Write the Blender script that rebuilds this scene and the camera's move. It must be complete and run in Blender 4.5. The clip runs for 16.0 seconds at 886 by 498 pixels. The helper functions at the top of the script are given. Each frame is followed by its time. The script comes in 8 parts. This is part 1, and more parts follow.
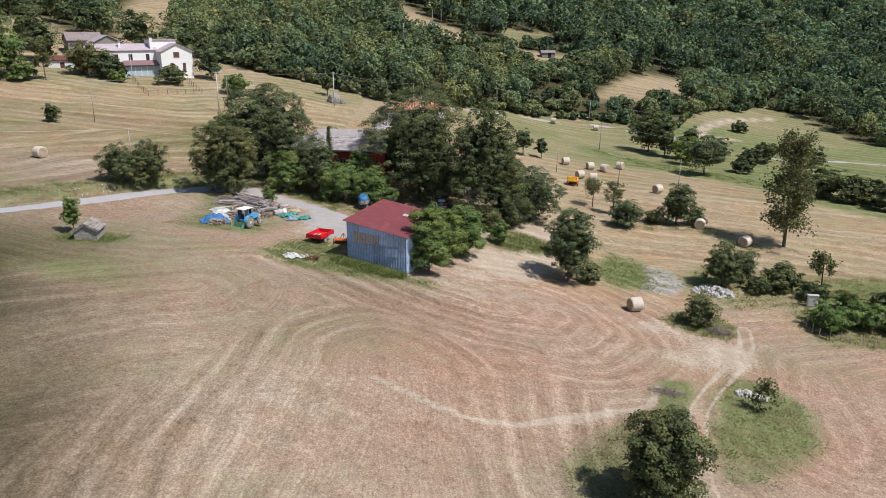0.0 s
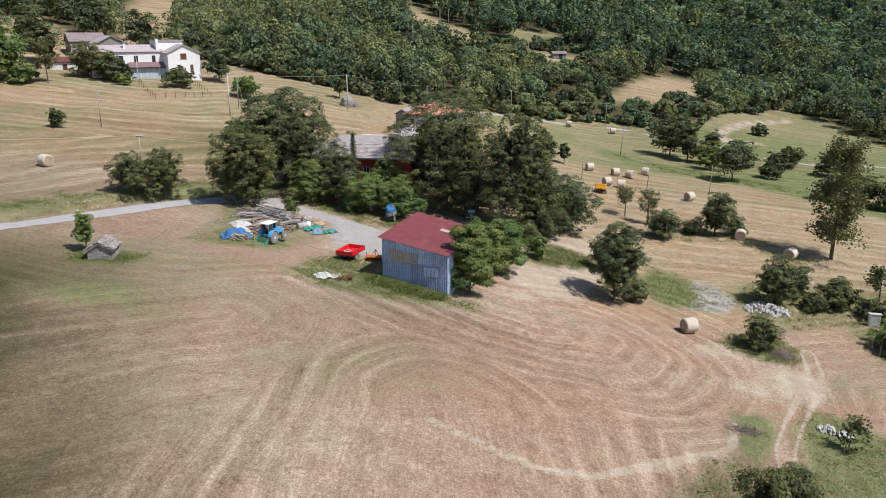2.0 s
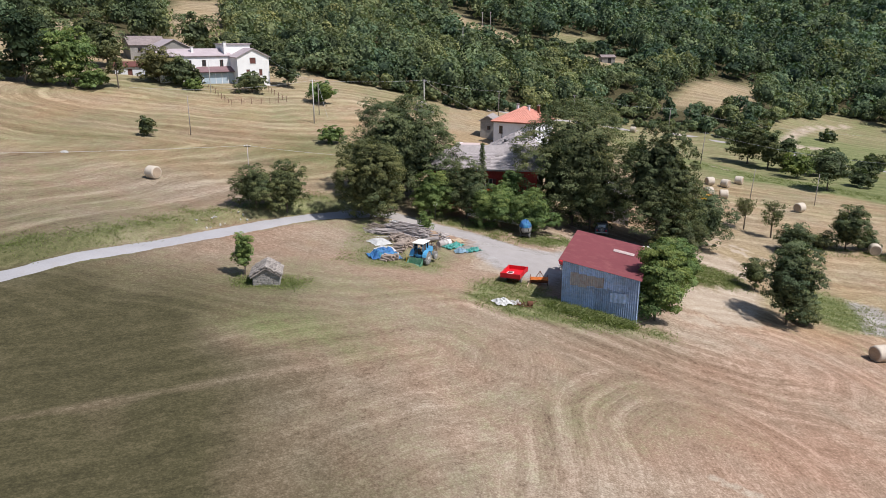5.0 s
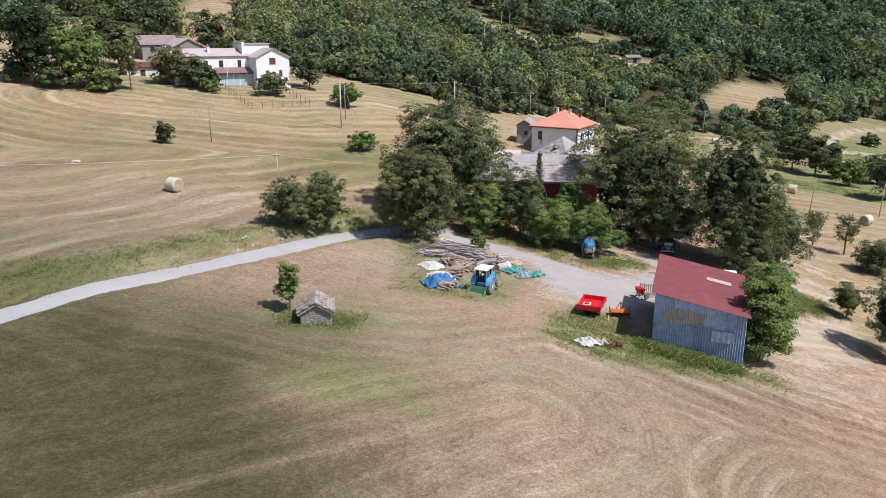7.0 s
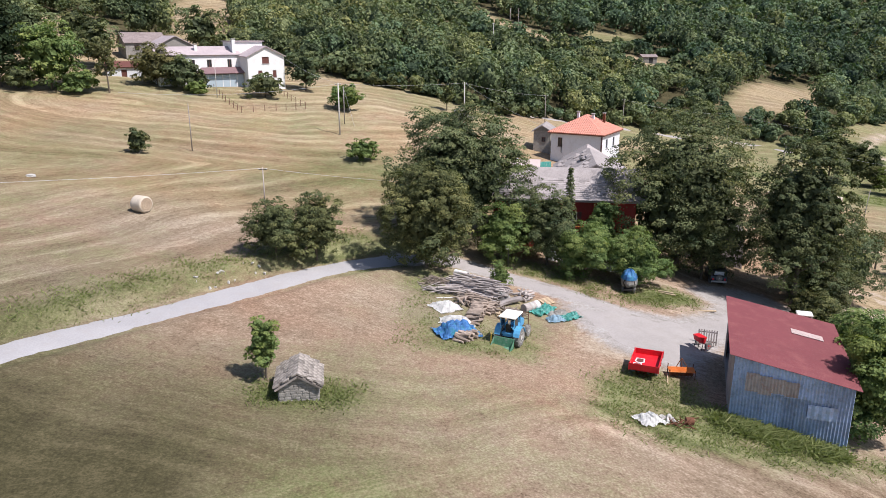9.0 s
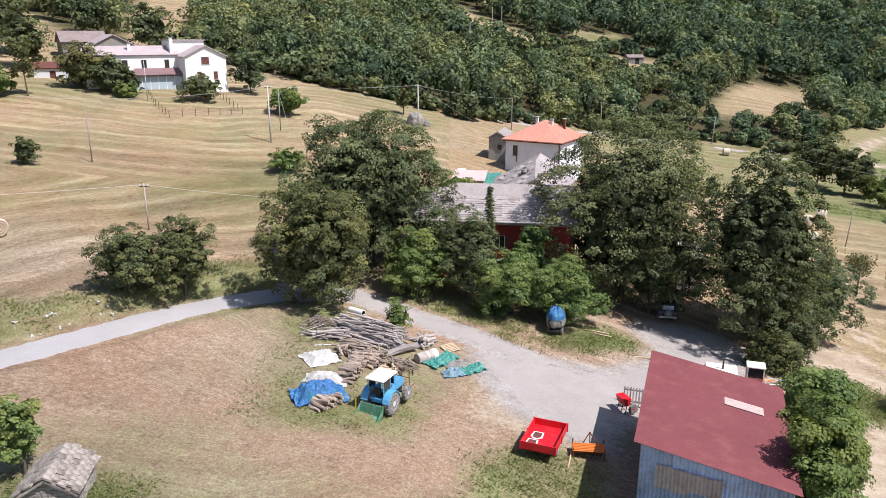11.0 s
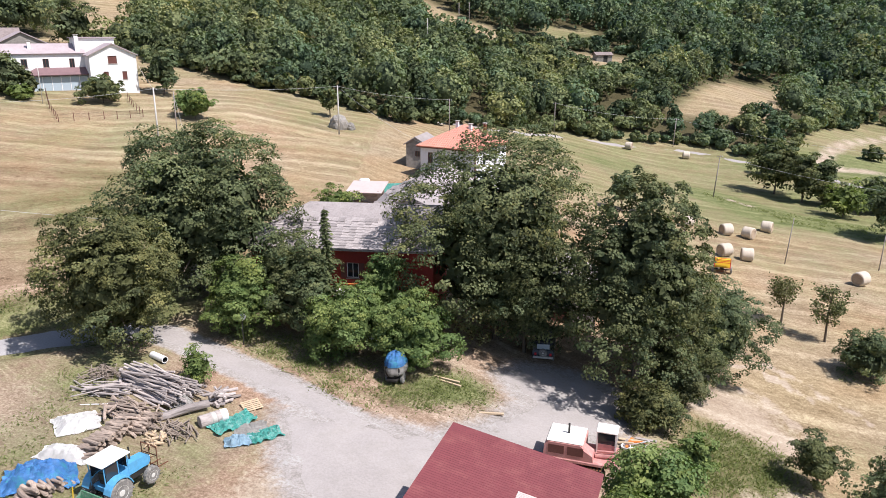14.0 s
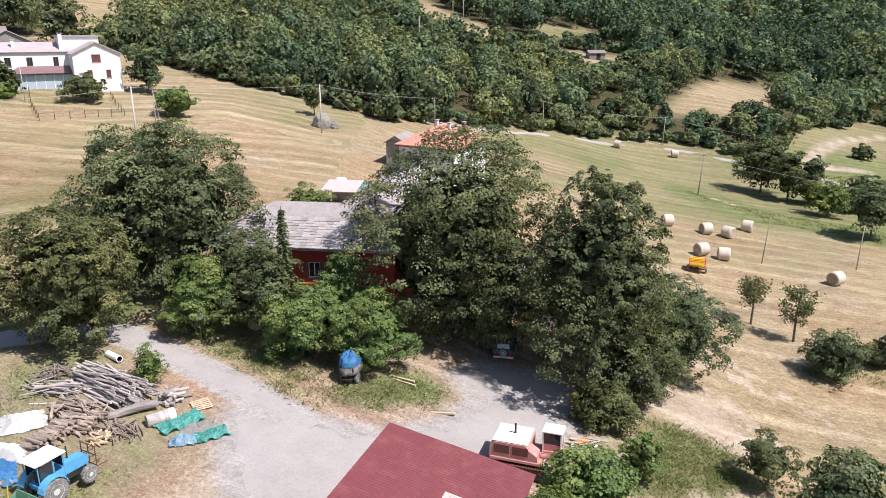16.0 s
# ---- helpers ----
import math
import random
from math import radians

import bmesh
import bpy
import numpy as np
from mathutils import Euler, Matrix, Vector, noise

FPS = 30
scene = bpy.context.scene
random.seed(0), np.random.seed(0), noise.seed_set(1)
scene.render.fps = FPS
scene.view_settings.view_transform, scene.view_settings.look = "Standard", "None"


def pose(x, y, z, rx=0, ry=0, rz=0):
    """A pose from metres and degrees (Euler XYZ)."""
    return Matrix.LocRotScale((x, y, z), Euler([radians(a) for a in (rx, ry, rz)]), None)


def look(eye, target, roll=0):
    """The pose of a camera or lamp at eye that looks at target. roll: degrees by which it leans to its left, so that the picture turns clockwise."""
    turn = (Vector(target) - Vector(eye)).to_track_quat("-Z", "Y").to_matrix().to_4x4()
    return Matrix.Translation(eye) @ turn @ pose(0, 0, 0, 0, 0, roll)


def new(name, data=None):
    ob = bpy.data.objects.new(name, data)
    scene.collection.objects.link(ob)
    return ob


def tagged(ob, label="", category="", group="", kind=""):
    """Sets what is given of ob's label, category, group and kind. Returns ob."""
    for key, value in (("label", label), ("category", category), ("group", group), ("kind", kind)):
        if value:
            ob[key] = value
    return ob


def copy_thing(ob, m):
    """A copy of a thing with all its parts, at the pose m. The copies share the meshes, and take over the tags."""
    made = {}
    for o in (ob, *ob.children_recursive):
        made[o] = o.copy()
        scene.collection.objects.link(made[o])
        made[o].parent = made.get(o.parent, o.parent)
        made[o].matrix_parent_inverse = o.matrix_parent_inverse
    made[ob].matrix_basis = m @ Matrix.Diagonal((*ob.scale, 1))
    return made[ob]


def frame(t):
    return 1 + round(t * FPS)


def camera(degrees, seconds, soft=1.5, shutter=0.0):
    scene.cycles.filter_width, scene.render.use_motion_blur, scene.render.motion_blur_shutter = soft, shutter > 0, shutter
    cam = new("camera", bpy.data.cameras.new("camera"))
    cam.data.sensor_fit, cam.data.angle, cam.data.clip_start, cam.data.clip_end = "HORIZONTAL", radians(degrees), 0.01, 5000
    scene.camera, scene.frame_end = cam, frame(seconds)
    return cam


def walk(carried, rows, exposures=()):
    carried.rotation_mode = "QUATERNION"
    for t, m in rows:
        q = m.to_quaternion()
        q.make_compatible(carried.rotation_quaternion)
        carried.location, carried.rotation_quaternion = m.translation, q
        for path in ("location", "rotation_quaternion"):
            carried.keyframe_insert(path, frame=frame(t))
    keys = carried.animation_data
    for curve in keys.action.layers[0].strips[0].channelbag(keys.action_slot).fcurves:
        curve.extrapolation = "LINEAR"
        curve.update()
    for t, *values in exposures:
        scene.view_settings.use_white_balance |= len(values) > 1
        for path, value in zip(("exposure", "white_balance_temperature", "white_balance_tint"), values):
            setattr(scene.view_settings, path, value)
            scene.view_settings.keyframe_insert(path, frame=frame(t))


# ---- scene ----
cam = camera(61.99, 16.0, soft=0.9)
PATH = [
    (0, (28.358, -23.082, 24.11), (28.356, 24.885, 9.995), 0.0),
    (0.5, (28.223, -20.989, 24.122), (28.277, 26.979, 10.013), 0.0),
    (1, (27.623, -19.291, 24.173), (27.711, 28.673, 10.05), 0.0),
    (1.5, (25.976, -17.859, 24.176), (26.126, 30.115, 10.089), 0.0),
    (2, (23.518, -16.5, 24.186), (23.735, 31.472, 10.09), 0.0),
    (2.5, (20.615, -15.519, 24.149), (20.84, 32.461, 10.084), 0.0),
    (3, (17.396, -14.642, 24.245), (17.625, 33.344, 10.2), 0.0),
    (3.5, (14.295, -13.684, 24.304), (14.549, 34.311, 10.291), 0.0),
    (4, (11.248, -12.488, 24.289), (11.489, 35.515, 10.299), 0.0),
    (4.5, (8.364, -11.272, 24.328), (8.608, 36.74, 10.371), 0.0),
    (5, (5.771, -9.843, 24.344), (5.999, 38.176, 10.41), 0.0),
    (5.5, (3.711, -7.993, 24.319), (3.892, 40.028, 10.395), 0.0),
    (6, (2.11, -5.731, 24.264), (2.229, 42.291, 10.34), 0.0),
    (6.5, (0.898, -3.064, 24.187), (0.951, 44.957, 10.261), 0.0),
    (7, (0.0, 0.0, 24.097), (-0.002, 48.022, 10.172), 0.0),
    (7.5, (-0.764, 3.26, 24.003), (-0.812, 51.283, 10.083), 0.0),
    (8, (-1.396, 6.74, 23.88), (-1.477, 54.755, 9.932), 0.0),
    (8.5, (-1.639, 10.192, 23.701), (-1.763, 58.207, 9.754), 0.0),
    (9, (-1.113, 13.539, 23.458), (-1.296, 61.565, 9.551), 0.0),
    (9.5, (0.161, 16.708, 23.218), (-0.089, 64.749, 9.363), 0.0),
    (10, (2.167, 19.626, 23.051), (1.847, 67.678, 9.231), 0.0),
    (10.5, (4.886, 22.222, 23.025), (4.502, 70.27, 9.195), 0.0),
    (11, (7.955, 24.633, 23.092), (7.511, 72.668, 9.22), 0.0),
    (11.5, (11.125, 26.892, 23.163), (10.616, 74.913, 9.246), 0.0),
    (12, (14.039, 28.852, 23.25), (13.531, 76.857, 9.276), 0.0),
    (12.5, (16.586, 30.78, 23.245), (16.086, 78.776, 9.239), 0.0),
    (13, (18.709, 32.418, 23.288), (18.217, 80.405, 9.253), 0.0),
    (13.5, (20.166, 33.596, 23.267), (19.726, 81.579, 9.215), 0.0),
    (14, (20.627, 33.988, 23.234), (20.167, 81.959, 9.142), 0.0),
    (14.5, (20.798, 33.971, 23.314), (20.289, 81.927, 9.173), 0.0),
    (15, (21.502, 33.957, 23.337), (20.907, 81.906, 9.177), 0.0),
    (15.5, (22.802, 34.021, 23.366), (22.105, 81.957, 9.165), 0.0),
    (16, (24.081, 33.972, 23.432), (23.403, 81.894, 9.181), 0.0),
]
# the drone's camera brightens its picture as it nears the trees
EXPOSURES = ((0.0, 0.02, 6330, 11), (4.5, 0.07, 6330, 12), (8.0, 0.24, 6340, 14), (10.5, 0.36, 6420, 15), (12.5, 0.42, 6400, 15), (16.0, 0.46, 6400, 15))
walk(cam, [(t, look(eye, target, roll)) for t, eye, target, roll in PATH], EXPOSURES)

# ---- light ----
SUN_ELEVATION, SUN_AZIMUTH = radians(57), radians(28)   # azimuth clockwise from +x
world = bpy.data.worlds.new("sky")
scene.world = world
world.use_nodes = True
sky = world.node_tree.nodes.new("ShaderNodeTexSky")
sky.sky_type, sky.sun_disc = "NISHITA", False
sky.sun_elevation, sky.sun_rotation = SUN_ELEVATION, radians(90) + SUN_AZIMUTH
background = world.node_tree.nodes["Background"]
background.inputs["Strength"].default_value = 0.098
world.node_tree.links.new(sky.outputs["Color"], background.inputs["Color"])
sun = new("sun", bpy.data.lights.new("sun", "SUN"))
sun.data.energy, sun.data.angle, sun.data.color = 4.9, radians(0.53), (1.0, 0.965, 0.92)
towards = Vector((math.cos(SUN_ELEVATION) * math.cos(SUN_AZIMUTH), -math.cos(SUN_ELEVATION) * math.sin(SUN_AZIMUTH), math.sin(SUN_ELEVATION)))
sun.matrix_world = look(towards * 300, (0, 0, 0))


# ---- materials ----
def ramp_of(nt, stops):
    r = nt.nodes.new("ShaderNodeValToRGB")
    while len(r.color_ramp.elements) < len(stops):
        r.color_ramp.elements.new(0.5)
    for e, (at, c) in zip(r.color_ramp.elements, stops):
        e.position, e.color = at, (*c, 1)
    return r


def noise_of(nt, vector, scale, detail=4.0, rough=0.6, squash=None):
    n = nt.nodes.new("ShaderNodeTexNoise")
    n.inputs["Scale"].default_value, n.inputs["Detail"].default_value, n.inputs["Roughness"].default_value = scale, detail, rough
    if squash:
        m = nt.nodes.new("ShaderNodeMapping")
        m.inputs["Scale"].default_value = squash
        nt.links.new(vector, m.inputs["Vector"])
        vector = m.outputs["Vector"]
    nt.links.new(vector, n.inputs["Vector"])
    return n


def math_of(nt, op, a, b=None):
    m = nt.nodes.new("ShaderNodeMath")
    m.operation = op
    for k, v in enumerate((a, b)):
        if v is None:
            continue
        if isinstance(v, (int, float)):
            m.inputs[k].default_value = v
        else:
            nt.links.new(v, m.inputs[k])
    return m.outputs[0]


def mix_of(nt, fac, a, b, mode="MIX"):
    m = nt.nodes.new("ShaderNodeMix")
    m.data_type, m.blend_type = "RGBA", mode
    for k, v in ((0, fac), (6, a), (7, b)):
        if isinstance(v, (int, float)):
            m.inputs[k].default_value = v
        elif isinstance(v, tuple):
            m.inputs[k].default_value = (*v, 1)
        else:
            nt.links.new(v, m.inputs[k])
    return m.outputs[2]


def material(name, base, dark=0.65, light=1.25, grain=6.0, large=0.5, rough=0.8, metal=0.0, bump=0.3, stain=None, stain_amount=0.5, squash=None, random_tone=0.0, spec=0.3):
    """A weathered opaque surface: two scales of noise over a base colour, an optional stain colour, relief and uneven gloss."""
    m = bpy.data.materials.new(name)
    m.use_nodes = True
    nt = m.node_tree
    bsdf = nt.nodes["Principled BSDF"]
    co = nt.nodes.new("ShaderNodeTexCoord").outputs["Object"]
    fine, broad = noise_of(nt, co, grain, 5, 0.65, squash), noise_of(nt, co, large, 3)
    mixed = math_of(nt, "ADD", math_of(nt, "MULTIPLY", fine.outputs["Fac"], 0.6), math_of(nt, "MULTIPLY", broad.outputs["Fac"], 0.4))
    tone = ramp_of(nt, [(0.3, tuple(c * dark for c in base)), (0.5, base), (0.72, tuple(min(1, c * light) for c in base))])
    nt.links.new(mixed, tone.inputs["Fac"])
    colour = tone.outputs["Color"]
    if stain:
        spots = noise_of(nt, co, large * 2.3 + 0.3, 6, 0.7)
        edge = ramp_of(nt, [(0.5, (0, 0, 0)), (0.68, (stain_amount,) * 3)])
        nt.links.new(spots.outputs["Fac"], edge.inputs["Fac"])
        colour = mix_of(nt, edge.outputs["Color"], colour, stain)
    if random_tone:
        info = nt.nodes.new("ShaderNodeObjectInfo")
        hsv = nt.nodes.new("ShaderNodeHueSaturation")
        nt.links.new(math_of(nt, "ADD", math_of(nt, "MULTIPLY", info.outputs["Random"], 2 * random_tone), 1 - random_tone), hsv.inputs["Value"])
        nt.links.new(colour, hsv.inputs["Color"])
        colour = hsv.outputs["Color"]
    nt.links.new(colour, bsdf.inputs["Base Color"])
    nt.links.new(math_of(nt, "ADD", math_of(nt, "MULTIPLY", fine.outputs["Fac"], 0.25), rough - 0.12), bsdf.inputs["Roughness"])
    bsdf.inputs["Metallic"].default_value, bsdf.inputs["Specular IOR Level"].default_value = metal, spec
    if bump:
        b = nt.nodes.new("ShaderNodeBump")
        b.inputs["Strength"].default_value, b.inputs["Distance"].default_value = bump, 0.03
        nt.links.new(fine.outputs["Fac"], b.inputs["Height"])
        nt.links.new(b.outputs["Normal"], bsdf.inputs["Normal"])
    return m


def leaf_material(name, dark, mid, light, through_amount=0.28, gloss=0.6, grain=0.0):
    """Leaves: the colour follows the mesh's own tone value of each leaf."""
    m = bpy.data.materials.new(name)
    m.use_nodes = True
    nt = m.node_tree
    bsdf = nt.nodes["Principled BSDF"]
    at = nt.nodes.new("ShaderNodeAttribute")
    at.attribute_name = "tone"
    tone = ramp_of(nt, [(0.0, dark), (0.5, mid), (1.0, light)])
    value = at.outputs["Fac"]
    if grain:
        # foliage too far off for single leaves: leafy relief and speckle
        co = nt.nodes.new("ShaderNodeTexCoord").outputs["Object"]
        speck = noise_of(nt, co, grain, 5, 0.75)
        value = math_of(nt, "ADD", value, math_of(nt, "MULTIPLY", math_of(nt, "SUBTRACT", speck.outputs["Fac"], 0.5), 1.3))
        rough_leaf = nt.nodes.new("ShaderNodeBump")
        rough_leaf.inputs["Strength"].default_value, rough_leaf.inputs["Distance"].default_value = 0.8, 0.9
        nt.links.new(speck.outputs["Fac"], rough_leaf.inputs["Height"])
        nt.links.new(rough_leaf.outputs["Normal"], bsdf.inputs["Normal"])
    nt.links.new(value, tone.inputs["Fac"])
    hue = nt.nodes.new("ShaderNodeAttribute")
    hue.attribute_name = "warm"
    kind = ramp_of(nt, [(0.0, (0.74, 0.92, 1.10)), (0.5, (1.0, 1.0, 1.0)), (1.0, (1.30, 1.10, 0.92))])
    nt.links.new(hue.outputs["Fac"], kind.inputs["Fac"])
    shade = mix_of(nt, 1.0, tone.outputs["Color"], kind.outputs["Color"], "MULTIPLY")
    nt.links.new(shade, bsdf.inputs["Base Color"])
    bsdf.inputs["Roughness"].default_value, bsdf.inputs["Specular IOR Level"].default_value = gloss, 0.14
    thin = nt.nodes.new("ShaderNodeBsdfTranslucent")
    warm = mix_of(nt, 1.0, shade, (1.0, 1.15, 0.55), "MULTIPLY")
    nt.links.new(warm, thin.inputs["Color"])
    both = nt.nodes.new("ShaderNodeMixShader")
    both.inputs["Fac"].default_value = through_amount
    nt.links.new(bsdf.outputs[0], both.inputs[1])
    nt.links.new(thin.outputs[0], both.inputs[2])
    nt.links.new(both.outputs[0], nt.nodes["Material Output"].inputs["Surface"])
    return m


def ground_material():
    """Mown hay meadow: straw, green regrowth, bare earth and gravel, by the mesh's cover values, broken up by noise."""
    m = bpy.data.materials.new("meadow")
    m.use_nodes = True
    nt = m.node_tree
    bsdf = nt.nodes["Principled BSDF"]
    co = nt.nodes.new("ShaderNodeTexCoord").outputs["Object"]

    def cover(name):
        a = nt.nodes.new("ShaderNodeAttribute")
        a.attribute_name = name
        return a.outputs["Fac"]

    fine, mid, broad = noise_of(nt, co, 2.6, 6, 0.72), noise_of(nt, co, 0.5, 6, 0.68), noise_of(nt, co, 0.06, 4, 0.6)
    blades = noise_of(nt, co, 8.0, 2, 0.5)

    def weighted(*terms):
        total = None
        for source, weight in terms:
            term = math_of(nt, "MULTIPLY", math_of(nt, "SUBTRACT", source, 0.5), weight)
            total = term if total is None else math_of(nt, "ADD", total, term)
        return total

    # the mower's rows: swaths of uneven width, stubble lines and strewn straws, all drawn out along the rows
    across, along = cover("row"), cover("along")
    bent = nt.nodes.new("ShaderNodeCombineXYZ")
    nt.links.new(math_of(nt, "ADD", across, math_of(nt, "MULTIPLY", math_of(nt, "SUBTRACT", mid.outputs["Fac"], 0.5), 0.7)), bent.inputs["X"])
    nt.links.new(along, bent.inputs["Y"])
    swath = noise_of(nt, bent.outputs["Vector"], 1.0, 2, 0.5, (0.42, 0.018, 1))
    lines = noise_of(nt, bent.outputs["Vector"], 1.0, 3, 0.6, (1.5, 0.07, 1))
    straws = noise_of(nt, bent.outputs["Vector"], 1.0, 4, 0.65, (5.0, 0.55, 1))
    # raked windrows: narrow pale ridges, here and there thinned out
    wave = math_of(nt, "ADD", math_of(nt, "MULTIPLY", math_of(nt, "SINE", math_of(nt, "MULTIPLY", math_of(nt, "ADD", across, swath.outputs["Fac"]), math.tau / 2.1)), 0.5), 0.5)
    ridge = math_of(nt, "MULTIPLY", math_of(nt, "SUBTRACT", math_of(nt, "POWER", wave, 2.2), 0.36), math_of(nt, "MULTIPLY", broad.outputs["Fac"], 0.15))
    rows = math_of(nt, "MULTIPLY", math_of(nt, "ADD", weighted((swath.outputs["Fac"], 0.22), (lines.outputs["Fac"], 0.22)), ridge), cover("mown"))
    level = math_of(nt, "ADD", weighted((fine.outputs["Fac"], 0.56), (blades.outputs["Fac"], 0.46), (mid.outputs["Fac"], 0.34), (straws.outputs["Fac"], 0.40)), 0.5)
    level = math_of(nt, "ADD", level, rows)
    straw = ramp_of(nt, [(0.22, (0.110, 0.078, 0.053)), (0.40, (0.226, 0.172, 0.120)), (0.54, (0.322, 0.254, 0.187)), (0.78, (0.555, 0.475, 0.375))])
    nt.links.new(level, straw.inputs["Fac"])
    grass = ramp_of(nt, [(0.26, (0.058, 0.072, 0.027)), (0.5, (0.148, 0.164, 0.066)), (0.74, (0.29, 0.285, 0.15))])
    nt.links.new(level, grass.inputs["Fac"])
    ruddy = mix_of(nt, math_of(nt, "MULTIPLY", cover("ruddy"), 1.0), straw.outputs["Color"], mix_of(nt, 1.0, straw.outputs["Color"], (1.06, 0.86, 0.82), "MULTIPLY"), "MIX")
    ruddy = mix_of(nt, cover("gold"), ruddy, mix_of(nt, 1.0, ruddy, (1.02, 1.0, 0.83), "MULTIPLY"))
    patch = math_of(nt, "ADD", cover("green"), math_of(nt, "MULTIPLY", math_of(nt, "SUBTRACT", mid.outputs["Fac"], 0.5), 0.9))
    patch = math_of(nt, "ADD", patch, math_of(nt, "MULTIPLY", math_of(nt, "SUBTRACT", broad.outputs["Fac"], 0.5), 0.9))
    patch = math_of(nt, "ADD", patch, math_of(nt, "MULTIPLY", math_of(nt, "SUBTRACT", fine.outputs["Fac"], 0.5), 0.9))
    soft = ramp_of(nt, [(0.2, (0, 0, 0)), (0.8, (1, 1, 1))])
    nt.links.new(patch, soft.inputs["Fac"])
    colour = mix_of(nt, soft.outputs["Color"], ruddy, grass.outputs["Color"])
    earth = ramp_of(nt, [(0.30, (0.27, 0.205, 0.150)), (0.55, (0.41, 0.335, 0.255)), (0.75, (0.54, 0.47, 0.38))])
    nt.links.new(level, earth.inputs["Fac"])
    worn = ramp_of(nt, [(0.35, (0, 0, 0)), (0.65, (1, 1, 1))])
    rut = math_of(nt, "MAXIMUM", math_of(nt, "SUBTRACT", 0.62, math_of(nt, "MULTIPLY", math_of(nt, "ABSOLUTE", math_of(nt, "SUBTRACT", cover("track"), 0.68)), 1.7)), 0.0)
    nt.links.new(math_of(nt, "ADD", math_of(nt, "ADD", cover("bare"), rut), math_of(nt, "MULTIPLY", math_of(nt, "SUBTRACT", fine.outputs["Fac"], 0.5), 0.7)), worn.inputs["Fac"])
    colour = mix_of(nt, worn.outputs["Color"], colour, earth.outputs["Color"])
    # dark turf and forest floor; this cover also paints dimness onto the near-left meadow
    turf_and_dim = ramp_of(nt, [(0.20, (0.024, 0.022, 0.012)), (0.5, (0.068, 0.060, 0.030)), (0.80, (0.140, 0.116, 0.066))])
    nt.links.new(level, turf_and_dim.inputs["Fac"])
    colour = mix_of(nt, cover("turf_and_dim"), colour, turf_and_dim.outputs["Color"])
    chips = ramp_of(nt, [(0.34, (0.25, 0.23, 0.21)), (0.52, (0.345, 0.315, 0.296)), (0.7, (0.42, 0.405, 0.39))])
    nt.links.new(level, chips.inputs["Fac"])
    strewn = ramp_of(nt, [(0.3, (0, 0, 0)), (0.7, (1, 1, 1))])
    nt.links.new(math_of(nt, "ADD", cover("gravel"), math_of(nt, "MULTIPLY", math_of(nt, "SUBTRACT", fine.outputs["Fac"], 0.5), 0.8)), strewn.inputs["Fac"])
    colour = mix_of(nt, strewn.outputs["Color"], colour, chips.outputs["Color"])
    nt.links.new(colour, bsdf.inputs["Base Color"])
    bsdf.inputs["Roughness"].default_value, bsdf.inputs["Specular IOR Level"].default_value = 0.95, 0.1
    b = nt.nodes.new("ShaderNodeBump")
    b.inputs["Strength"].default_value, b.inputs["Distance"].default_value = 0.8, 0.10
    nt.links.new(fine.outputs["Fac"], b.inputs["Height"])
    nt.links.new(b.outputs["Normal"], bsdf.inputs["Normal"])
    return m


def glass_material(name, tint):
    m = bpy.data.materials.new(name)
    m.use_nodes = True
    p = m.node_tree.nodes["Principled BSDF"]
    p.inputs["Base Color"].default_value, p.inputs["Roughness"].default_value = (*tint, 1), 0.06
    p.inputs["Specular IOR Level"].default_value = 0.6
    return m


MEADOW = ground_material()
ROAD = material("pale worn asphalt", (0.35, 0.338, 0.342), 0.8, 1.2, 9, 0.25, 0.9, bump=0.25, stain=(0.34, 0.315, 0.30), stain_amount=0.6)
GRAVEL = material("trodden gravel", (0.35, 0.321, 0.306), 0.8, 1.18, 7, 0.22, 0.95, bump=0.4, stain=(0.29, 0.268, 0.245), stain_amount=0.5)
BARK = material("bark", (0.13, 0.105, 0.08), 0.5, 1.4, 9, 1, 0.95, bump=0.8, squash=(1, 1, 0.25))
LEAF_OAK = leaf_material("oak leaves", (0.036, 0.047, 0.024), (0.120, 0.143, 0.066), (0.252, 0.272, 0.130))
LEAF_BRIGHT = leaf_material("bright leaves", (0.062, 0.096, 0.032), (0.162, 0.222, 0.074), (0.300, 0.365, 0.138), 0.34)
LEAF_WILLOW = leaf_material("thin olive leaves", (0.060, 0.066, 0.032), (0.135, 0.145, 0.068), (0.230, 0.235, 0.120))
LEAF_PINE = leaf_material("spruce needles", (0.018, 0.030, 0.014), (0.036, 0.056, 0.024), (0.070, 0.095, 0.042), 0.1)
LEAF_WOOD = leaf_material("woodland leaves", (0.052, 0.073, 0.038), (0.153, 0.190, 0.090), (0.295, 0.328, 0.156), 0.2, grain=1.1)
LEAF_WEED = leaf_material("weeds", (0.12, 0.15, 0.055), (0.20, 0.235, 0.09), (0.33, 0.33, 0.16), 0.45)
STUCCO = material("white lime render", (0.80, 0.79, 0.77), 0.9, 1.05, 5, 0.3, 0.9, bump=0.15, stain=(0.62, 0.60, 0.57), stain_amount=0.35)
STUCCO_GREY = material("pale grey render", (0.70, 0.71, 0.74), 0.88, 1.08, 5, 0.3, 0.9, bump=0.15, stain=(0.5, 0.48, 0.46), stain_amount=0.4)
RED_WALL = material("oxblood painted render", (0.30, 0.040, 0.030), 0.75, 1.25, 4, 0.4, 0.85, bump=0.2, stain=(0.22, 0.06, 0.05), stain_amount=0.4)
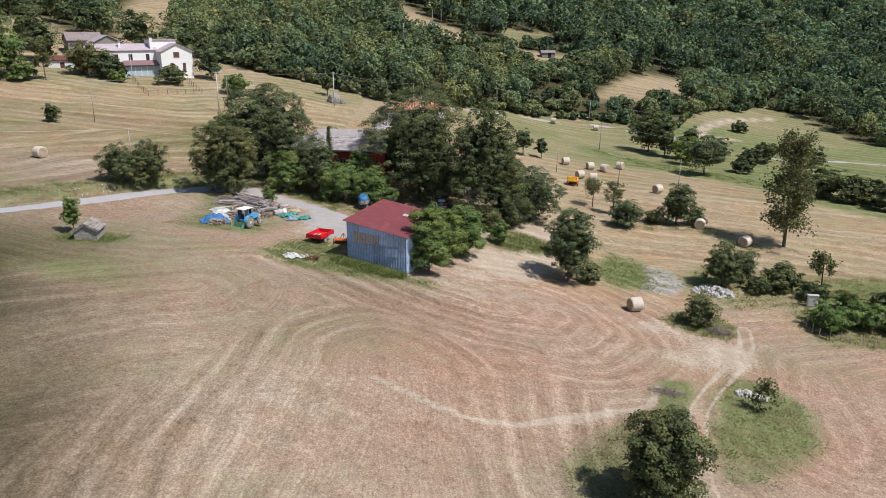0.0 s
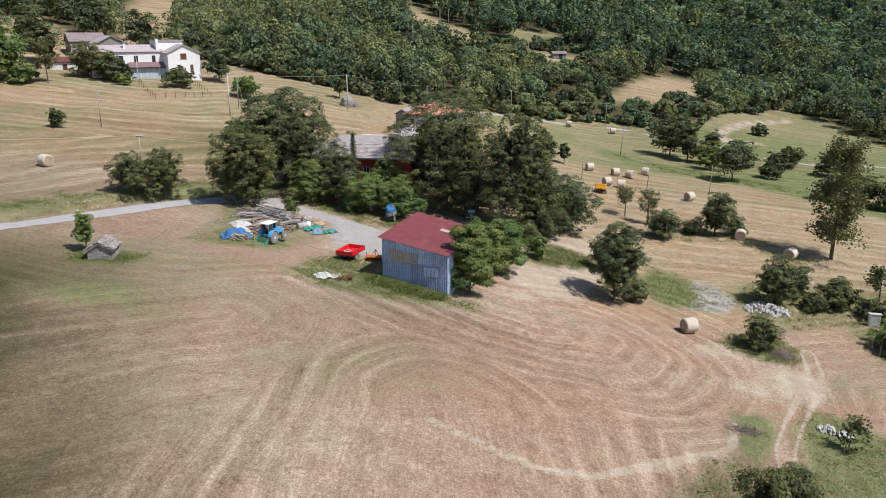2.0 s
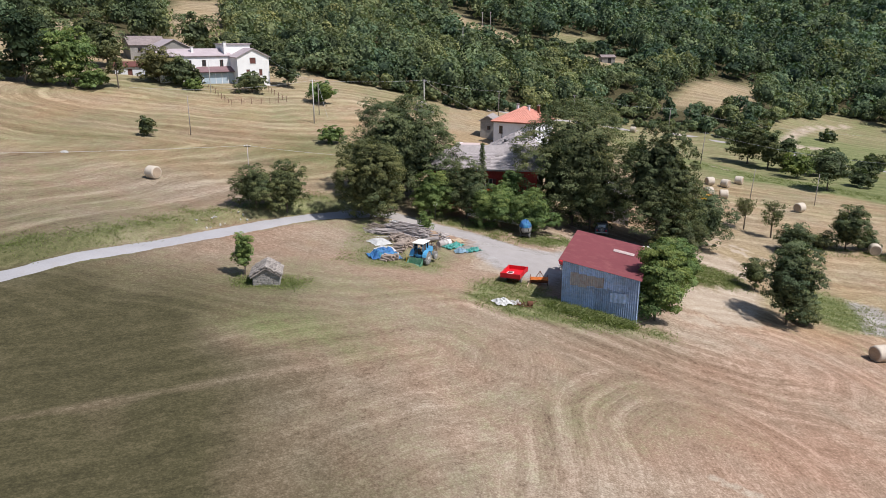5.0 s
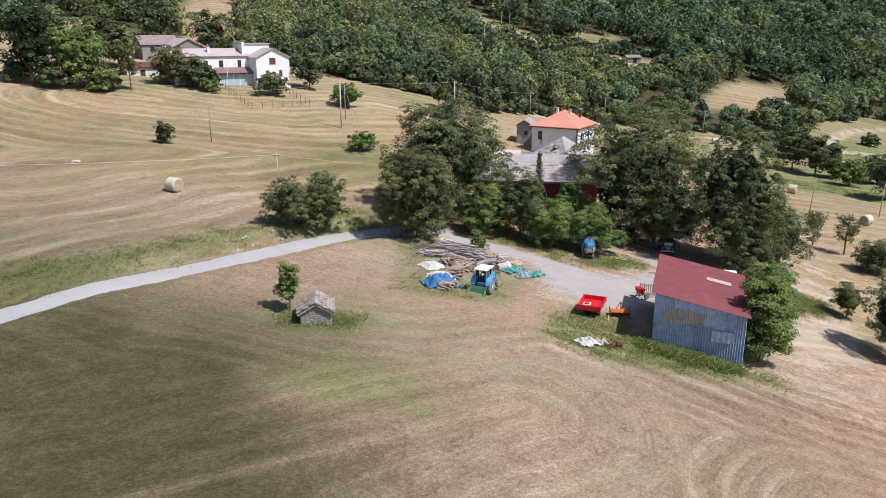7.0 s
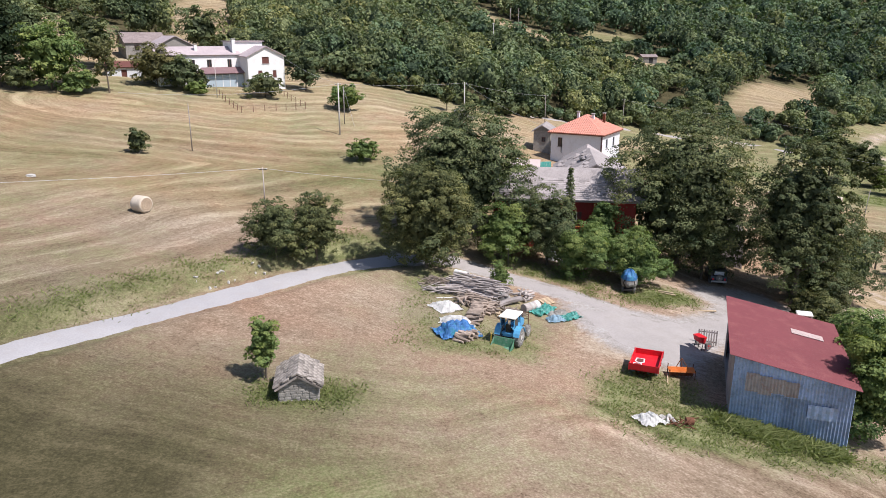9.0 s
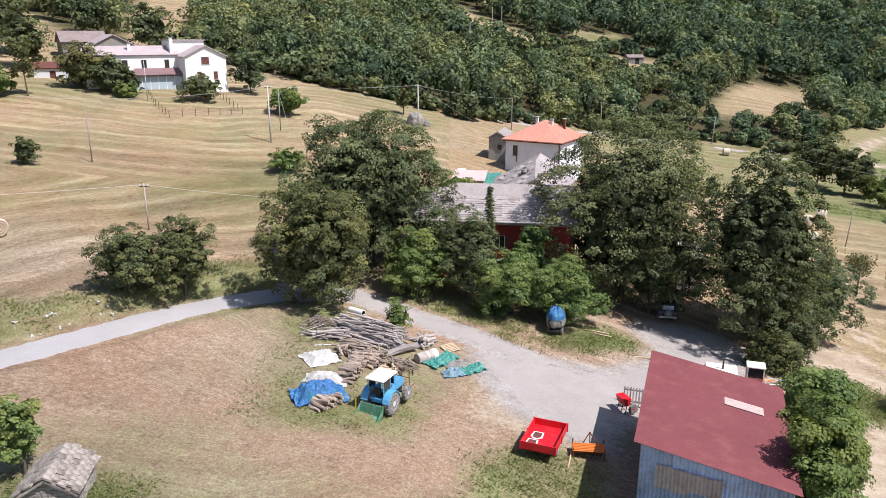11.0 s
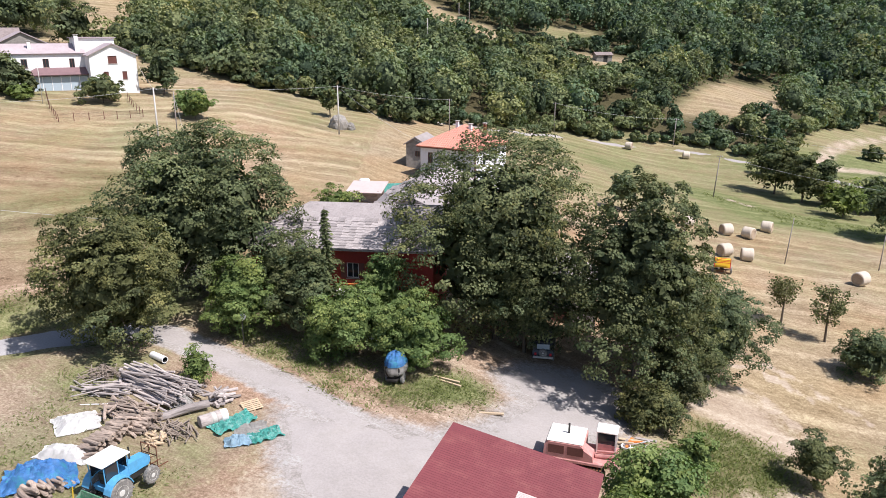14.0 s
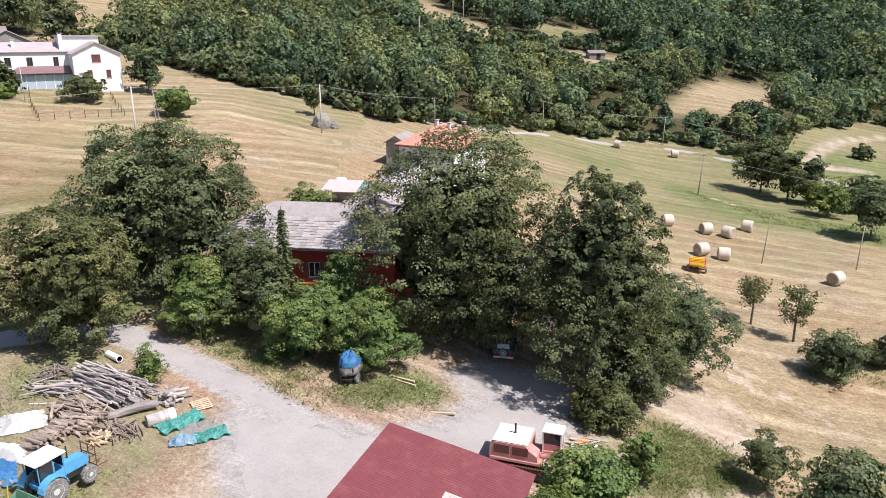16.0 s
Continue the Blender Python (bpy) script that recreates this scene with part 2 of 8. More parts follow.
STONE = material("field stone", (0.28, 0.26, 0.235), 0.55, 1.35, 3.5, 0.6, 0.95, bump=0.8, random_tone=0.22)
SLATE = material("lichened stone slab", (0.35, 0.312, 0.305), 0.65, 1.3, 7, 0.8, 0.9, bump=0.5, random_tone=0.2, stain=(0.42, 0.39, 0.375), stain_amount=0.5)
SLATE_DARK = material("grey roof slab", (0.325, 0.29, 0.28), 0.7, 1.3, 5, 0.5, 0.9, bump=0.5, stain=(0.42, 0.40, 0.37), stain_amount=0.5, random_tone=0.15)
HOUSE_SLAB = material("faded rose-grey roof tile", (0.40, 0.335, 0.345), 0.75, 1.2, 5, 0.5, 0.9, bump=0.4, stain=(0.46, 0.41, 0.41), stain_amount=0.5)
HOUSE_TILE = material("dark rose roof tile", (0.20, 0.125, 0.13), 0.75, 1.25, 5, 0.6, 0.85, bump=0.4)
BARN_SLAB = material("brown weathered roof slab", (0.235, 0.19, 0.18), 0.6, 1.4, 4, 0.8, 0.95, bump=0.6, stain=(0.32, 0.27, 0.26), stain_amount=0.6)
HUT_SLAB = material("old brown roof slab", (0.245, 0.215, 0.19), 0.5, 1.5, 5, 1.2, 0.95, bump=0.6, random_tone=0.3, stain=(0.36, 0.33, 0.30), stain_amount=0.7)
TERRACOTTA = material("terracotta roof tile", (0.60, 0.265, 0.20), 0.78, 1.2, 5, 0.5, 0.85, bump=0.3, stain=(0.50, 0.23, 0.16), stain_amount=0.5, random_tone=0.12)
RED_TIN = material("oxide red roof sheet", (0.178, 0.047, 0.053), 0.86, 1.15, 3, 0.25, 0.62, bump=0.08, stain=(0.25, 0.085, 0.08), stain_amount=0.6, spec=0.25)
# the blue is reflected sky, put into the sheet's base colour
TIN = material("dull galvanised sheet", (0.33, 0.43, 0.62), 0.55, 1.4, 4, 0.7, 0.5, 0.3, bump=0.1, stain=(0.36, 0.33, 0.33), stain_amount=0.4, random_tone=0.24)
TIN_RUST = material("rust-stained sheet", (0.45, 0.40, 0.38), 0.7, 1.2, 4, 1.2, 0.75, 0.15, bump=0.2, stain=(0.37, 0.24, 0.18), stain_amount=0.75, random_tone=0.1)
RUST = material("rusty iron", (0.17, 0.075, 0.045), 0.6, 1.4, 9, 1.2, 0.85, 0.3, bump=0.4)
IRON = material("dark iron", (0.05, 0.048, 0.046), 0.7, 1.4, 9, 1, 0.6, 0.4, bump=0.2)
CLEAR_SHEET = material("milky ribbed sheet", (0.58, 0.46, 0.43), 0.85, 1.1, 5, 1, 0.4, bump=0.1)
WOOD_GREY = material("weathered grey timber", (0.37, 0.325, 0.305), 0.55, 1.4, 8, 1, 0.9, bump=0.6, squash=(0.25, 1, 1), random_tone=0.34)
LOG_WOOD = material("split firewood", (0.33, 0.262, 0.215), 0.5, 1.45, 8, 1.2, 0.95, bump=0.7, squash=(0.3, 1, 1), random_tone=0.34)
FRESH_WOOD = material("pale planed timber", (0.52, 0.40, 0.27), 0.75, 1.2, 8, 1, 0.85, bump=0.3)
POLE_GREY = material("grey concrete pole", (0.50, 0.48, 0.45), 0.8, 1.15, 6, 0.6, 0.9, bump=0.2)
WIRE = material("aluminium cable", (0.55, 0.55, 0.55), 0.9, 1.1, 6, 1, 0.5, bump=0)
CONCRETE = material("raw concrete", (0.46, 0.44, 0.41), 0.75, 1.2, 6, 0.5, 0.95, bump=0.4)
TARP_BLUE = material("blue tarpaulin", (0.10, 0.29, 0.62), 0.65, 1.4, 4, 0.7, 0.5, bump=0.3, stain=(0.07, 0.42, 0.44), stain_amount=0.75)
TARP_WHITE = material("white plastic sheet", (0.80, 0.79, 0.77), 0.85, 1.05, 3, 1.5, 0.45, bump=0.3)
TARP_GREEN = material("green netting", (0.10, 0.45, 0.39), 0.6, 1.4, 7, 1.5, 0.6, bump=0.5, stain=(0.46, 0.60, 0.58), stain_amount=0.85)
TARP_PALE = material("pale blue film", (0.38, 0.55, 0.66), 0.75, 1.25, 5, 1.5, 0.3, bump=0.4)
PAINT_BLUE = material("tractor blue paint", (0.10, 0.37, 0.63), 0.8, 1.2, 6, 1, 0.42, bump=0.05, stain=(0.10, 0.27, 0.44), stain_amount=0.4, spec=0.5)
PAINT_CREAM = material("cream white paint", (0.78, 0.76, 0.70), 0.9, 1.06, 6, 1, 0.5, bump=0.05, stain=(0.6, 0.55, 0.47), stain_amount=0.4)
PAINT_GREEN = material("worn green paint", (0.075, 0.22, 0.13), 0.7, 1.3, 6, 1.5, 0.6, bump=0.1, stain=(0.30, 0.33, 0.29), stain_amount=0.7)
PAINT_RED = material("signal red paint", (0.62, 0.012, 0.022), 0.85, 1.12, 5, 0.8, 0.45, bump=0.05, stain=(0.68, 0.07, 0.07), stain_amount=0.4, spec=0.45)
PAINT_ROSE = material("sun-faded red paint", (0.52, 0.24, 0.22), 0.8, 1.2, 5, 1, 0.6, bump=0.08, stain=(0.62, 0.36, 0.32), stain_amount=0.7)
PAINT_ORANGE = material("orange paint", (0.66, 0.20, 0.045), 0.8, 1.15, 5, 1, 0.5, bump=0.08, stain=(0.40, 0.17, 0.08), stain_amount=0.5)
PAINT_YELLOW = material("yellow paint", (0.72, 0.46, 0.03), 0.85, 1.1, 5, 1, 0.5, bump=0.05)
PAINT_GREY = material("grey hub paint", (0.56, 0.55, 0.52), 0.8, 1.15, 8, 1, 0.6, bump=0.05)
PAINT_BLACK = material("dark blue-black car paint", (0.02, 0.022, 0.03), 0.8, 1.2, 5, 1, 0.3, bump=0, spec=0.6)
TYRE = material("dusty tyre rubber", (0.19, 0.182, 0.172), 0.6, 1.5, 9, 2, 0.9, bump=0.3, stain=(0.36, 0.34, 0.30), stain_amount=0.85)
PLASTIC_WHITE = material("white plastic", (0.78, 0.78, 0.78), 0.92, 1.05, 6, 1, 0.4, bump=0.05)
SHUTTER = material("brown shutter paint", (0.14, 0.055, 0.045), 0.75, 1.2, 8, 1, 0.7, bump=0.15)
GLASS_DARK = glass_material("dark window glass", (0.025, 0.03, 0.035))
GLASS_PALE = glass_material("pale veranda glass", (0.42, 0.50, 0.56))
HAY = material("rolled hay", (0.38, 0.295, 0.215), 0.6, 1.3, 12, 1.5, 0.95, bump=0.9, random_tone=0.08)
HAY_NET = material("netted hay side", (0.56, 0.485, 0.395), 0.75, 1.2, 14, 1.2, 0.9, bump=0.7, random_tone=0.08)
BRUSH = material("dead brushwood", (0.27, 0.22, 0.18), 0.6, 1.3, 9, 1, 0.95, bump=0.3)


# ---- mesh helpers ----
def link(name, me, mat, parent=None, label=""):
    if mat is not None and not me.materials:
        me.materials.append(mat)
    ob = new(name, me)
    ob.parent = parent
    if label:
        tagged(ob, label)
    return ob


def part(name, bm, mat, parent=None, label="", smooth=False):
    me = bpy.data.meshes.new(name)
    bm.normal_update()
    bm.to_mesh(me)
    bm.free()
    if smooth:
        me.polygons.foreach_set("use_smooth", [True] * len(me.polygons))
    return link(name, me, mat, parent, label)


def thing(name, x, y, z, yaw=0.0, label="", category="", group="", kind="", pitch=0.0):
    ob = new(name)
    ob.empty_display_size = 0.2
    ob.matrix_world = pose(x, y, z, pitch, 0, yaw)
    return tagged(ob, label, category, group, kind)


def box(bm, x0, x1, y0, y1, z0, z1, m=None, bevel=0.0):
    vs = [bm.verts.new(v) for v in ((x0, y0, z0), (x1, y0, z0), (x1, y1, z0), (x0, y1, z0), (x0, y0, z1), (x1, y0, z1), (x1, y1, z1), (x0, y1, z1))]
    fs = [bm.faces.new([vs[k] for k in q]) for q in ((3, 2, 1, 0), (4, 5, 6, 7), (0, 1, 5, 4), (1, 2, 6, 5), (2, 3, 7, 6), (3, 0, 4, 7))]
    if bevel:
        es = list({e for f in fs for e in f.edges})
        out = bmesh.ops.bevel(bm, geom=es, offset=bevel, segments=1, affect="EDGES", profile=0.5)
        vs = list({v for f in out["faces"] for v in f.verts} | {v for v in vs if v.is_valid})
    if m is not None:
        for v in vs:
            v.co = m @ v.co
    return bm


def rod(bm, a, b, r0, r1=None, n=8, cap=True):
    a, b, r1 = Vector(a), Vector(b), r0 if r1 is None else r1
    d = (b - a).normalized()
    u = d.orthogonal().normalized()
    w = d.cross(u)
    rings = [[bm.verts.new(c + (u * math.cos(k * math.tau / n) + w * math.sin(k * math.tau / n)) * r) for k in range(n)] for c, r in ((a, r0), (b, r1))]
    for k in range(n):
        bm.faces.new((rings[0][k], rings[0][(k + 1) % n], rings[1][(k + 1) % n], rings[1][k]))
    if cap:
        bm.faces.new(rings[0][::-1])
        bm.faces.new(rings[1])
    return bm


def lathe(bm, profile, n=20, axis="x", close=True):
    """Turns (along, radius) pairs about an axis."""
    rings = []
    for s, r in profile:
        ring = []
        for k in range(n):
            c, d = r * math.cos(k * math.tau / n), r * math.sin(k * math.tau / n)
            ring.append(bm.verts.new((s, c, d) if axis == "x" else (c, s, d) if axis == "y" else (c, d, s)))
        rings.append(ring)
    for p, q in zip(rings, rings[1:]):
        for k in range(n):
            bm.faces.new((p[k], p[(k + 1) % n], q[(k + 1) % n], q[k]))
    if close:
        bm.faces.new(rings[0][::-1])
        bm.faces.new(rings[-1])
    bmesh.ops.recalc_face_normals(bm, faces=bm.faces)
    return bm


def prism(bm, outline, y0, y1):
    """A profile in x and z, drawn out from y0 to y1."""
    front, back = [bm.verts.new((x, y0, z)) for x, z in outline], [bm.verts.new((x, y1, z)) for x, z in outline]
    bm.faces.new(front)
    bm.faces.new(back[::-1])
    n = len(outline)
    for k in range(n):
        bm.faces.new((front[k], back[k], back[(k + 1) % n], front[(k + 1) % n]))
    bmesh.ops.recalc_face_normals(bm, faces=bm.faces)
    return bm


def slab(bm, corners, thick):
    """A flat plate under four or three corners."""
    top = [bm.verts.new(c) for c in corners]
    n = (Vector(corners[1]) - Vector(corners[0])).cross(Vector(corners[2]) - Vector(corners[0])).normalized()
    if n.z < 0:
        n = -n
    low = [bm.verts.new(Vector(c) - n * thick) for c in corners]
    bm.faces.new(top)
    bm.faces.new(low[::-1])
    k = len(corners)
    for i in range(k):
        bm.faces.new((top[i], low[i], low[(i + 1) % k], top[(i + 1) % k]))
    bmesh.ops.recalc_face_normals(bm, faces=bm.faces)
    return bm


def wall_with_openings(bm, x0, x1, z0, z1, y0, y1, holes):
    """A wall along x from y0 to y1 with rectangular holes (x0, x1, z0, z1) through it, in one connected mesh."""
    xs = sorted({x0, x1, *(v for h in holes for v in h[:2])})
    zs = sorted({z0, z1, *(v for h in holes for v in h[2:])})
    at = {(i, k, s): bm.verts.new((x, (y0, y1)[s], z)) for i, x in enumerate(xs) for k, z in enumerate(zs) for s in (0, 1)}

    def solid(i, k):
        if not (0 <= i < len(xs) - 1 and 0 <= k < len(zs) - 1):
            return False
        mx, mz = (xs[i] + xs[i + 1]) / 2, (zs[k] + zs[k + 1]) / 2
        return not any(h[0] < mx < h[1] and h[2] < mz < h[3] for h in holes)

    for i in range(len(xs) - 1):
        for k in range(len(zs) - 1):
            if not solid(i, k):
                continue
            for s in (0, 1):
                bm.faces.new((at[i, k, s], at[i + 1, k, s], at[i + 1, k + 1, s], at[i, k + 1, s]))
            for (di, dk), (p, q) in (((-1, 0), ((i, k), (i, k + 1))), ((1, 0), ((i + 1, k), (i + 1, k + 1))), ((0, -1), ((i, k), (i + 1, k))), ((0, 1), ((i, k + 1), (i + 1, k + 1)))):
                if not solid(i + di, k + dk):
                    bm.faces.new((at[(*p, 0)], at[(*q, 0)], at[(*q, 1)], at[(*p, 1)]))
    bmesh.ops.delete(bm, geom=[v for v in bm.verts if not v.link_faces], context="VERTS")
    bmesh.ops.recalc_face_normals(bm, faces=bm.faces)
    return bm


def grid_mesh(name, verts, faces, values=None, smooth=True):
    """A mesh from numpy arrays of vertices and quads, with float values by vertex."""
    me = bpy.data.meshes.new(name)
    me.vertices.add(len(verts))
    me.vertices.foreach_set("co", np.ascontiguousarray(verts, np.float32).ravel())
    k = faces.shape[1]
    me.loops.add(faces.size)
    me.loops.foreach_set("vertex_index", np.ascontiguousarray(faces, np.int32).ravel())
    me.polygons.add(len(faces))
    me.polygons.foreach_set("loop_start", np.arange(0, faces.size, k, dtype=np.int32))
    me.polygons.foreach_set("loop_total", np.full(len(faces), k, np.int32))
    me.polygons.foreach_set("use_smooth", np.full(len(faces), smooth))
    for key, v in (values or {}).items():
        me.attributes.new(key, "FLOAT", "POINT").data.foreach_set("value", np.ascontiguousarray(v, np.float32))
    me.update(calc_edges=True)
    return me


# ---- terrain ----
# spot heights of the slope: (x, y, z)
NEAR_SPOTS = [(22.7, 29.9, -2.4), (2.3, 47.2, 2.0), (12.3, 55.9, 0.0), (-5.4, 53.5, 2.8), (18.5, 56.0, -0.3), (3.8, 67, 0.2), (20, 80.2, -1.0), (31, 75, -2.2),
              (46, 66.7, -7.8), (51.9, 61.5, -8.6), (63.6, 67.3, -9.2), (76.4, 66.7, -10.3), (75.7, 88, -8.2), (49.3, 90, -6.5), (57, 105, -6.2), (36, 58, -4.6),
              (57, 127.7, -5.4), (69.5, 117.5, -6.0), (67.7, 141.4, -5.5), (-17.5, 72.6, 3.2), (-32.6, 88.3, 6.0), (-41.6, 109.6, 8.8), (-18.1, 131.4, 8.5), (12, 98, 0.3)]
FAR_SPOTS = [(75.8, 205.9, -5.0), (62.8, 208.9, -3.4), (103, 202, -5.5), (100, 245, 4.5), (-35.1, 151.8, 13.0), (11, 163.5, 6.6), (1.5, 160, 7.4), (-36, 142.5, 10.4), (-56, 156.6, 14.5),
             (-20, 196, 14), (-64, 190, 19), (11, 250, 17), (46, 377, 36), (30, 338, 29), (107, 290, 10), (145, 256, -6), (226, 392, 14), (190, 300, 2), (24, 130, 1.5),
             (-150, 230, 36), (-120, 80, 16), (-60, 20, 6), (20, -40, -3), (110, 0, -14), (170, 120, -13), (400, 600, 60), (0, 600, 75), (-300, 500, 90)]
SPOTS = np.array(NEAR_SPOTS + FAR_SPOTS, float)


def _bend(r2):
    return np.where(r2 > 0, r2 * np.log(np.maximum(r2, 1e-9)), 0)


def _thin_plate(spots):
    n = len(spots)
    a = np.zeros((n + 3, n + 3))
    a[:n, :n] = _bend(((spots[:, None, :2] - spots[None, :, :2]) ** 2).sum(-1) / 1e4) + np.eye(n) * 0.06
    a[:n, n:] = np.c_[np.ones(n), spots[:, :2] / 100]
    a[n:, :n] = a[:n, n:].T
    return np.linalg.solve(a, np.r_[spots[:, 2], 0, 0, 0])


PLATE = _thin_plate(SPOTS)


def slope_height(x, y):
    x, y = np.asarray(x, float), np.asarray(y, float)
    r2 = ((x[..., None] - SPOTS[:, 0]) ** 2 + (y[..., None] - SPOTS[:, 1]) ** 2) / 1e4
    return _bend(r2) @ PLATE[:-3] + PLATE[-3] + PLATE[-2] * x / 100 + PLATE[-1] * y / 100


def near_line(x, y, line):
    """Distance to a polyline and the side (positive to its left)."""
    x, y = np.asarray(x, float), np.asarray(y, float)
    best, side = np.full(x.shape, 1e9), np.zeros(x.shape)
    for (ax, ay), (bx, by) in zip(line, line[1:]):
        dx, dy = bx - ax, by - ay
        s = np.clip(((x - ax) * dx + (y - ay) * dy) / (dx * dx + dy * dy), 0, 1)
        d = np.hypot(x - ax - s * dx, y - ay - s * dy)
        cross = dx * (y - ay) - dy * (x - ax)
        side = np.where(d < best, np.sign(cross), side)
        best = np.minimum(best, d)
    return best, side


def inside(x, y, poly):
    x, y = np.asarray(x, float), np.asarray(y, float)
    hit = np.zeros(x.shape, bool)
    for (ax, ay), (bx, by) in zip(poly, poly[1:] + poly[:1]):
        if ay != by:
            hit ^= ((ay > y) != (by > y)) & (x < (bx - ax) * (y - ay) / (by - ay) + ax)
    return hit


def within(x, y, poly, blur):
    """1 inside a polygon, falling to 0 over the blur either side of its edge."""
    d, _ = near_line(x, y, poly + poly[:1])
    return np.clip(0.5 + np.where(inside(x, y, poly), d, -d) / (2 * blur), 0, 1)


def step(a, b, v):
    s = np.clip((v - a) / (b - a), 0, 1)
    return s * s * (3 - 2 * s)


def wander(x, y, size, seed):
    """Smooth pseudo-random swell between -1 and 1."""
    r = np.random.RandomState(seed)
    out = np.zeros(np.shape(x))
    for _ in range(7):
        a, f, p = r.uniform(0, math.tau), r.uniform(0.6, 1.8) / size, r.uniform(0, math.tau)
        out += np.sin((x * math.cos(a) + y * math.sin(a)) * f * math.tau + p)
    return out / 4


LANE = [(-70, 7), (-46, 31), (-31.2, 52.6), (-26.6, 59.4), (-20.5, 68.2), (-14.2, 77.0), (-8, 83.4), (-3.5, 86.2)]
DRIVE = [(-6, 85.2), (-1.8, 85.6), (1.8, 83.8), (6.4, 81.2), (11.0, 78.0), (15.2, 75.0), (19.5, 73.2)]
YARD = [(9.2, 76.5), (12, 76.8), (15.5, 76.8), (19.5, 76.0), (22.5, 77.6), (25, 81.2), (23.5, 85), (26, 88.5), (33, 88), (35, 82), (31.5, 77.5), (28, 73), (22.5, 70.5), (19.2, 66.5), (17.5, 63), (14.6, 64.5), (11.8, 67.2), (10.2, 71)]
FAR_ROAD = [(18, 186), (36.1, 198.9), (47.4, 206.4), (61.6, 210.5), (75.5, 211.2), (88.2, 203.6), (98.6, 197.5), (107.8, 184.2), (120.3, 176.1), (150.8, 179.1), (220, 170)]
TRACK = [(45.5, 12), (46.6, 20), (47.4, 25), (48.6, 29), (50.7, 34.6), (54, 40), (59, 47.4), (62.4, 53.1), (64, 58)]
GRASS_ISLAND = [(54.5, 40), (57.5, 44), (61, 42), (62.5, 38), (60, 31), (55, 26), (50.5, 23), (48.6, 24), (49.6, 29), (51.6, 34)]
VERGE = [(46.6, 35.5), (49, 40), (51.5, 40.2), (51, 37), (49, 33.5), (47.5, 30.5)]
NEAR_CORNER = [(38, 10), (45.5, 18), (46.3, 25), (47, 29), (46.5, 33), (43, 30.5), (40, 27.5), (37, 22)]
ROCK_PLOT = [(55, 56), (60, 54), (63, 57), (62, 61), (57, 61.5), (54.5, 59)]
GRAVEL_PLOT = [(49, 73.3), (53.1, 81.5), (60.4, 75.5), (57.8, 68.3), (51.5, 67.8)]
SCARP = [(38.9, 83.5), (42.0, 82.6), (44.5, 80.3), (44.8, 78.3), (43.0, 75.9), (35.8, 73.4), (36.8, 78.4)]
BANK = [(30, 60), (28, 66), (33, 76), (38.5, 90), (45, 88), (44, 74), (40.5, 64)]
RIGHT_GARDEN = [(60, 72), (64, 64), (72, 66), (73, 56), (90, 52), (100, 66), (92, 78), (76, 77), (66, 79)]
CLEARING = [(79, 234), (88, 229), (106, 234), (140, 290), (112, 284), (96, 262)]
HILL_FIELD = [(0, 366), (14, 356), (25, 333), (36, 319), (45, 304), (34, 279), (26, 287), (17, 296), (9, 316)]
HILL_FIELD_SMALL = [(57, 343), (62, 337), (77, 335), (76, 324), (65, 315), (57, 300), (52, 304)]
SHED_FIELD = [(60, 300), (64, 289), (72, 291), (82, 292), (81, 281), (67, 272), (57, 274)]
FIELD_APRON = [(-2, 318), (10, 300), (28, 268), (52, 268), (60, 252), (88, 262), (84, 300), (79, 322), (66, 312), (56, 297), (46, 302), (34, 276), (18, 294), (8, 314), (-2, 352)]
HOUSE_FIELD = [(-56, 176), (-48, 184), (-66, 246), (-78, 300), (-96, 292), (-84, 240)]
HOUSE_FIELD_SMALL = [(-80, 172), (-62, 174), (-76, 196), (-100, 226), (-112, 215)]

WOOD_FRONT = [(-140, 165), (-90, 195), (-66, 206), (-58, 205), (-44, 196), (-30, 192), (-21.8, 186), (-14.4, 183), (-5.5, 182), (3.6, 179), (10, 176), (17, 180), (24, 191), (37, 203), (48, 210), (63, 214.3), (77, 215), (90, 207), (99, 206), (112, 226), (130, 246), (150, 267), (166, 262), (166, 236), (170, 206), (200, 190), (300, 180), (420, 170)]


def height(x, y):
    x, y = np.asarray(x, float), np.asarray(y, float)
    z = slope_height(x, y)
    # the lane is benched into the slope, with a grass bank on its uphill side
    d, side = near_line(x, y, LANE)
    z = z - 0.55 * (1 - step(1.6, 3.2, d)) + 0.45 * np.where(side > 0, step(1.8, 4.0, d) * (1 - step(7, 20, d)), 0)
    # far road terrace
    d, side = near_line(x, y, FAR_ROAD)
    z = z - 0.3 * (1 - step(1.6, 3.5, d))
    z = z + 0.16 * wander(x, y, 17, 3) + 0.05 * wander(x, y, 4.5, 4)
    return z


def ground_z(x, y):
    return float(height(np.array([x]), np.array([y]))[0])


def axis_lines(lo, hi, fine_lo, fine_hi, fine, grow, most):
    mid = list(np.arange(fine_lo, fine_hi + 1e-6, fine))
    for sign, end, at in ((-1, lo, fine_lo), (1, hi, fine_hi)):
        s, p, more = fine, at, []
        while (p - end) * sign < 0:
            s = min(s * grow, most)
            p += sign * s
            more.append(p)
        mid = more[::-1] + mid if sign < 0 else mid + more
    return np.array(mid)


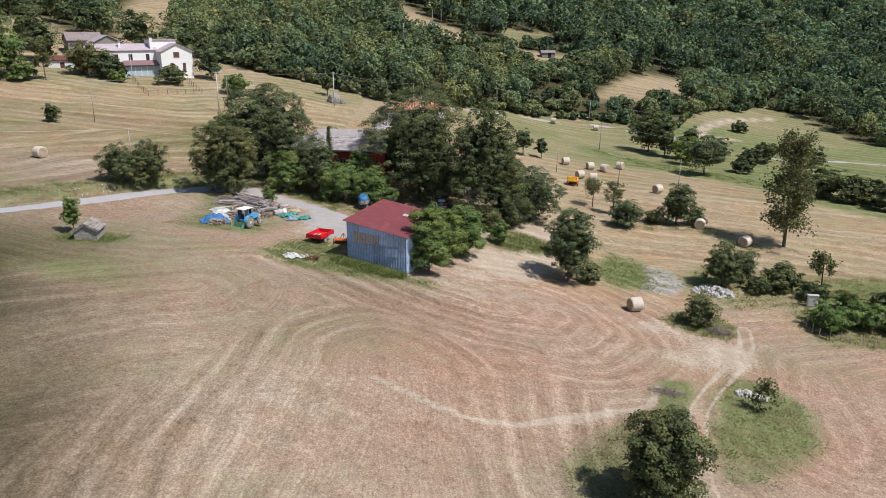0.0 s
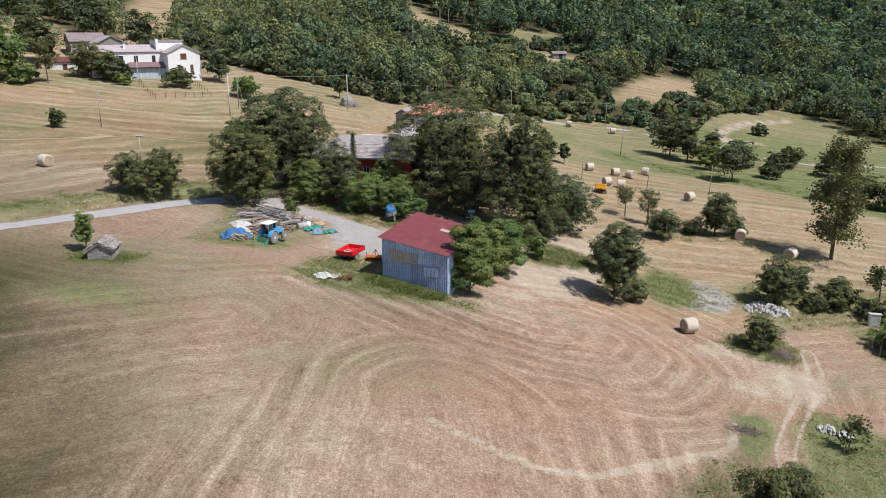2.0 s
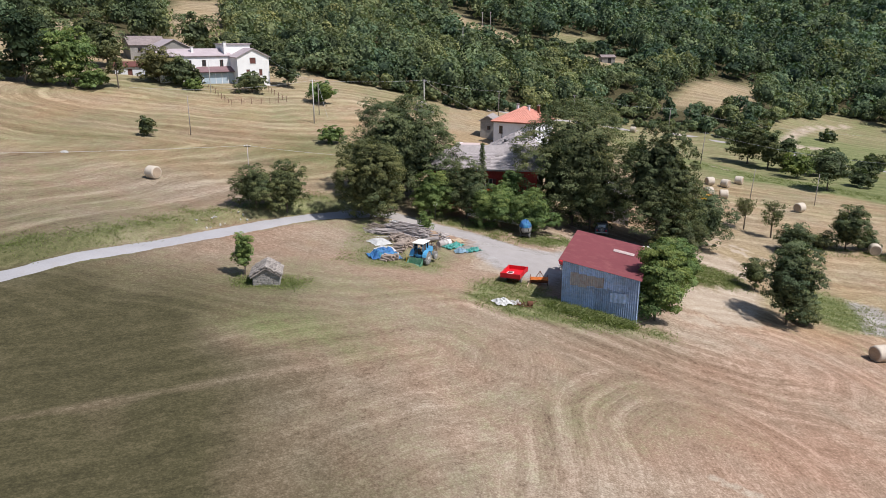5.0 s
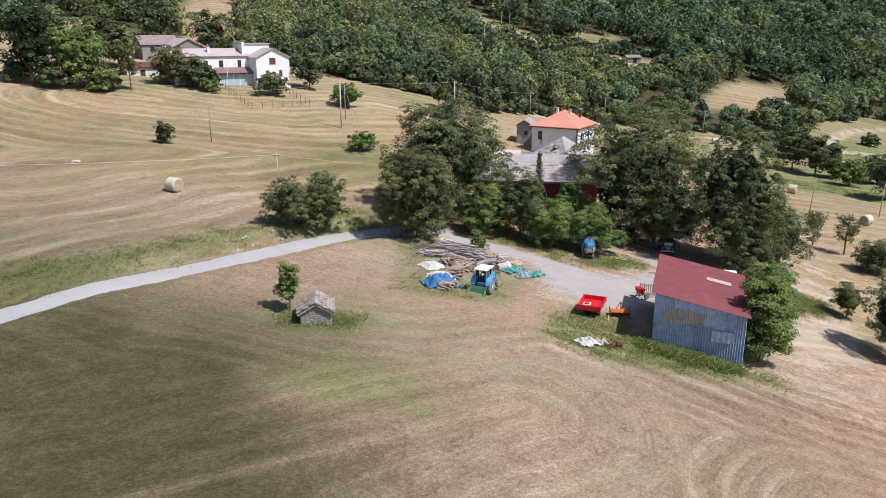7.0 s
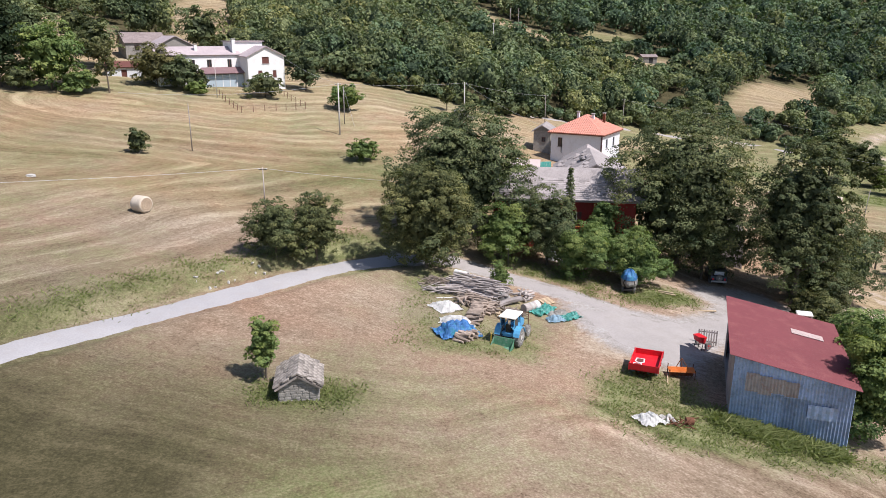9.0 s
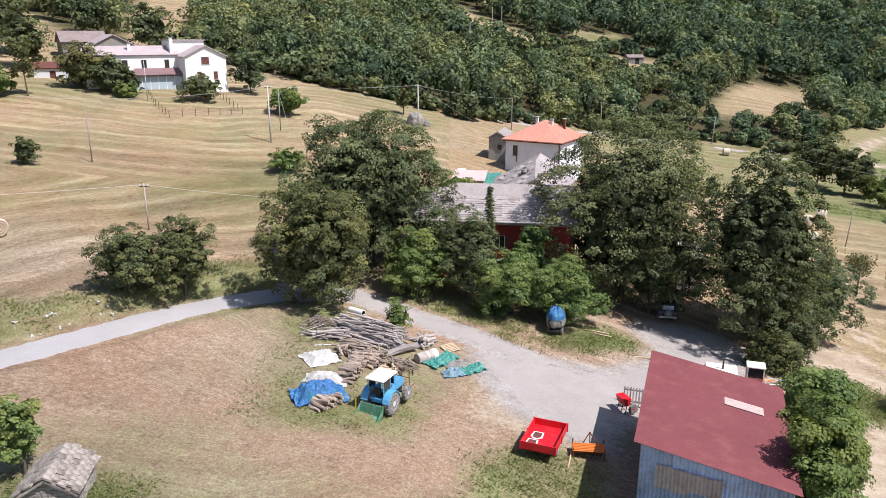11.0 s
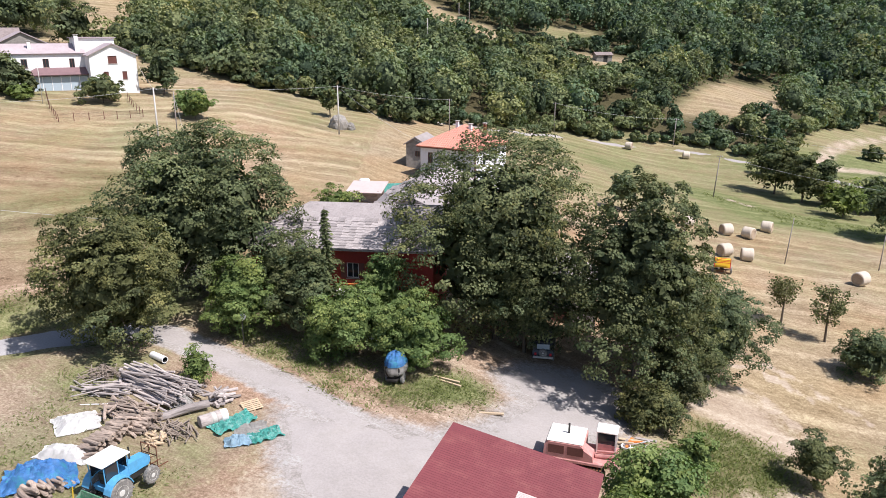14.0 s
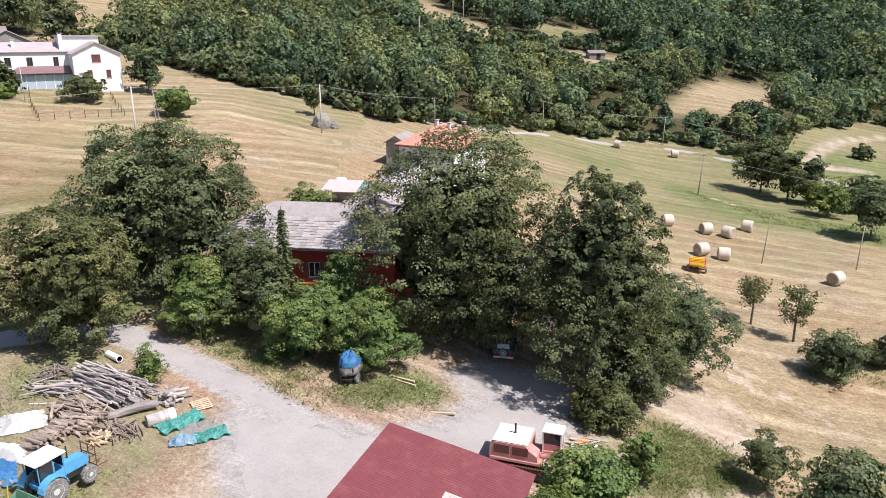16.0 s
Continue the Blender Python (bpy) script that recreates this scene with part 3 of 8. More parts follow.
def build_ground():
    xs, ys = axis_lines(-1500, 1700, -48, 82, 0.6, 1.06, 60), axis_lines(-500, 2600, 4, 112, 0.6, 1.055, 60)
    X, Y = np.meshgrid(xs, ys)
    Z = height(X, Y)
    # hills close the view beyond the woods
    Z = Z + 0.10 * np.maximum(0, Y - 520) + 0.22 * np.maximum(0, X - 420) * step(150, 500, Y)
    # mowing swaths
    # each part of the meadow was mown in rounds about a core line; where two rounds meet the nearer one rules
    lane_d, lane_side = near_line(X, Y, LANE)
    track_d, _ = near_line(X, Y, TRACK)
    upper = ((lane_side > 0) & (X < 8)) | ((Y > 92) & (X < 8))
    east = (X > 40) & (Y > 74)
    swell = 0.9 * wander(X, Y, 30, 11) + 0.25 * wander(X, Y, 9, 12)
    rounds = [([(-14, 78), (12, 60), (25, 52), (33, 49), (38, 50), (40, 53)], 0), ([(24.5, 33), (25, -60)], -1.0),
              ([(-30, 60), (-14, 56), (-8, 54), (-2, 54), (4, 58)], 2), ([(-60, 0), (-6, 34), (5, 42)], 1), ([(62, 30), (68, 48), (90, 56)], 2)]
    dist = np.stack([near_line(X, Y, line)[0] + shift for line, shift in rounds])
    garden_d, _ = near_line(X, Y, [(-62, 140), (-46, 138), (-28, 139), (-12, 150), (4, 150)])
    arcs = 0.55 * np.minimum(garden_d, lane_d * 0.8 + 3) + 1.2 * wander(X, Y, 40, 14)
    strips = 0.55 * (0.97 * Y + 0.2 * X) + 1.2 * wander(X, Y, 45, 15)
    row = np.select([upper, east], [arcs, strips], dist.min(0) + swell)
    gy, gx = np.gradient(row, ys, xs)
    run = np.select([upper, east], [X, X], (X * -gy + Y * gx) / (np.hypot(gx, gy) + 0.05))
    clear = np.select([dist.argmin(0) == 0, dist.argmin(0) == 1], [1.25, 1.2 * step(1, 8, dist[1])], 0.7)
    mown = np.clip(0.85 + 0.5 * wander(X, Y, 15, 16), 0.25, 1.4) * np.select([upper, east], [1.35, 1.1], clear) * (1 - 0.7 * step(14, 8, X) * step(54, 60, Y) * (~upper))
    # green regrowth
    green = 0.14 + 0.17 * upper + 0.15 * wander(X, Y, 38, 21) + 0.07 * wander(X, Y, 11, 22)
    green += 0.30 * step(8, -18, X) * (1 - step(56, 64, Y)) * step(25, 45, Y + 0.3 * X)
    sward = np.exp(-(((X + 6) / 5.0) ** 2 + ((Y - 42.5) / 3.6) ** 2))
    green += 0.5 * sward
    green += 0.5 * np.exp(-(((X + 9.5) / 3.4) ** 2 + ((Y - 53.3) / 2.2) ** 2))
    green += np.where(lane_side > 0, 0.36 * (1 - step(3.5, 7.5, lane_d)) * step(1.4, 2.2, lane_d), 0.22 * (1 - step(2, 4, lane_d)))
    green += 0.62 * within(X, Y, [(8, 55), (9.5, 61), (13, 64.5), (17.5, 62), (17, 57), (25, 54.5), (26.5, 56.5), (28, 53), (18, 51.2), (12, 51.8)], 1.2)
    green += 0.42 * within(X, Y, [(17, 78.5), (23.5, 80), (24, 83.5), (18, 84.5), (15.5, 82)], 1.0)
    green += 0.36 * within(X, Y, [(-3.5, 62.5), (-5, 70), (-4.6, 82), (0, 82), (1, 76), (6, 76), (7, 70), (6.5, 66), (5, 62.2)], 1.2) + 0.2 * within(X, Y, [(6, 66), (6, 77), (10, 77), (11, 70)], 1.5)
    green += 0.34 * within(X, Y, [(14, 80), (16, 85), (3, 90), (3, 86), (8, 82), (13, 78), (19, 77.5), (24, 81), (21.5, 84.5)], 1.0)
    green += 0.55 * within(X, Y, GRASS_ISLAND, 1.0) + 0.7 * within(X, Y, VERGE, 0.8) + 0.42 * within(X, Y, NEAR_CORNER, 1.2) + 0.5 * within(X, Y, ROCK_PLOT, 1.0) + 0.5 * within(X, Y, GRAVEL_PLOT, 1.0)
    green += 0.5 * within(X, Y, RIGHT_GARDEN, 2) + 0.14 * within(X, Y, BANK, 2)
    green += 0.30 * step(135, 150, Y) * step(20, 34, X) * (1 - step(205, 235, Y))
    bank_d, _ = near_line(X, Y, [(68, 168), (75, 154), (86, 148), (98, 138), (107, 127), (130, 90)])
    green += 0.55 * (1 - step(3, 7, bank_d)) + 0.16 * step(40, 55, X) * step(112, 135, Y) * (1 - step(200, 220, Y))
    green += 0.22 * step(80, 100, X) * step(100, 120, Y)
    green = np.where(Y > 215, np.maximum(green, 0.55), green)
    for poly in (CLEARING, HILL_FIELD, SHED_FIELD, HOUSE_FIELD, HOUSE_FIELD_SMALL):
        green = green * (1 - within(X, Y, poly, 3)) + 0.12 * within(X, Y, poly, 3)
    green = green * (1 - within(X, Y, HILL_FIELD_SMALL, 3)) + 0.5 * within(X, Y, HILL_FIELD_SMALL, 3)
    # reddish dry soil showing through
    ruddy = 0.30 + 0.34 * wander(X, Y, 21, 31) + 0.18 * wander(X, Y, 6, 32)
    ruddy += 0.35 * step(24, 44, X) * step(20, 30, Y) * (1 - step(60, 70, Y)) + 0.3 * np.exp(-(((X - 31) / 9) ** 2 + ((Y - 34) / 7) ** 2)) + 0.4 * np.exp(-(((X - 22) / 12) ** 2 + ((Y - 43) / 8) ** 2))
    ruddy += 0.35 * np.exp(-(((X + 14) / 12) ** 2 + ((Y - 112) / 9) ** 2)) + 0.15 * np.exp(-(((X + 1) / 7) ** 2 + ((Y - 60) / 6) ** 2))
    ruddy += 0.10 * step(18, 8, X) * step(50, 58, Y) * (1 - step(84, 90, Y)) + 0.15 * upper
    ruddy = np.clip(ruddy - 0.25 * step(36, 46, X) * step(66, 76, Y) - 0.3 * step(135, 160, Y) - 0.2 * upper, 0, 1)
    scarp = within(X, Y, SCARP, 1.2)
    green += 0.26 * scarp
    # the far meadows dry to gold
    gold = np.clip(np.maximum(step(84, 98, Y), step(30, 44, X) * step(58, 70, Y)) * (0.85 + 0.3 * wander(X, Y, 18, 33)), 0, 1)
    # worn earth
    bare = 0.12 * np.exp(-((track_d / 1.6) ** 2))
    bare += 0.7 * np.exp(-(((X - 59.0) / 4.0) ** 2 + ((Y - 50) / 5.0) ** 2)) + 0.62 * np.exp(-(((X - 53) / 5) ** 2 + ((Y - 56) / 3.5) ** 2)) + 0.55 * np.exp(-(((X - 52.5) / 4.5) ** 2 + ((Y - 46.5) / 4) ** 2))
    path_d, _ = near_line(X, Y, [(22.8, 30.4), (27.7, 27.6), (30.7, 26.6), (33.9, 26.6), (39.4, 29.7), (44, 32.6), (46.3, 34.1), (48, 38)])
    bare += 0.85 * np.exp(-((path_d / 0.48) ** 2)) + 0.4 * np.exp(-((np.hypot(X - 40, (Y - 29.6) * 1.8) / 3.5) ** 2))
    bare += 0.45 * within(X, Y, YARD, 2.2) + 0.55 * np.exp(-(((X - 11) / 3.2) ** 2 + ((Y - 67) / 3.5) ** 2))
    bare += 0.55 * within(X, Y, BANK, 3) * (0.75 + 0.5 * wander(X, Y, 6, 42))
    bare += 0.7 * within(X, Y, [(55, 69), (58, 78), (60.5, 75), (58, 69)], 0.8)
    bare += 0.62 * within(X, Y, [(29.0, 56.0), (35.0, 70.4), (43.8, 81.7), (45.8, 75.0), (39.9, 63.5), (31.6, 55.4)], 2.0) * (0.8 + 0.5 * wander(X, Y, 5, 43))
    bare += 0.45 * within(X, Y, [(41.5, 89.5), (46.5, 89), (46.6, 82.6), (44.8, 80.8), (42, 83.2)], 1.5) - 0.5 * scarp
    bare += 0.7 * np.exp(-((near_line(X, Y, [(66, 166), (70.5, 166.5), (73.5, 160)])[0] / 1.6) ** 2))
    bare += 0.75 * np.exp(-((near_line(X, Y, [(150, 252), (124.4, 227), (110, 210), (104, 199), (111, 199.5), (118, 196)])[0] / 3.0) ** 2))
    # the slope below the yard's trees is scarred by water
    for k, gully in enumerate(([(41.2, 91.8), (46.4, 89.6), (48.2, 83.6)], [(40.4, 87.4), (42.8, 85.1), (46.0, 82.9)], [(47.8, 97.6), (51.0, 93.6), (54.6, 87.6)], [(43.8, 94.8), (48.3, 94.3), (51.2, 90.2)])):
        gully_d = near_line(X, Y, gully)[0] + 0.5 * wander(X, Y, 3, 46 + k)
        bare += np.clip(0.5 + 0.5 * wander(X, Y, 4, 50 + k), 0, 1) * np.exp(-((gully_d / 0.42) ** 2)) + 0.16 * np.exp(-((gully_d / 1.7) ** 2))
    swath_d, _ = near_line(X, Y, [(-26, 24), (-16, 29.3), (-6, 35.4), (4, 42.4)])
    bare += np.clip(0.16 + 0.42 * wander(X, Y, 5, 44), 0, 1) * np.exp(-(((swath_d + 0.5 * wander(X, Y, 6, 45)) / 0.45) ** 2))
    wheel_d, _ = near_line(X, Y, [(66, 60), (80, 48), (96, 38)])
    bare += 0.45 * np.exp(-((np.abs(wheel_d - 1.0) / 0.5) ** 2))
    field_d, _ = near_line(X, Y, [(-36, 114), (-26, 104), (-10, 98), (0, 95)])
    bare += 0.35 * np.exp(-((np.abs(field_d - 0.8) / 0.5) ** 2))
    drive_d, _ = near_line(X, Y, DRIVE)
    gravel = np.maximum(within(X, Y, YARD, 1.6), 1 - step(1.0, 2.2, drive_d))
    gravel = np.maximum(gravel, 0.62 * within(X, Y, [(53.5, 67.5), (56, 73), (57, 79), (61, 76.5), (62, 71), (58.5, 67)], 1.2))
    # broad dimming of the near-left meadow: shade put into the ground colour
    turf_and_dim = 0.95 * within(X, Y, [(-60, 30), (-50, 36), (-33, 53), (-26, 55), (-17, 52), (-9, 47.5), (-4, 40), (-2, 30), (3, 20), (5, 0), (-60, -10)], 9) + 0.25 * np.exp(-(((X - 2) / 9) ** 2 + ((Y - 12) / 14) ** 2) ** 1.5)
    turf_and_dim += 0.22 * step(10, -15, X) * (1 - step(64, 78, Y)) + 0.2 * upper * (1 - step(118, 130, Y)) + 0.30 * np.exp(-(((X - 22) / 9) ** 2 + ((Y - 50) / 5) ** 2)) + 0.25 * np.exp(-(((X - 20) / 16) ** 2 + ((Y - 42) / 9) ** 2))
    turf_and_dim += 0.34 * scarp + 0.45 * within(X, Y, NEAR_CORNER, 1.5) + 0.25 * within(X, Y, VERGE, 1) + 0.15 * within(X, Y, GRASS_ISLAND, 1)
    turf_and_dim = turf_and_dim * (1 - 0.75 * sward)
    turf_and_dim = turf_and_dim * (1 - 0.25 * np.exp(-((swath_d / 0.6) ** 2)))
    turf_and_dim *= np.clip(0.97 + 0.15 * wander(X, Y, 8, 51), 0, 1) * (1 - step(0.8, 1.2, green))
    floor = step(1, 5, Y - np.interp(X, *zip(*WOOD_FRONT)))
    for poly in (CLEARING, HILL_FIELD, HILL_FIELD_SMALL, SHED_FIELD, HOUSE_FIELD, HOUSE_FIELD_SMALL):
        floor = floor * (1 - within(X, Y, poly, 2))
    turf_and_dim = np.maximum(turf_and_dim, floor)
    ny, nx = X.shape
    idx = np.arange(nx * ny).reshape(ny, nx)
    faces = np.stack([idx[:-1, :-1], idx[:-1, 1:], idx[1:, 1:], idx[1:, :-1]], -1).reshape(-1, 4)
    me = grid_mesh("ground", np.stack([X, Y, Z], -1).reshape(-1, 3), faces, {"row": row.ravel(), "along": run.ravel(), "mown": mown.ravel(), "green": green.ravel(), "ruddy": ruddy.ravel(), "bare": bare.ravel(), "gravel": gravel.ravel(), "gold": gold.ravel(), "turf_and_dim": turf_and_dim.ravel(), "track": np.minimum(track_d, 9).ravel()})
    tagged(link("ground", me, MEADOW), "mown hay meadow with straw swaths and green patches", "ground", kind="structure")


build_ground()


def ribbon(name, line, width, mat, label, lift=0.05, every=0.9, wobble=0.12, seed=5):
    """A road laid on the ground along a line."""
    pts = [Vector((*p, 0)) for p in line]
    fine = []
    for k in range(len(pts) - 1):
        a, b, c, d = pts[max(k - 1, 0)], pts[k], pts[k + 1], pts[min(k + 2, len(pts) - 1)]
        n = max(2, int((c - b).length / every))
        for i in range(n):
            s = i / n
            fine.append(0.5 * (2 * b + (c - a) * s + (2 * a - 5 * b + 4 * c - d) * s * s + (3 * b - 3 * c + d - a) * s ** 3))
    fine.append(pts[-1])
    rnd, verts = random.Random(seed), []
    across = (-1, -0.6, 0, 0.6, 1)
    for k, p in enumerate(fine):
        t = (fine[min(k + 1, len(fine) - 1)] - fine[max(k - 1, 0)]).normalized()
        left = Vector((-t.y, t.x, 0))
        for s in across:
            q = p + left * s * (width / 2 + (rnd.uniform(-wobble, wobble) if abs(s) == 1 else 0))
            verts.append((q.x, q.y, ground_z(q.x, q.y) + lift * (1 if abs(s) < 1 else -0.6)))
    m = len(across)
    faces = np.array([[k * m + i + 1, k * m + i, (k + 1) * m + i, (k + 1) * m + i + 1] for k in range(len(fine) - 1) for i in range(m - 1)])
    tagged(link(name, grid_mesh(name, np.array(verts), faces), mat), label, "road", kind="structure")


def sheet(name, poly, mat, label, category, spacing=0.33, lift=0.05):
    """A patch of ground cover laid over a polygon, with a ragged edge."""
    xs, ys = [p[0] for p in poly], [p[1] for p in poly]
    X, Y = np.meshgrid(np.arange(min(xs) - 1, max(xs) + 1, spacing), np.arange(min(ys) - 1, max(ys) + 1, spacing))
    d, _ = near_line(X, Y, poly + poly[:1])
    keep = np.where(inside(X, Y, poly), d, -d) + 0.45 * wander(X, Y, 2.2, 9) - 1.5
    Z = height(X, Y) + lift * step(-0.1, 0.9, keep) - 0.06 * (1 - step(-0.5, 0.0, keep))
    idx = np.arange(X.size).reshape(X.shape)
    f = np.stack([idx[:-1, :-1], idx[:-1, 1:], idx[1:, 1:], idx[1:, :-1]], -1).reshape(-1, 4)
    f = f[(keep.ravel()[f] > -0.4).any(1)]
    used = np.unique(f)
    again = np.zeros(X.size, int)
    again[used] = np.arange(len(used))
    tagged(link(name, grid_mesh(name, np.stack([X, Y, Z], -1).reshape(-1, 3)[used], again[f]), mat), label, category, kind="structure")


ribbon("lane", LANE, 3.0, ROAD, "narrow pale asphalt country lane")
ribbon("driveway", DRIVE[:-1], 1.9, GRAVEL, "pale worn driveway leading down to the yard", 0.055, seed=6)
sheet("yard", YARD, GRAVEL, "pale trodden gravel farmyard", "yard")
ribbon("far_road", FAR_ROAD, 2.3, GRAVEL, "distant pale road below the woods", 0.10, 2.0, seed=7)


# ---- trees ----
def leaf_quads(rng, centres, out, size, tone, droop=0.55, loose=0.34):
    """Folded leaf sprays at the centres, facing roughly along out."""
    n = len(centres)
    nrm = out + rng.normal(0, loose, (n, 3)) + (0, 0, droop)
    nrm /= np.linalg.norm(nrm, axis=1, keepdims=True) + 1e-9
    u = np.cross(nrm, rng.normal(0, 1, (n, 3)))
    u /= np.linalg.norm(u, axis=1, keepdims=True) + 1e-9
    v = np.cross(nrm, u)
    s = size * rng.uniform(0.6, 1.35, (n, 1))
    verts = np.stack([centres - u * s * 0.62, centres - v * s * 0.48 + nrm * s * 0.14, centres + u * s * 0.62, centres + v * s * 0.52 + nrm * s * 0.14], 1)
    return verts.reshape(-1, 3), np.repeat(np.clip(tone, 0, 1), 4)


def lobed_crown(rng, h, r, base, lobes, leaves, size, ragged=0.22, spray=48, bulk=1.0, follow=0.45):
    """Leaf centres, outward directions, tones, lobe centres, leaf scales and hues of a crown: uneven lobes carry domed clumps, the clumps carry the leaves."""
    half, mid = (h - base) / 2, base + (h - base) / 2
    cs, rs = [], []
    for k in range(lobes):
        # boughs spread evenly round the crown, a few of them deeper in
        a, q = k * 2.39996 + rng.uniform(-0.5, 0.5), -0.92 + 1.87 * (k + rng.uniform(0.1, 0.9)) / lobes
        reach = math.sqrt(max(0.05, 1 - abs(q) ** (2.1 if q > 0 else 4.5))) * (rng.uniform(0.60, 0.86) if k % 4 else rng.uniform(0.2, 0.5))
        cs.append((math.cos(a) * r * reach, math.sin(a) * r * reach, mid + q * half * 0.84))
        rs.append(min(r, half) * rng.uniform(0.24, 0.42) * bulk)
    cs, rs = np.array(cs), np.array(rs)
    n = max(lobes, leaves // spray)
    pick = rng.choice(lobes, n * 3, p=rs ** 2 / (rs ** 2).sum())
    d = rng.normal(0, 1, (n * 3, 3))
    d[:, 2] += 0.35
    d /= np.linalg.norm(d, axis=1, keepdims=True)
    p = cs[pick] + d * rs[pick, None] * rng.uniform(1 - ragged, 1 + ragged, (n * 3, 1)) * np.array([1, 1, 0.85])
    gap = np.linalg.norm((p[:, None] - cs[None]) / (rs[None, :, None]), axis=2)
    keep = gap.min(1) > 0.74
    p, d, pick = p[keep][:n], d[keep][:n], pick[keep][:n]
    tone = 0.46 + rng.normal(0, 0.10, lobes)[pick] + rng.normal(0, 0.10, len(p))
    hue = 0.5 + rng.normal(0, 0.10, lobes)[pick] + rng.normal(0, 0.10, len(p))
    # a clump is a flattish dome with leaves on its upper shell
    wide = np.minimum(max(size * 3.4, 0.095 * r), rs[pick] * 0.75)[:, None] * rng.uniform(0.65, 1.3, (len(p), 1))
    m = len(p) * spray
    e = rng.normal(0, 1, (m, 3)) + np.repeat(d * 0.5 + (0, 0, 0.75), spray, 0)
    e /= np.linalg.norm(e, axis=1, keepdims=True)
    p = np.repeat(p, spray, 0) + e * np.repeat(wide, spray, 0) * rng.uniform(0.62, 1.05, (m, 1)) * (1.15, 1.15, 0.62)
    d = e * (1.35 - follow) + np.repeat(d, spray, 0) * follow
    # light from above is put into the tone: a clump's upper leaves are lighter
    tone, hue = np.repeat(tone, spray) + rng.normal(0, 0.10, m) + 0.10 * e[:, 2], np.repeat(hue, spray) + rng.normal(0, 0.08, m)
    # deeper foliage closes the crown's inside, the shade in there painted as a lower tone
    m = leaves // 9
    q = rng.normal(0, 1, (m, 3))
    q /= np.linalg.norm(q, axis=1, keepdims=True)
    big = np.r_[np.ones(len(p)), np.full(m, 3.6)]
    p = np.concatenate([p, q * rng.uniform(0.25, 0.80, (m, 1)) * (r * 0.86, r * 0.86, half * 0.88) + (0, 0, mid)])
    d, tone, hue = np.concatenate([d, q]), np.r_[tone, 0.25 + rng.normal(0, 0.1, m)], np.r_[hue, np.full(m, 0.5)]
    return p, d, tone, cs, big, hue


def trunk_mesh(rng, h, base, cs, girth):
    bm = bmesh.new()
    lean = Vector((rng.uniform(-0.25, 0.25), rng.uniform(-0.25, 0.25), 0))
    knots = [Vector((0, 0, -0.4)), Vector((0, 0, base * 0.5)) + lean * 0.5, Vector((0, 0, base + (h - base) * 0.25)) + lean, Vector((0, 0, base + (h - base) * 0.7)) + lean * 1.6]
    for k in range(3):
        rod(bm, knots[k], knots[k + 1], girth * (1, 0.72, 0.5)[k], girth * (0.72, 0.5, 0.16)[k], 8)
    for c in cs[: min(len(cs), 9)]:
        c = Vector(c)
        start = knots[1].lerp(knots[3], min(0.9, max(0.05, rng.uniform(0.1, 0.65))))
        elbow = start.lerp(c, 0.55) + Vector((0, 0, 0.06 * h * rng.uniform(0, 1)))
        rod(bm, start, elbow, girth * 0.36, girth * 0.22, 6)
        rod(bm, elbow, c, girth * 0.22, girth * 0.06, 5)
    return bm


def quads(n):
    return np.arange(n).reshape(-1, 4)


def tree(name, x, y, h, r, label, category="tree", leaf=None, base=0.12, lobes=26, leaves=9000, size=0.28, girth=None, group="", sink=0.05, seed=0, ragged=0.22, taper=0.0):
    rng = np.random.RandomState(seed * 131 + int(abs(x) * 7 + abs(y) * 13) % 9999)
    root = thing(name, x, y, ground_z(x, y) - sink, rng.uniform(0, 360), label, category, group)
    b = base * h * 0.7
    fine = 0.70 if 76 < y < 100 and x < 47 else 0.86 if y < 100 else 1.0
    leaves, size = int(leaves * 1.85 / fine ** 1.75), size * 0.66 * fine
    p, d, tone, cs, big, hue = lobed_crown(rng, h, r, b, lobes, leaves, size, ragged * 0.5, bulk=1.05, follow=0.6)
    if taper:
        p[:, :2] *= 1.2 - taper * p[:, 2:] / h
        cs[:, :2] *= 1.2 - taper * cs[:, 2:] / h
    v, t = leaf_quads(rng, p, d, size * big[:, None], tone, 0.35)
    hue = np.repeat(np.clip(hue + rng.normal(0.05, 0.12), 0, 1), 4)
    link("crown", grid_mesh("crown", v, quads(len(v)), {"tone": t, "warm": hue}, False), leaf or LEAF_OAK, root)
    part("trunk", trunk_mesh(rng, h, b, cs, girth or max(0.05, h * 0.024)), BARK, root)
    return root


def bush(name, x, y, h, r, label, leaf=None, leaves=1600, size=0.26, lobes=20, seed=0, group="", category="bush"):
    return tree(name, x, y, h, r, label, category, leaf, 0.03, lobes, leaves, size, max(0.03, h * 0.02), group, seed=seed)


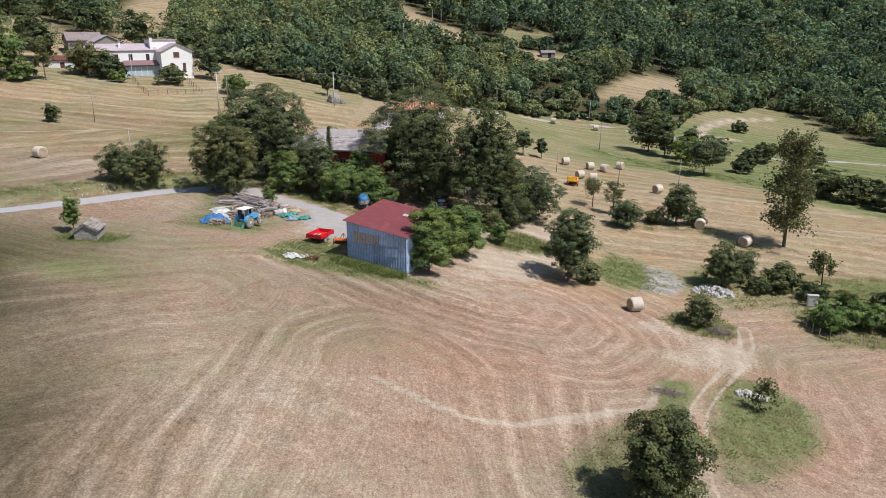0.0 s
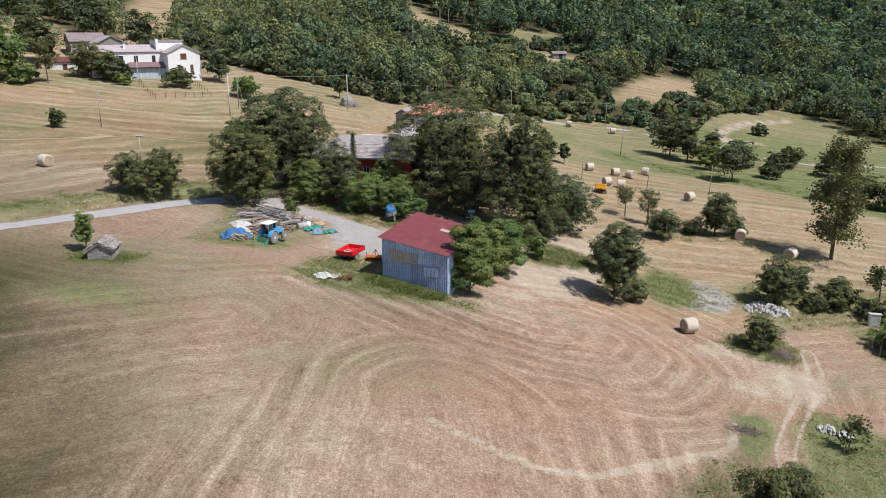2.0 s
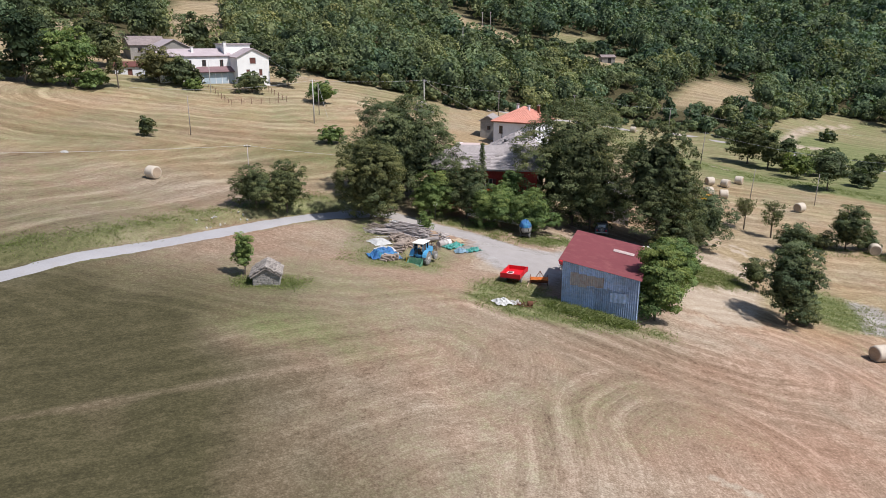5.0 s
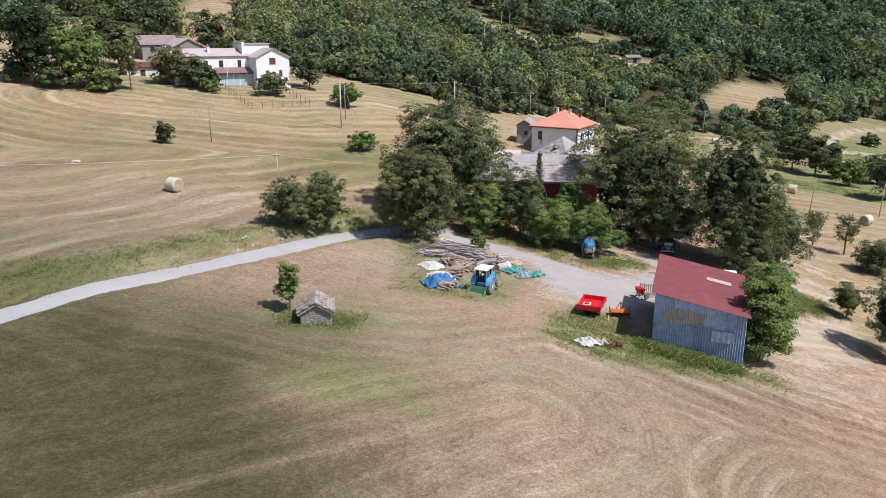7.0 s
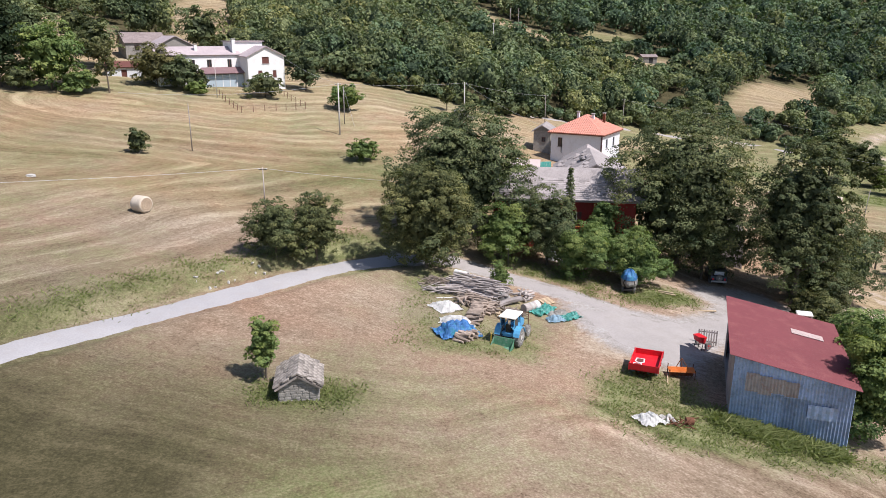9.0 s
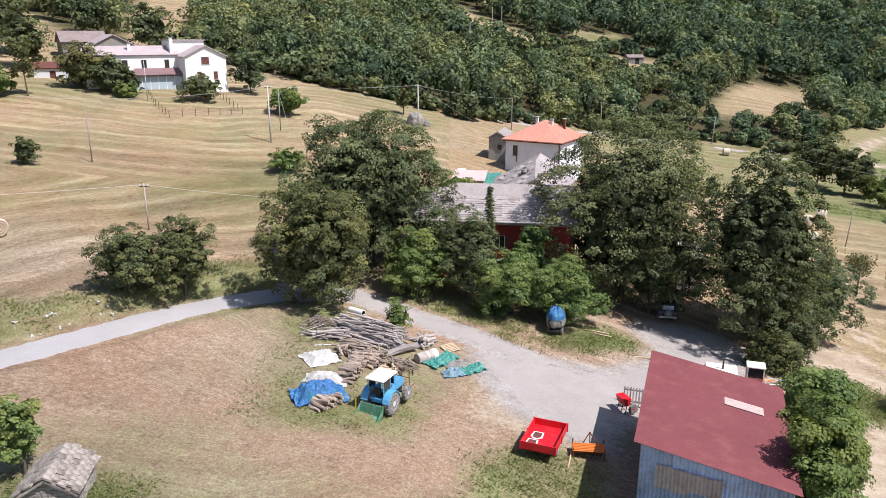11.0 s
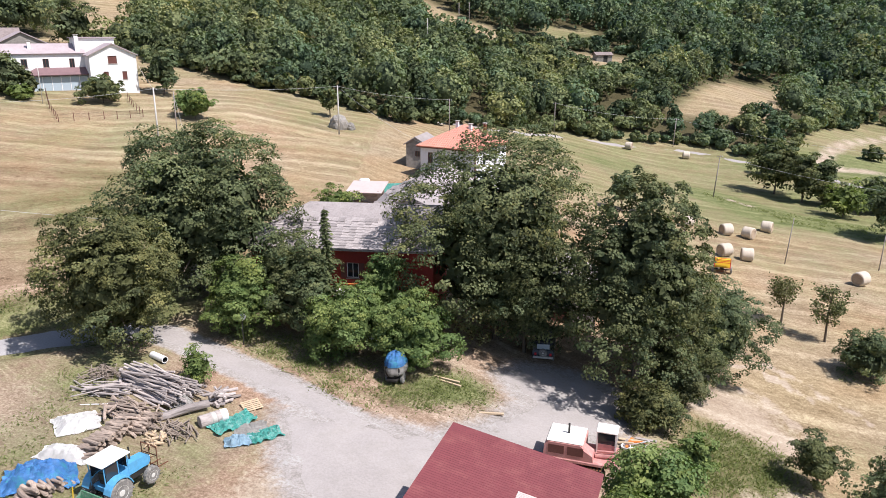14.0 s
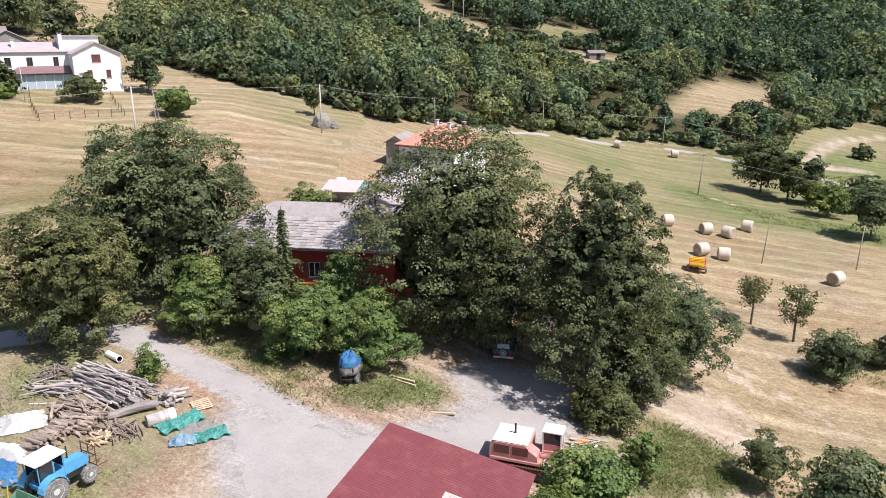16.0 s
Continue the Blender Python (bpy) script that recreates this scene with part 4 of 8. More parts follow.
def spruce(x, y, h, r, label):
    rng = np.random.RandomState(17)
    root = thing("spruce_tree", x, y, ground_z(x, y) - 0.05, 40, label, "tree")
    ps, ds = [], []
    for k in range(int(h * 3.2)):
        z = h * (0.10 + 0.88 * k / (h * 3.2))
        reach = r * (1 - z / h) ** 0.85 + 0.10
        for a in np.arange(0, math.tau, math.tau / 7) + rng.uniform(0, 1):
            s = np.linspace(0.15, 1, 7) * reach * rng.uniform(0.75, 1.1)
            ps.append(np.stack([np.cos(a) * s, np.sin(a) * s, z - s * 0.30 + 0.1 * rng.uniform(-1, 1, 7)], -1))
            ds.append(np.tile((math.cos(a) * 0.4, math.sin(a) * 0.4, 0.8), (7, 1)))
    p, d = np.concatenate(ps), np.concatenate(ds)
    v, t = leaf_quads(rng, p, d, 0.24, 0.5 + rng.normal(0, 0.16, len(p)))
    link("crown", grid_mesh("crown", v, quads(len(v)), {"tone": t, "warm": 0 * t + 0.5}, False), LEAF_OAK, root)
    part("trunk", rod(bmesh.new(), (0, 0, -0.3), (0, 0, h * 0.97), 0.16, 0.02, 8), BARK, root)


def sparse_tree(name, x, y, h, r, label, leaf, leaves, size, seed, girth=0.22, base=0.2, lobes=30, dead=False):
    """An open crown: twigs carry the leaves and daylight shows through."""
    rng = np.random.RandomState(seed)
    root = thing(name, x, y, ground_z(x, y) - 0.05, rng.uniform(0, 360), label, "tree")
    bm, ps, ds = bmesh.new(), [], []
    rod(bm, (0, 0, -0.4), (0.1, 0.05, h * 0.5), girth, girth * 0.6, 8)
    rod(bm, (0.1, 0.05, h * 0.5), (-0.1, 0.1, h * 0.95), girth * 0.6, girth * 0.12, 7)
    for k in range(lobes):
        z0 = h * rng.uniform(base, 0.86)
        a, rise = rng.uniform(0, math.tau), rng.uniform(0.25, 0.9)
        reach = r * rng.uniform(0.45, 1.0) * (1 - 0.55 * max(0, z0 / h - 0.35))
        start = Vector((0.05, 0.05, z0))
        end = start + Vector((math.cos(a) * reach, math.sin(a) * reach, reach * rise))
        rod(bm, start, end, girth * 0.25, girth * 0.05, 5)
        for _ in range(4):
            s0 = start.lerp(end, rng.uniform(0.35, 0.95))
            e0 = s0 + Vector(rng.normal(0, 0.28, 3)) * reach * 0.8 + Vector((0, 0, 0.15 * reach))
            rod(bm, s0, e0, girth * 0.08, girth * 0.03, 4)
            n = leaves // (lobes * 4)
            if n:
                q = np.linspace(0.2, 1.0, n)[:, None] * (np.array(e0) - np.array(s0)) + np.array(s0) + rng.normal(0, 0.10 * r, (n, 3))
                ps.append(q)
                ds.append(rng.normal(0, 1, (n, 3)))
    if ps:
        p, d = np.concatenate(ps), np.concatenate(ds)
        v, t = leaf_quads(rng, p, d / np.linalg.norm(d, axis=1, keepdims=True), size, 0.5 + rng.normal(0, 0.2, len(p)))
        link("crown", grid_mesh("crown", v, quads(len(v)), {"tone": t, "warm": 0 * t + 0.6}, False), leaf, root)
    part("trunk", bm, BARK if not dead else BRUSH, root)
    return root


# the great trees round the farmhouse
tree("oak_tree", 0.4, 92.5, 13.7, 7.3, "tall dense dark green oak beside the driveway fork", leaves=17000, lobes=44, size=0.36, base=0.06, girth=0.42, seed=1)
tree("linden_tree", -3.0, 82.2, 10.2, 4.1, "rounded dense dark green tree at the lane's edge", leaves=11000, lobes=34, size=0.30, base=0.04, seed=2)
tree("oak_tree", 24.5, 92.0, 17.4, 7.9, "broad tall oak in front of the farmhouse", leaves=18000, lobes=46, size=0.36, base=0.02, girth=0.45, seed=3)
tree("ash_tree", 34.7, 85.4, 17.2, 6.5, "tall tapering dark tree at the yard's shady end", leaves=12500, lobes=44, size=0.33, base=0.20, girth=0.38, seed=4, taper=0.68)
tree("hazel_tree", 42.4, 91.8, 8.2, 4.6, "broad low leafy tree at the yard's end", leaves=9000, lobes=30, base=0.05, seed=5)
tree("hornbeam_tree", 26.8, 90.2, 8.4, 3.7, "dense green tree standing before the broad oak", leaves=7500, lobes=26, base=0.22, seed=86)
tree("ash_tree", 37.0, 91.0, 13.6, 4.6, "dark green tree joining the yard's trees", leaves=8500, lobes=28, base=0.15, seed=6, taper=0.6)
tree("elder_tree", 38.6, 87.4, 6.0, 3.0, "low dark green tree under the tall ash", leaves=4600, lobes=20, base=0.06, seed=95)
bush("laurel_bush", 35.6, 80.8, 3.0, 1.9, "dark dense bush behind the tractor", leaves=2200, seed=96)
spruce(11.4, 86.6, 11.2, 1.25, "slender green conifer before the slate roof")
tree("cherry_tree", 15.4, 88.6, 7.4, 1.7, "slim bright green tree before the farmhouse", leaf=LEAF_BRIGHT, leaves=2600, lobes=14, base=0.30, seed=7)
tree("plum_tree", 4.6, 86.6, 6.4, 2.8, "bushy green tree beside the driveway", leaf=LEAF_BRIGHT, leaves=4200, lobes=18, base=0.06, seed=8)
tree("elder_tree", 9.4, 87.2, 8.2, 2.9, "bushy blue-green tree on the garden bank", leaves=4600, lobes=20, base=0.06, seed=9)
tree("fig_tree", 13.0, 84.6, 5.6, 3.4, "spreading bright green fruit tree on the garden bank", leaf=LEAF_BRIGHT, leaves=5200, lobes=22, base=0.12, seed=10)
tree("walnut_tree", 18.0, 84.4, 5.6, 3.1, "leafy green tree beside the covered trailer", leaf=LEAF_BRIGHT, leaves=5200, lobes=20, base=0.14, seed=11)
tree("elder_tree", 6.9, 92.0, 6.5, 3.0, "dark bushy tree by the house wall", leaves=3800, lobes=18, base=0.06, seed=12)
# the road bank and fields to the west
tree("hazel_tree", -16.8, 78.9, 5.4, 2.7, "dark multi-stemmed hazel on the lane's bank", leaves=3800, lobes=18, base=0.10, seed=13)
tree("hazel_tree", -13.5, 81.0, 6.6, 2.8, "dark leafy tree on the lane's bank", leaves=4200, lobes=18, base=0.10, seed=14)
tree("sapling", -12.3, 55.3, 4.2, 1.0, "slim green sapling beside the stone hut", leaf=LEAF_BRIGHT, leaves=1300, lobes=14, base=0.32, size=0.22, seed=15)
bush("juniper_bush", -41.3, 109.3, 3.3, 1.35, "lone dark rounded bush in the hay field", leaves=1200, seed=16)
bush("lilac_bush", -13.0, 118.5, 3.2, 2.6, "pale-flowered bush behind the oak", leaf=LEAF_BRIGHT, leaves=1500, seed=17)
bush("elder_bush", 8.3, 112, 5.4, 2.7, "bright green bush behind the farmhouse", leaf=LEAF_BRIGHT, leaves=2000, seed=18)
bush("sapling", 3.9, 78.4, 2.6, 1.15, "small light green sapling growing from the wood pile", leaf=LEAF_BRIGHT, leaves=620, size=0.2, seed=19, category="tree")
# by the barn and down the eastern slope
tree("maple_tree", 26.7, 57.4, 8.4, 2.1, "dense green tree against the barn's side", leaf=LEAF_BRIGHT, leaves=6800, lobes=22, base=0.04, seed=20)
tree("maple_tree", 31.0, 66.2, 6.4, 2.4, "dense bright green tree behind the barn", leaf=LEAF_BRIGHT, leaves=6500, lobes=22, base=0.04, seed=21)
tree("hornbeam_tree", 28.6, 61.6, 7.2, 2.0, "leafy green tree between the barn trees", leaf=LEAF_BRIGHT, leaves=3000, lobes=14, base=0.04, seed=22)
tree("oak_tree", 44.6, 66.8, 9.6, 3.2, "tall narrow olive-green oak on the bank", leaves=7000, lobes=24, base=0.10, seed=23)
bush("hazel_bush", 47.4, 68.2, 2.6, 1.5, "low dark bush beside the bank's oak", leaves=1100, seed=24)
tree("sapling", 45.2, 77.4, 3.9, 1.8, "small open-crowned tree on the bank", leaves=1500, lobes=11, base=0.25, size=0.26, seed=25)
bush("elder_bush", 33.9, 80.8, 2.9, 2.0, "low dark green bush at the yard's edge", leaves=2000, seed=26)
tree("fig_tree", 38.6, 84.6, 4.8, 1.7, "leggy pale green shrub below the yard", leaf=LEAF_WILLOW, leaves=1500, lobes=12, base=0.2, seed=27)
bush("hazel_bush", 36.2, 75.2, 3.1, 1.25, "upright green bush below the yard", leaf=LEAF_BRIGHT, leaves=1200, seed=28)
bush("laurel_bush", 58.6, 95.6, 4.3, 2.75, "dense round glossy bush at the field's edge", leaves=3200, size=0.28, seed=29)
tree("yew_tree", 67.9, 98.3, 7.2, 2.6, "pointed dark evergreen at the field's edge", leaf=LEAF_OAK, leaves=4200, lobes=20, base=0.04, seed=30)
bush("bramble_bush", 64.3, 98.6, 2.3, 2.2, "low tangled bush beside the evergreen", leaf=LEAF_WILLOW, leaves=1100, seed=31)
bush("bramble_bush", 71.4, 98.6, 3.0, 1.6, "low green bush beside the evergreen", leaves=1000, seed=32)
sparse_tree("poplar_tree", 82.6, 89.7, 19.0, 4.6, "tall thin-leaved feathery poplar", LEAF_WILLOW, 8600, 0.30, 33, 0.30, 0.10, 56)
sparse_tree("apple_tree", 55.1, 105.8, 5.2, 2.5, "small orchard tree with a thin olive crown", LEAF_WILLOW, 1700, 0.17, 34, 0.13, 0.38, 22)
sparse_tree("pear_tree", 58.2, 102.6, 6.1, 2.1, "small open orchard tree with a crooked trunk", LEAF_OAK, 1700, 0.18, 35, 0.14, 0.32, 22)
tree("cherry_tree", 46.3, 142.2, 6.2, 2.0, "small round green tree in the bale field", leaves=1300, lobes=12, base=0.3, size=0.36, seed=36)
tree("cherry_tree", 50.5, 142.9, 4.4, 1.35, "small slim green tree in the bale field", leaves=900, lobes=10, base=0.25, size=0.34, seed=37)
tree("oak_tree", 83.6, 175.3, 10.6, 4.6, "dark round oak by the far road", leaves=3000, lobes=22, base=0.14, size=0.55, seed=38)
tree("oak_tree", 86.5, 169.5, 9.6, 2.5, "slim dark tree on the field bank", leaves=1800, lobes=16, base=0.1, size=0.5, seed=39)
tree("walnut_tree", 88.0, 143.6, 8.6, 3.9, "round dark tree with a clear trunk on the field bank", leaves=2600, lobes=20, base=0.3, size=0.48, seed=40)
bush("willow_bush", 88.5, 158.7, 6.4, 3.5, "low green bush on the field bank", leaf=LEAF_BRIGHT, leaves=1300, size=0.42, seed=41)
bush("hazel_bush", 122, 210, 3.6, 2.4, "lone bush in the far pasture", leaves=800, size=0.5, seed=42)
tree("plum_tree", 66.2, 71.9, 6.2, 2.5, "dense dark tree over the heap of stones", leaves=3600, lobes=18, base=0.1, seed=43)
tree("plum_tree", 70.0, 74.6, 4.2, 2.0, "dark fruit tree in the garden", leaves=2200, lobes=14, base=0.25, seed=44)
bush("blackthorn_bush", 58.6, 58.0, 3.7, 2.15, "conical dark bush beside the brush heap", leaves=2000, seed=45)
tree("hornbeam_tree", 42.6, 18.6, 7.3, 2.7, "bushy dark green tree on the near verge", leaves=9000, lobes=22, base=0.05, size=0.24, seed=46)
sparse_tree("dead_tree", 56.7, 36.2, 3.1, 1.6, "scrubby half-dead shrub on the weedy island", LEAF_OAK, 500, 0.22, 47, 0.07, 0.1, 16, True)
bush("hawthorn_bush", 74.9, 72.8, 3.2, 3.6, "wide dark green garden bush", leaves=2400, seed=48)
sparse_tree("apple_tree", 81.2, 74.2, 5.2, 2.3, "thin twiggy garden tree", LEAF_WILLOW, 1100, 0.26, 49, 0.12, 0.3, 16)
bush("bramble_bush", 75.0, 60.0, 3.3, 3.3, "light green overgrown garden shrub", leaf=LEAF_BRIGHT, leaves=1700, seed=50)
bush("bramble_bush", 80.0, 61.0, 3.2, 3.6, "rank green garden shrub", leaf=LEAF_BRIGHT, leaves=1600, seed=51)
bush("bramble_bush", 86, 66.5, 2.8, 3.0, "dark overgrown garden shrub", leaves=1600, seed=52)
bush("bramble_bush", 71.0, 70.8, 2.2, 2.4, "dark tangled bush beside the stone heap", leaves=1500, seed=53)
bush("bramble_bush", 77.8, 69.6, 2.4, 2.6, "dark overgrown shrub behind the cabinet", leaves=1600, seed=54)
bush("elder_bush", 80.2, 65.4, 3.0, 2.2, "yellow-green leafy garden shrub", leaf=LEAF_WEED, leaves=1500, seed=55)
bush("hazel_bush", 83.6, 59.8, 2.6, 2.8, "dark green garden shrub by the stake fence", leaves=1500, seed=56)
bush("bramble_bush", 83.0, 56.2, 1.8, 2.4, "low rank shrub by the stake fence", leaf=LEAF_BRIGHT, leaves=1200, seed=57)
bush("bramble_bush", 90.0, 61.0, 2.6, 3.0, "wide dark garden shrub", leaves=1500, seed=58)
# scrub between the far road and the bale field
for k, (hx, hy, hh, hr) in enumerate(((90, 168, 5.5, 3.2), (96, 163, 5, 3.2), (101, 171, 6, 3.4), (107, 164, 5, 3.4), (113, 170, 5.5, 3.4), (100, 152, 4, 2.6), (98, 185, 6, 3), (118, 160, 5, 3.6), (125, 168, 5, 3.6), (90, 192, 5, 3))):
    bush("scrub_bush", hx, hy, hh, hr, "dark green scrub bush beside the far road", leaves=1100, size=0.5, seed=160 + k, group="scrub along the far road")
# hedge on the lower field boundary
for k, (hx, hy) in enumerate(((104, 131), (108, 127.5), (112, 124), (116, 119.5), (120, 115), (110.5, 131), (117, 125), (124, 110))):
    bush("hedge_bush", hx, hy, 5.0 + (k * 37 % 10) / 6, 3.6, "dense dark hedge bush at the field's end", leaves=1500, size=0.45, seed=60 + k, group="hedge at the field's end")
# round the white house
tree("linden_tree", -55.4, 155.6, 7.0, 4.4, "broad olive-green garden tree before the white house", leaf=LEAF_WILLOW, leaves=3200, lobes=22, base=0.06, size=0.45, seed=71)
tree("linden_tree", -49.8, 153.6, 6.4, 3.4, "green garden tree before the white house", leaves=2200, lobes=18, base=0.06, size=0.45, seed=72)
bush("hedge_bush", -46.6, 150.6, 2.4, 2.1, "yellow-green clipped garden bush", leaf=LEAF_BRIGHT, leaves=900, size=0.34, seed=73)
bush("hedge_bush", -46.6, 153.6, 4.0, 1.5, "dark green garden bush by the path", leaves=900, size=0.36, seed=74)
bush("laurel_bush", -34.7, 152.8, 4.4, 4.0, "dense dark bush in the fenced garden", leaves=1900, size=0.38, seed=75)
tree("maple_tree", -29.3, 164.5, 7.8, 2.9, "grey-green tree at the white house's corner", leaf=LEAF_OAK, leaves=1900, lobes=16, base=0.15, size=0.44, seed=76)
bush("hazel_bush", -19.4, 150.5, 4.8, 3.3, "round green bush beside the power poles", leaf=LEAF_BRIGHT, leaves=1700, size=0.38, seed=77)
bush("hazel_bush", -72.5, 139.5, 4.6, 3.6, "dark scrub under the tall pine", leaves=1500, size=0.42, seed=89)
bush("hazel_bush", -64.0, 142.5, 4.2, 3.4, "green scrub at the hay field's edge", leaf=LEAF_BRIGHT, leaves=1500, size=0.42, seed=90)
bush("hazel_bush", -79.0, 141.0, 4.6, 3.4, "dark scrub under the tall pine", leaves=1400, size=0.42, seed=91)
tree("oak_tree", -69.0, 143.0, 11.5, 5.6, "dense green tree at the field's edge", leaf=LEAF_BRIGHT, leaves=3000, lobes=22, base=0.06, size=0.5, seed=78)
tree("pine_tree", -76, 140, 16, 4.4, "tall dark pine above the hay field", leaf=LEAF_PINE, leaves=2800, lobes=22, base=0.1, size=0.5, seed=79)
sparse_tree("poplar_tree", -60, 145, 9, 2.6, "thin half-bare tree by the field track", LEAF_WILLOW, 900, 0.4, 80, 0.16, 0.3, 20)
tree("oak_tree", -70.8, 166, 9.6, 4.0, "green tree above the field track", leaves=2000, lobes=18, base=0.08, size=0.5, seed=81)
tree("oak_tree", -60.0, 197, 10.5, 5.2, "dark green tree behind the old stone house", leaf=LEAF_OAK, leaves=2200, lobes=18, base=0.08, size=0.55, seed=82)
tree("oak_tree", -80, 178, 10.5, 5.0, "dark green tree above the field track", leaves=2200, lobes=18, base=0.08, size=0.55, seed=83)
tree("oak_tree", -88, 172, 10.5, 5.0, "dark green tree above the field track", leaves=2200, lobes=18, base=0.08, size=0.55, seed=84)
sparse_tree("dead_tree", -0.9, 167.5, 5.4, 1.9, "thin tree beside the grey boulder", LEAF_OAK, 1100, 0.36, 85, 0.12, 0.25, 18)

# woods


def woodland_crown(rng, boughs, leaves):
    """A far-off broadleaf crown of unit size: rounded boughs heaped into a broad dome, each with leaf sprays on its shell, round a shady core."""
    a, q = rng.uniform(0, math.tau, boughs), rng.uniform(-0.75, 0.95, boughs)
    out = np.sqrt(np.maximum(0.08, 1 - np.abs(q) ** 1.7)) * rng.uniform(0.25, 0.72, boughs)
    cs = np.stack([np.cos(a) * out, np.sin(a) * out, q * 0.66], -1)
    rs = rng.uniform(0.24, 0.44, boughs)
    tones, hues = rng.normal(0, 0.13, boughs), rng.normal(0, 0.10, boughs)
    many = leaves * 4
    pick = rng.choice(boughs, many, p=rs ** 2 / (rs ** 2).sum())
    d = rng.normal(0, 1, (many, 3)) + (0, 0, 0.45)
    d /= np.linalg.norm(d, axis=1, keepdims=True)
    p = cs[pick] + d * rs[pick, None] * rng.uniform(0.84, 1.14, (many, 1))
    keep = (np.linalg.norm(p[:, None] - cs[None], axis=2) / rs).min(1) > 0.78
    p, d, pick = p[keep][:leaves], d[keep][:leaves], pick[keep][:leaves]
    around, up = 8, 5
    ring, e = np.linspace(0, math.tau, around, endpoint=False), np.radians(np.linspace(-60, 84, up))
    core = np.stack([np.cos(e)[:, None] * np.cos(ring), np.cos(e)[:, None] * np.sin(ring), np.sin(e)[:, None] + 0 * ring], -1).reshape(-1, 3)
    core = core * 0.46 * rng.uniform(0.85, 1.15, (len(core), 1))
    idx = np.arange(around * up).reshape(up, around)
    nxt = np.roll(idx, -1, 1)
    faces = np.stack([idx[:-1], nxt[:-1], nxt[1:], idx[1:]], -1).reshape(-1, 4)
    return core, faces, p, d, tones[pick], hues[pick]


def build_woods():
    rng = np.random.RandomState(5)
    fx, fy = zip(*WOOD_FRONT)
    spots = []
    for zone, (lo, hi, gap, tall, wide) in enumerate(((150, 262, 6.9, 9.8, 5.0), (262, 360, 8.6, 10.5, 6.2), (360, 520, 11, 11, 7.6), (520, 860, 17, 14, 11.5))):
        far = 0.66 * hi + 40
        gx, gy = np.meshgrid(np.arange(-far * 0.86, far, gap), np.arange(lo, hi, gap))
        x, y = gx.ravel() + rng.uniform(-0.45, 0.45, gx.size) * gap, gy.ravel() + rng.uniform(-0.45, 0.45, gx.size) * gap
        ok = (y > np.interp(x, fx, fy)) & (x < 0.70 * y + 40) & (x > -0.56 * y - 10)
        for poly in (CLEARING, HILL_FIELD, HILL_FIELD_SMALL, SHED_FIELD, HOUSE_FIELD, HOUSE_FIELD_SMALL):
            ok &= ~inside(x, y, poly)
        ok &= ~inside(x, y, [(-72, 160), (-28, 160), (-28, 186), (-52, 194), (-72, 190)])
        spots += [(px, py, zone, tall, wide) for px, py in zip(x[ok], y[ok])]
    # undergrowth along the wood's edge
    for px in np.arange(-60, 165, 2.6):
        spots.append((px + rng.uniform(-1, 1), float(np.interp(px, fx, fy)) + rng.uniform(-0.6, 2.2), 0, rng.uniform(3.0, 5.5), rng.uniform(1.8, 2.8)))
    shapes = [[woodland_crown(np.random.RandomState(900 + 20 * zone + k), *grain) for k in range(12)] for zone, grain in enumerate(((17, 440), (15, 290), (13, 160), (11, 80)))]
    verts, faces, tones, hues, count = [], [], [], [], 0
    for px, py, zone, tall, wide in spots:
        core, f, lp, ld, lt, lw = shapes[zone][rng.randint(12)]
        h, r = tall * rng.uniform(0.7, 1.35), wide * rng.uniform(0.62, 1.25)
        n = len(lp)
        # hedge-high growth along the roadside and below the clearings
        if 55 < px < 115 and py < 236:
            h, r = h * 0.52, r * 0.72
        elif inside(px, py, FIELD_APRON):
            h, r = h * 0.36, r * 0.7
        elif 0 < px < 80 and 225 < py < 300:
            h *= 0.68
        elif py < np.interp(px, fx, fy) + 7:
            h *= 0.8
        a = rng.uniform(0, math.tau)
        turn = np.array([[math.cos(a), math.sin(a), 0], [-math.sin(a), math.cos(a), 0], [0, 0, 1]])
        ground = ground_z(px, py) + 0.10 * max(0, py - 520) + 0.22 * max(0, px - 420) * float(step(150, 500, py))
        size, at = np.array((r, r, h * 0.52)), np.array((px, py, ground + h * 0.50))
        # crowns vary at random; far ones darker and cooler, haze put into their colour
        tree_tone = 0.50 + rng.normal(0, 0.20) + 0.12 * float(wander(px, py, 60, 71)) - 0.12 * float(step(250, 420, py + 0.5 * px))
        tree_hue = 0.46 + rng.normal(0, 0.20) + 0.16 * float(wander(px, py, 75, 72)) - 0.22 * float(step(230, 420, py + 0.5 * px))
        scale = (0.66, 0.96, 1.5, 2.7)[zone] * (0.75 + 0.25 * min(1.0, r / wide))
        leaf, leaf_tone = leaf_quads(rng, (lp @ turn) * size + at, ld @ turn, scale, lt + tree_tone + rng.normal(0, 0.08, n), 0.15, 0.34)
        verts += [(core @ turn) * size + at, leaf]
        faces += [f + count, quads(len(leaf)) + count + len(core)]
        # core tone is lowered: the shade inside a crown is put into its colour
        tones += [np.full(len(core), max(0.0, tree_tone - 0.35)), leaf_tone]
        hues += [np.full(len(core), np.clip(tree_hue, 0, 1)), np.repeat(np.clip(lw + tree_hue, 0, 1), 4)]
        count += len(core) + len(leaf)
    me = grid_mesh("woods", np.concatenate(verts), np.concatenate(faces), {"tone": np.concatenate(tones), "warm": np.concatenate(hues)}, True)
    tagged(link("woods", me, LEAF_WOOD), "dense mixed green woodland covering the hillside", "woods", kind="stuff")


build_woods()


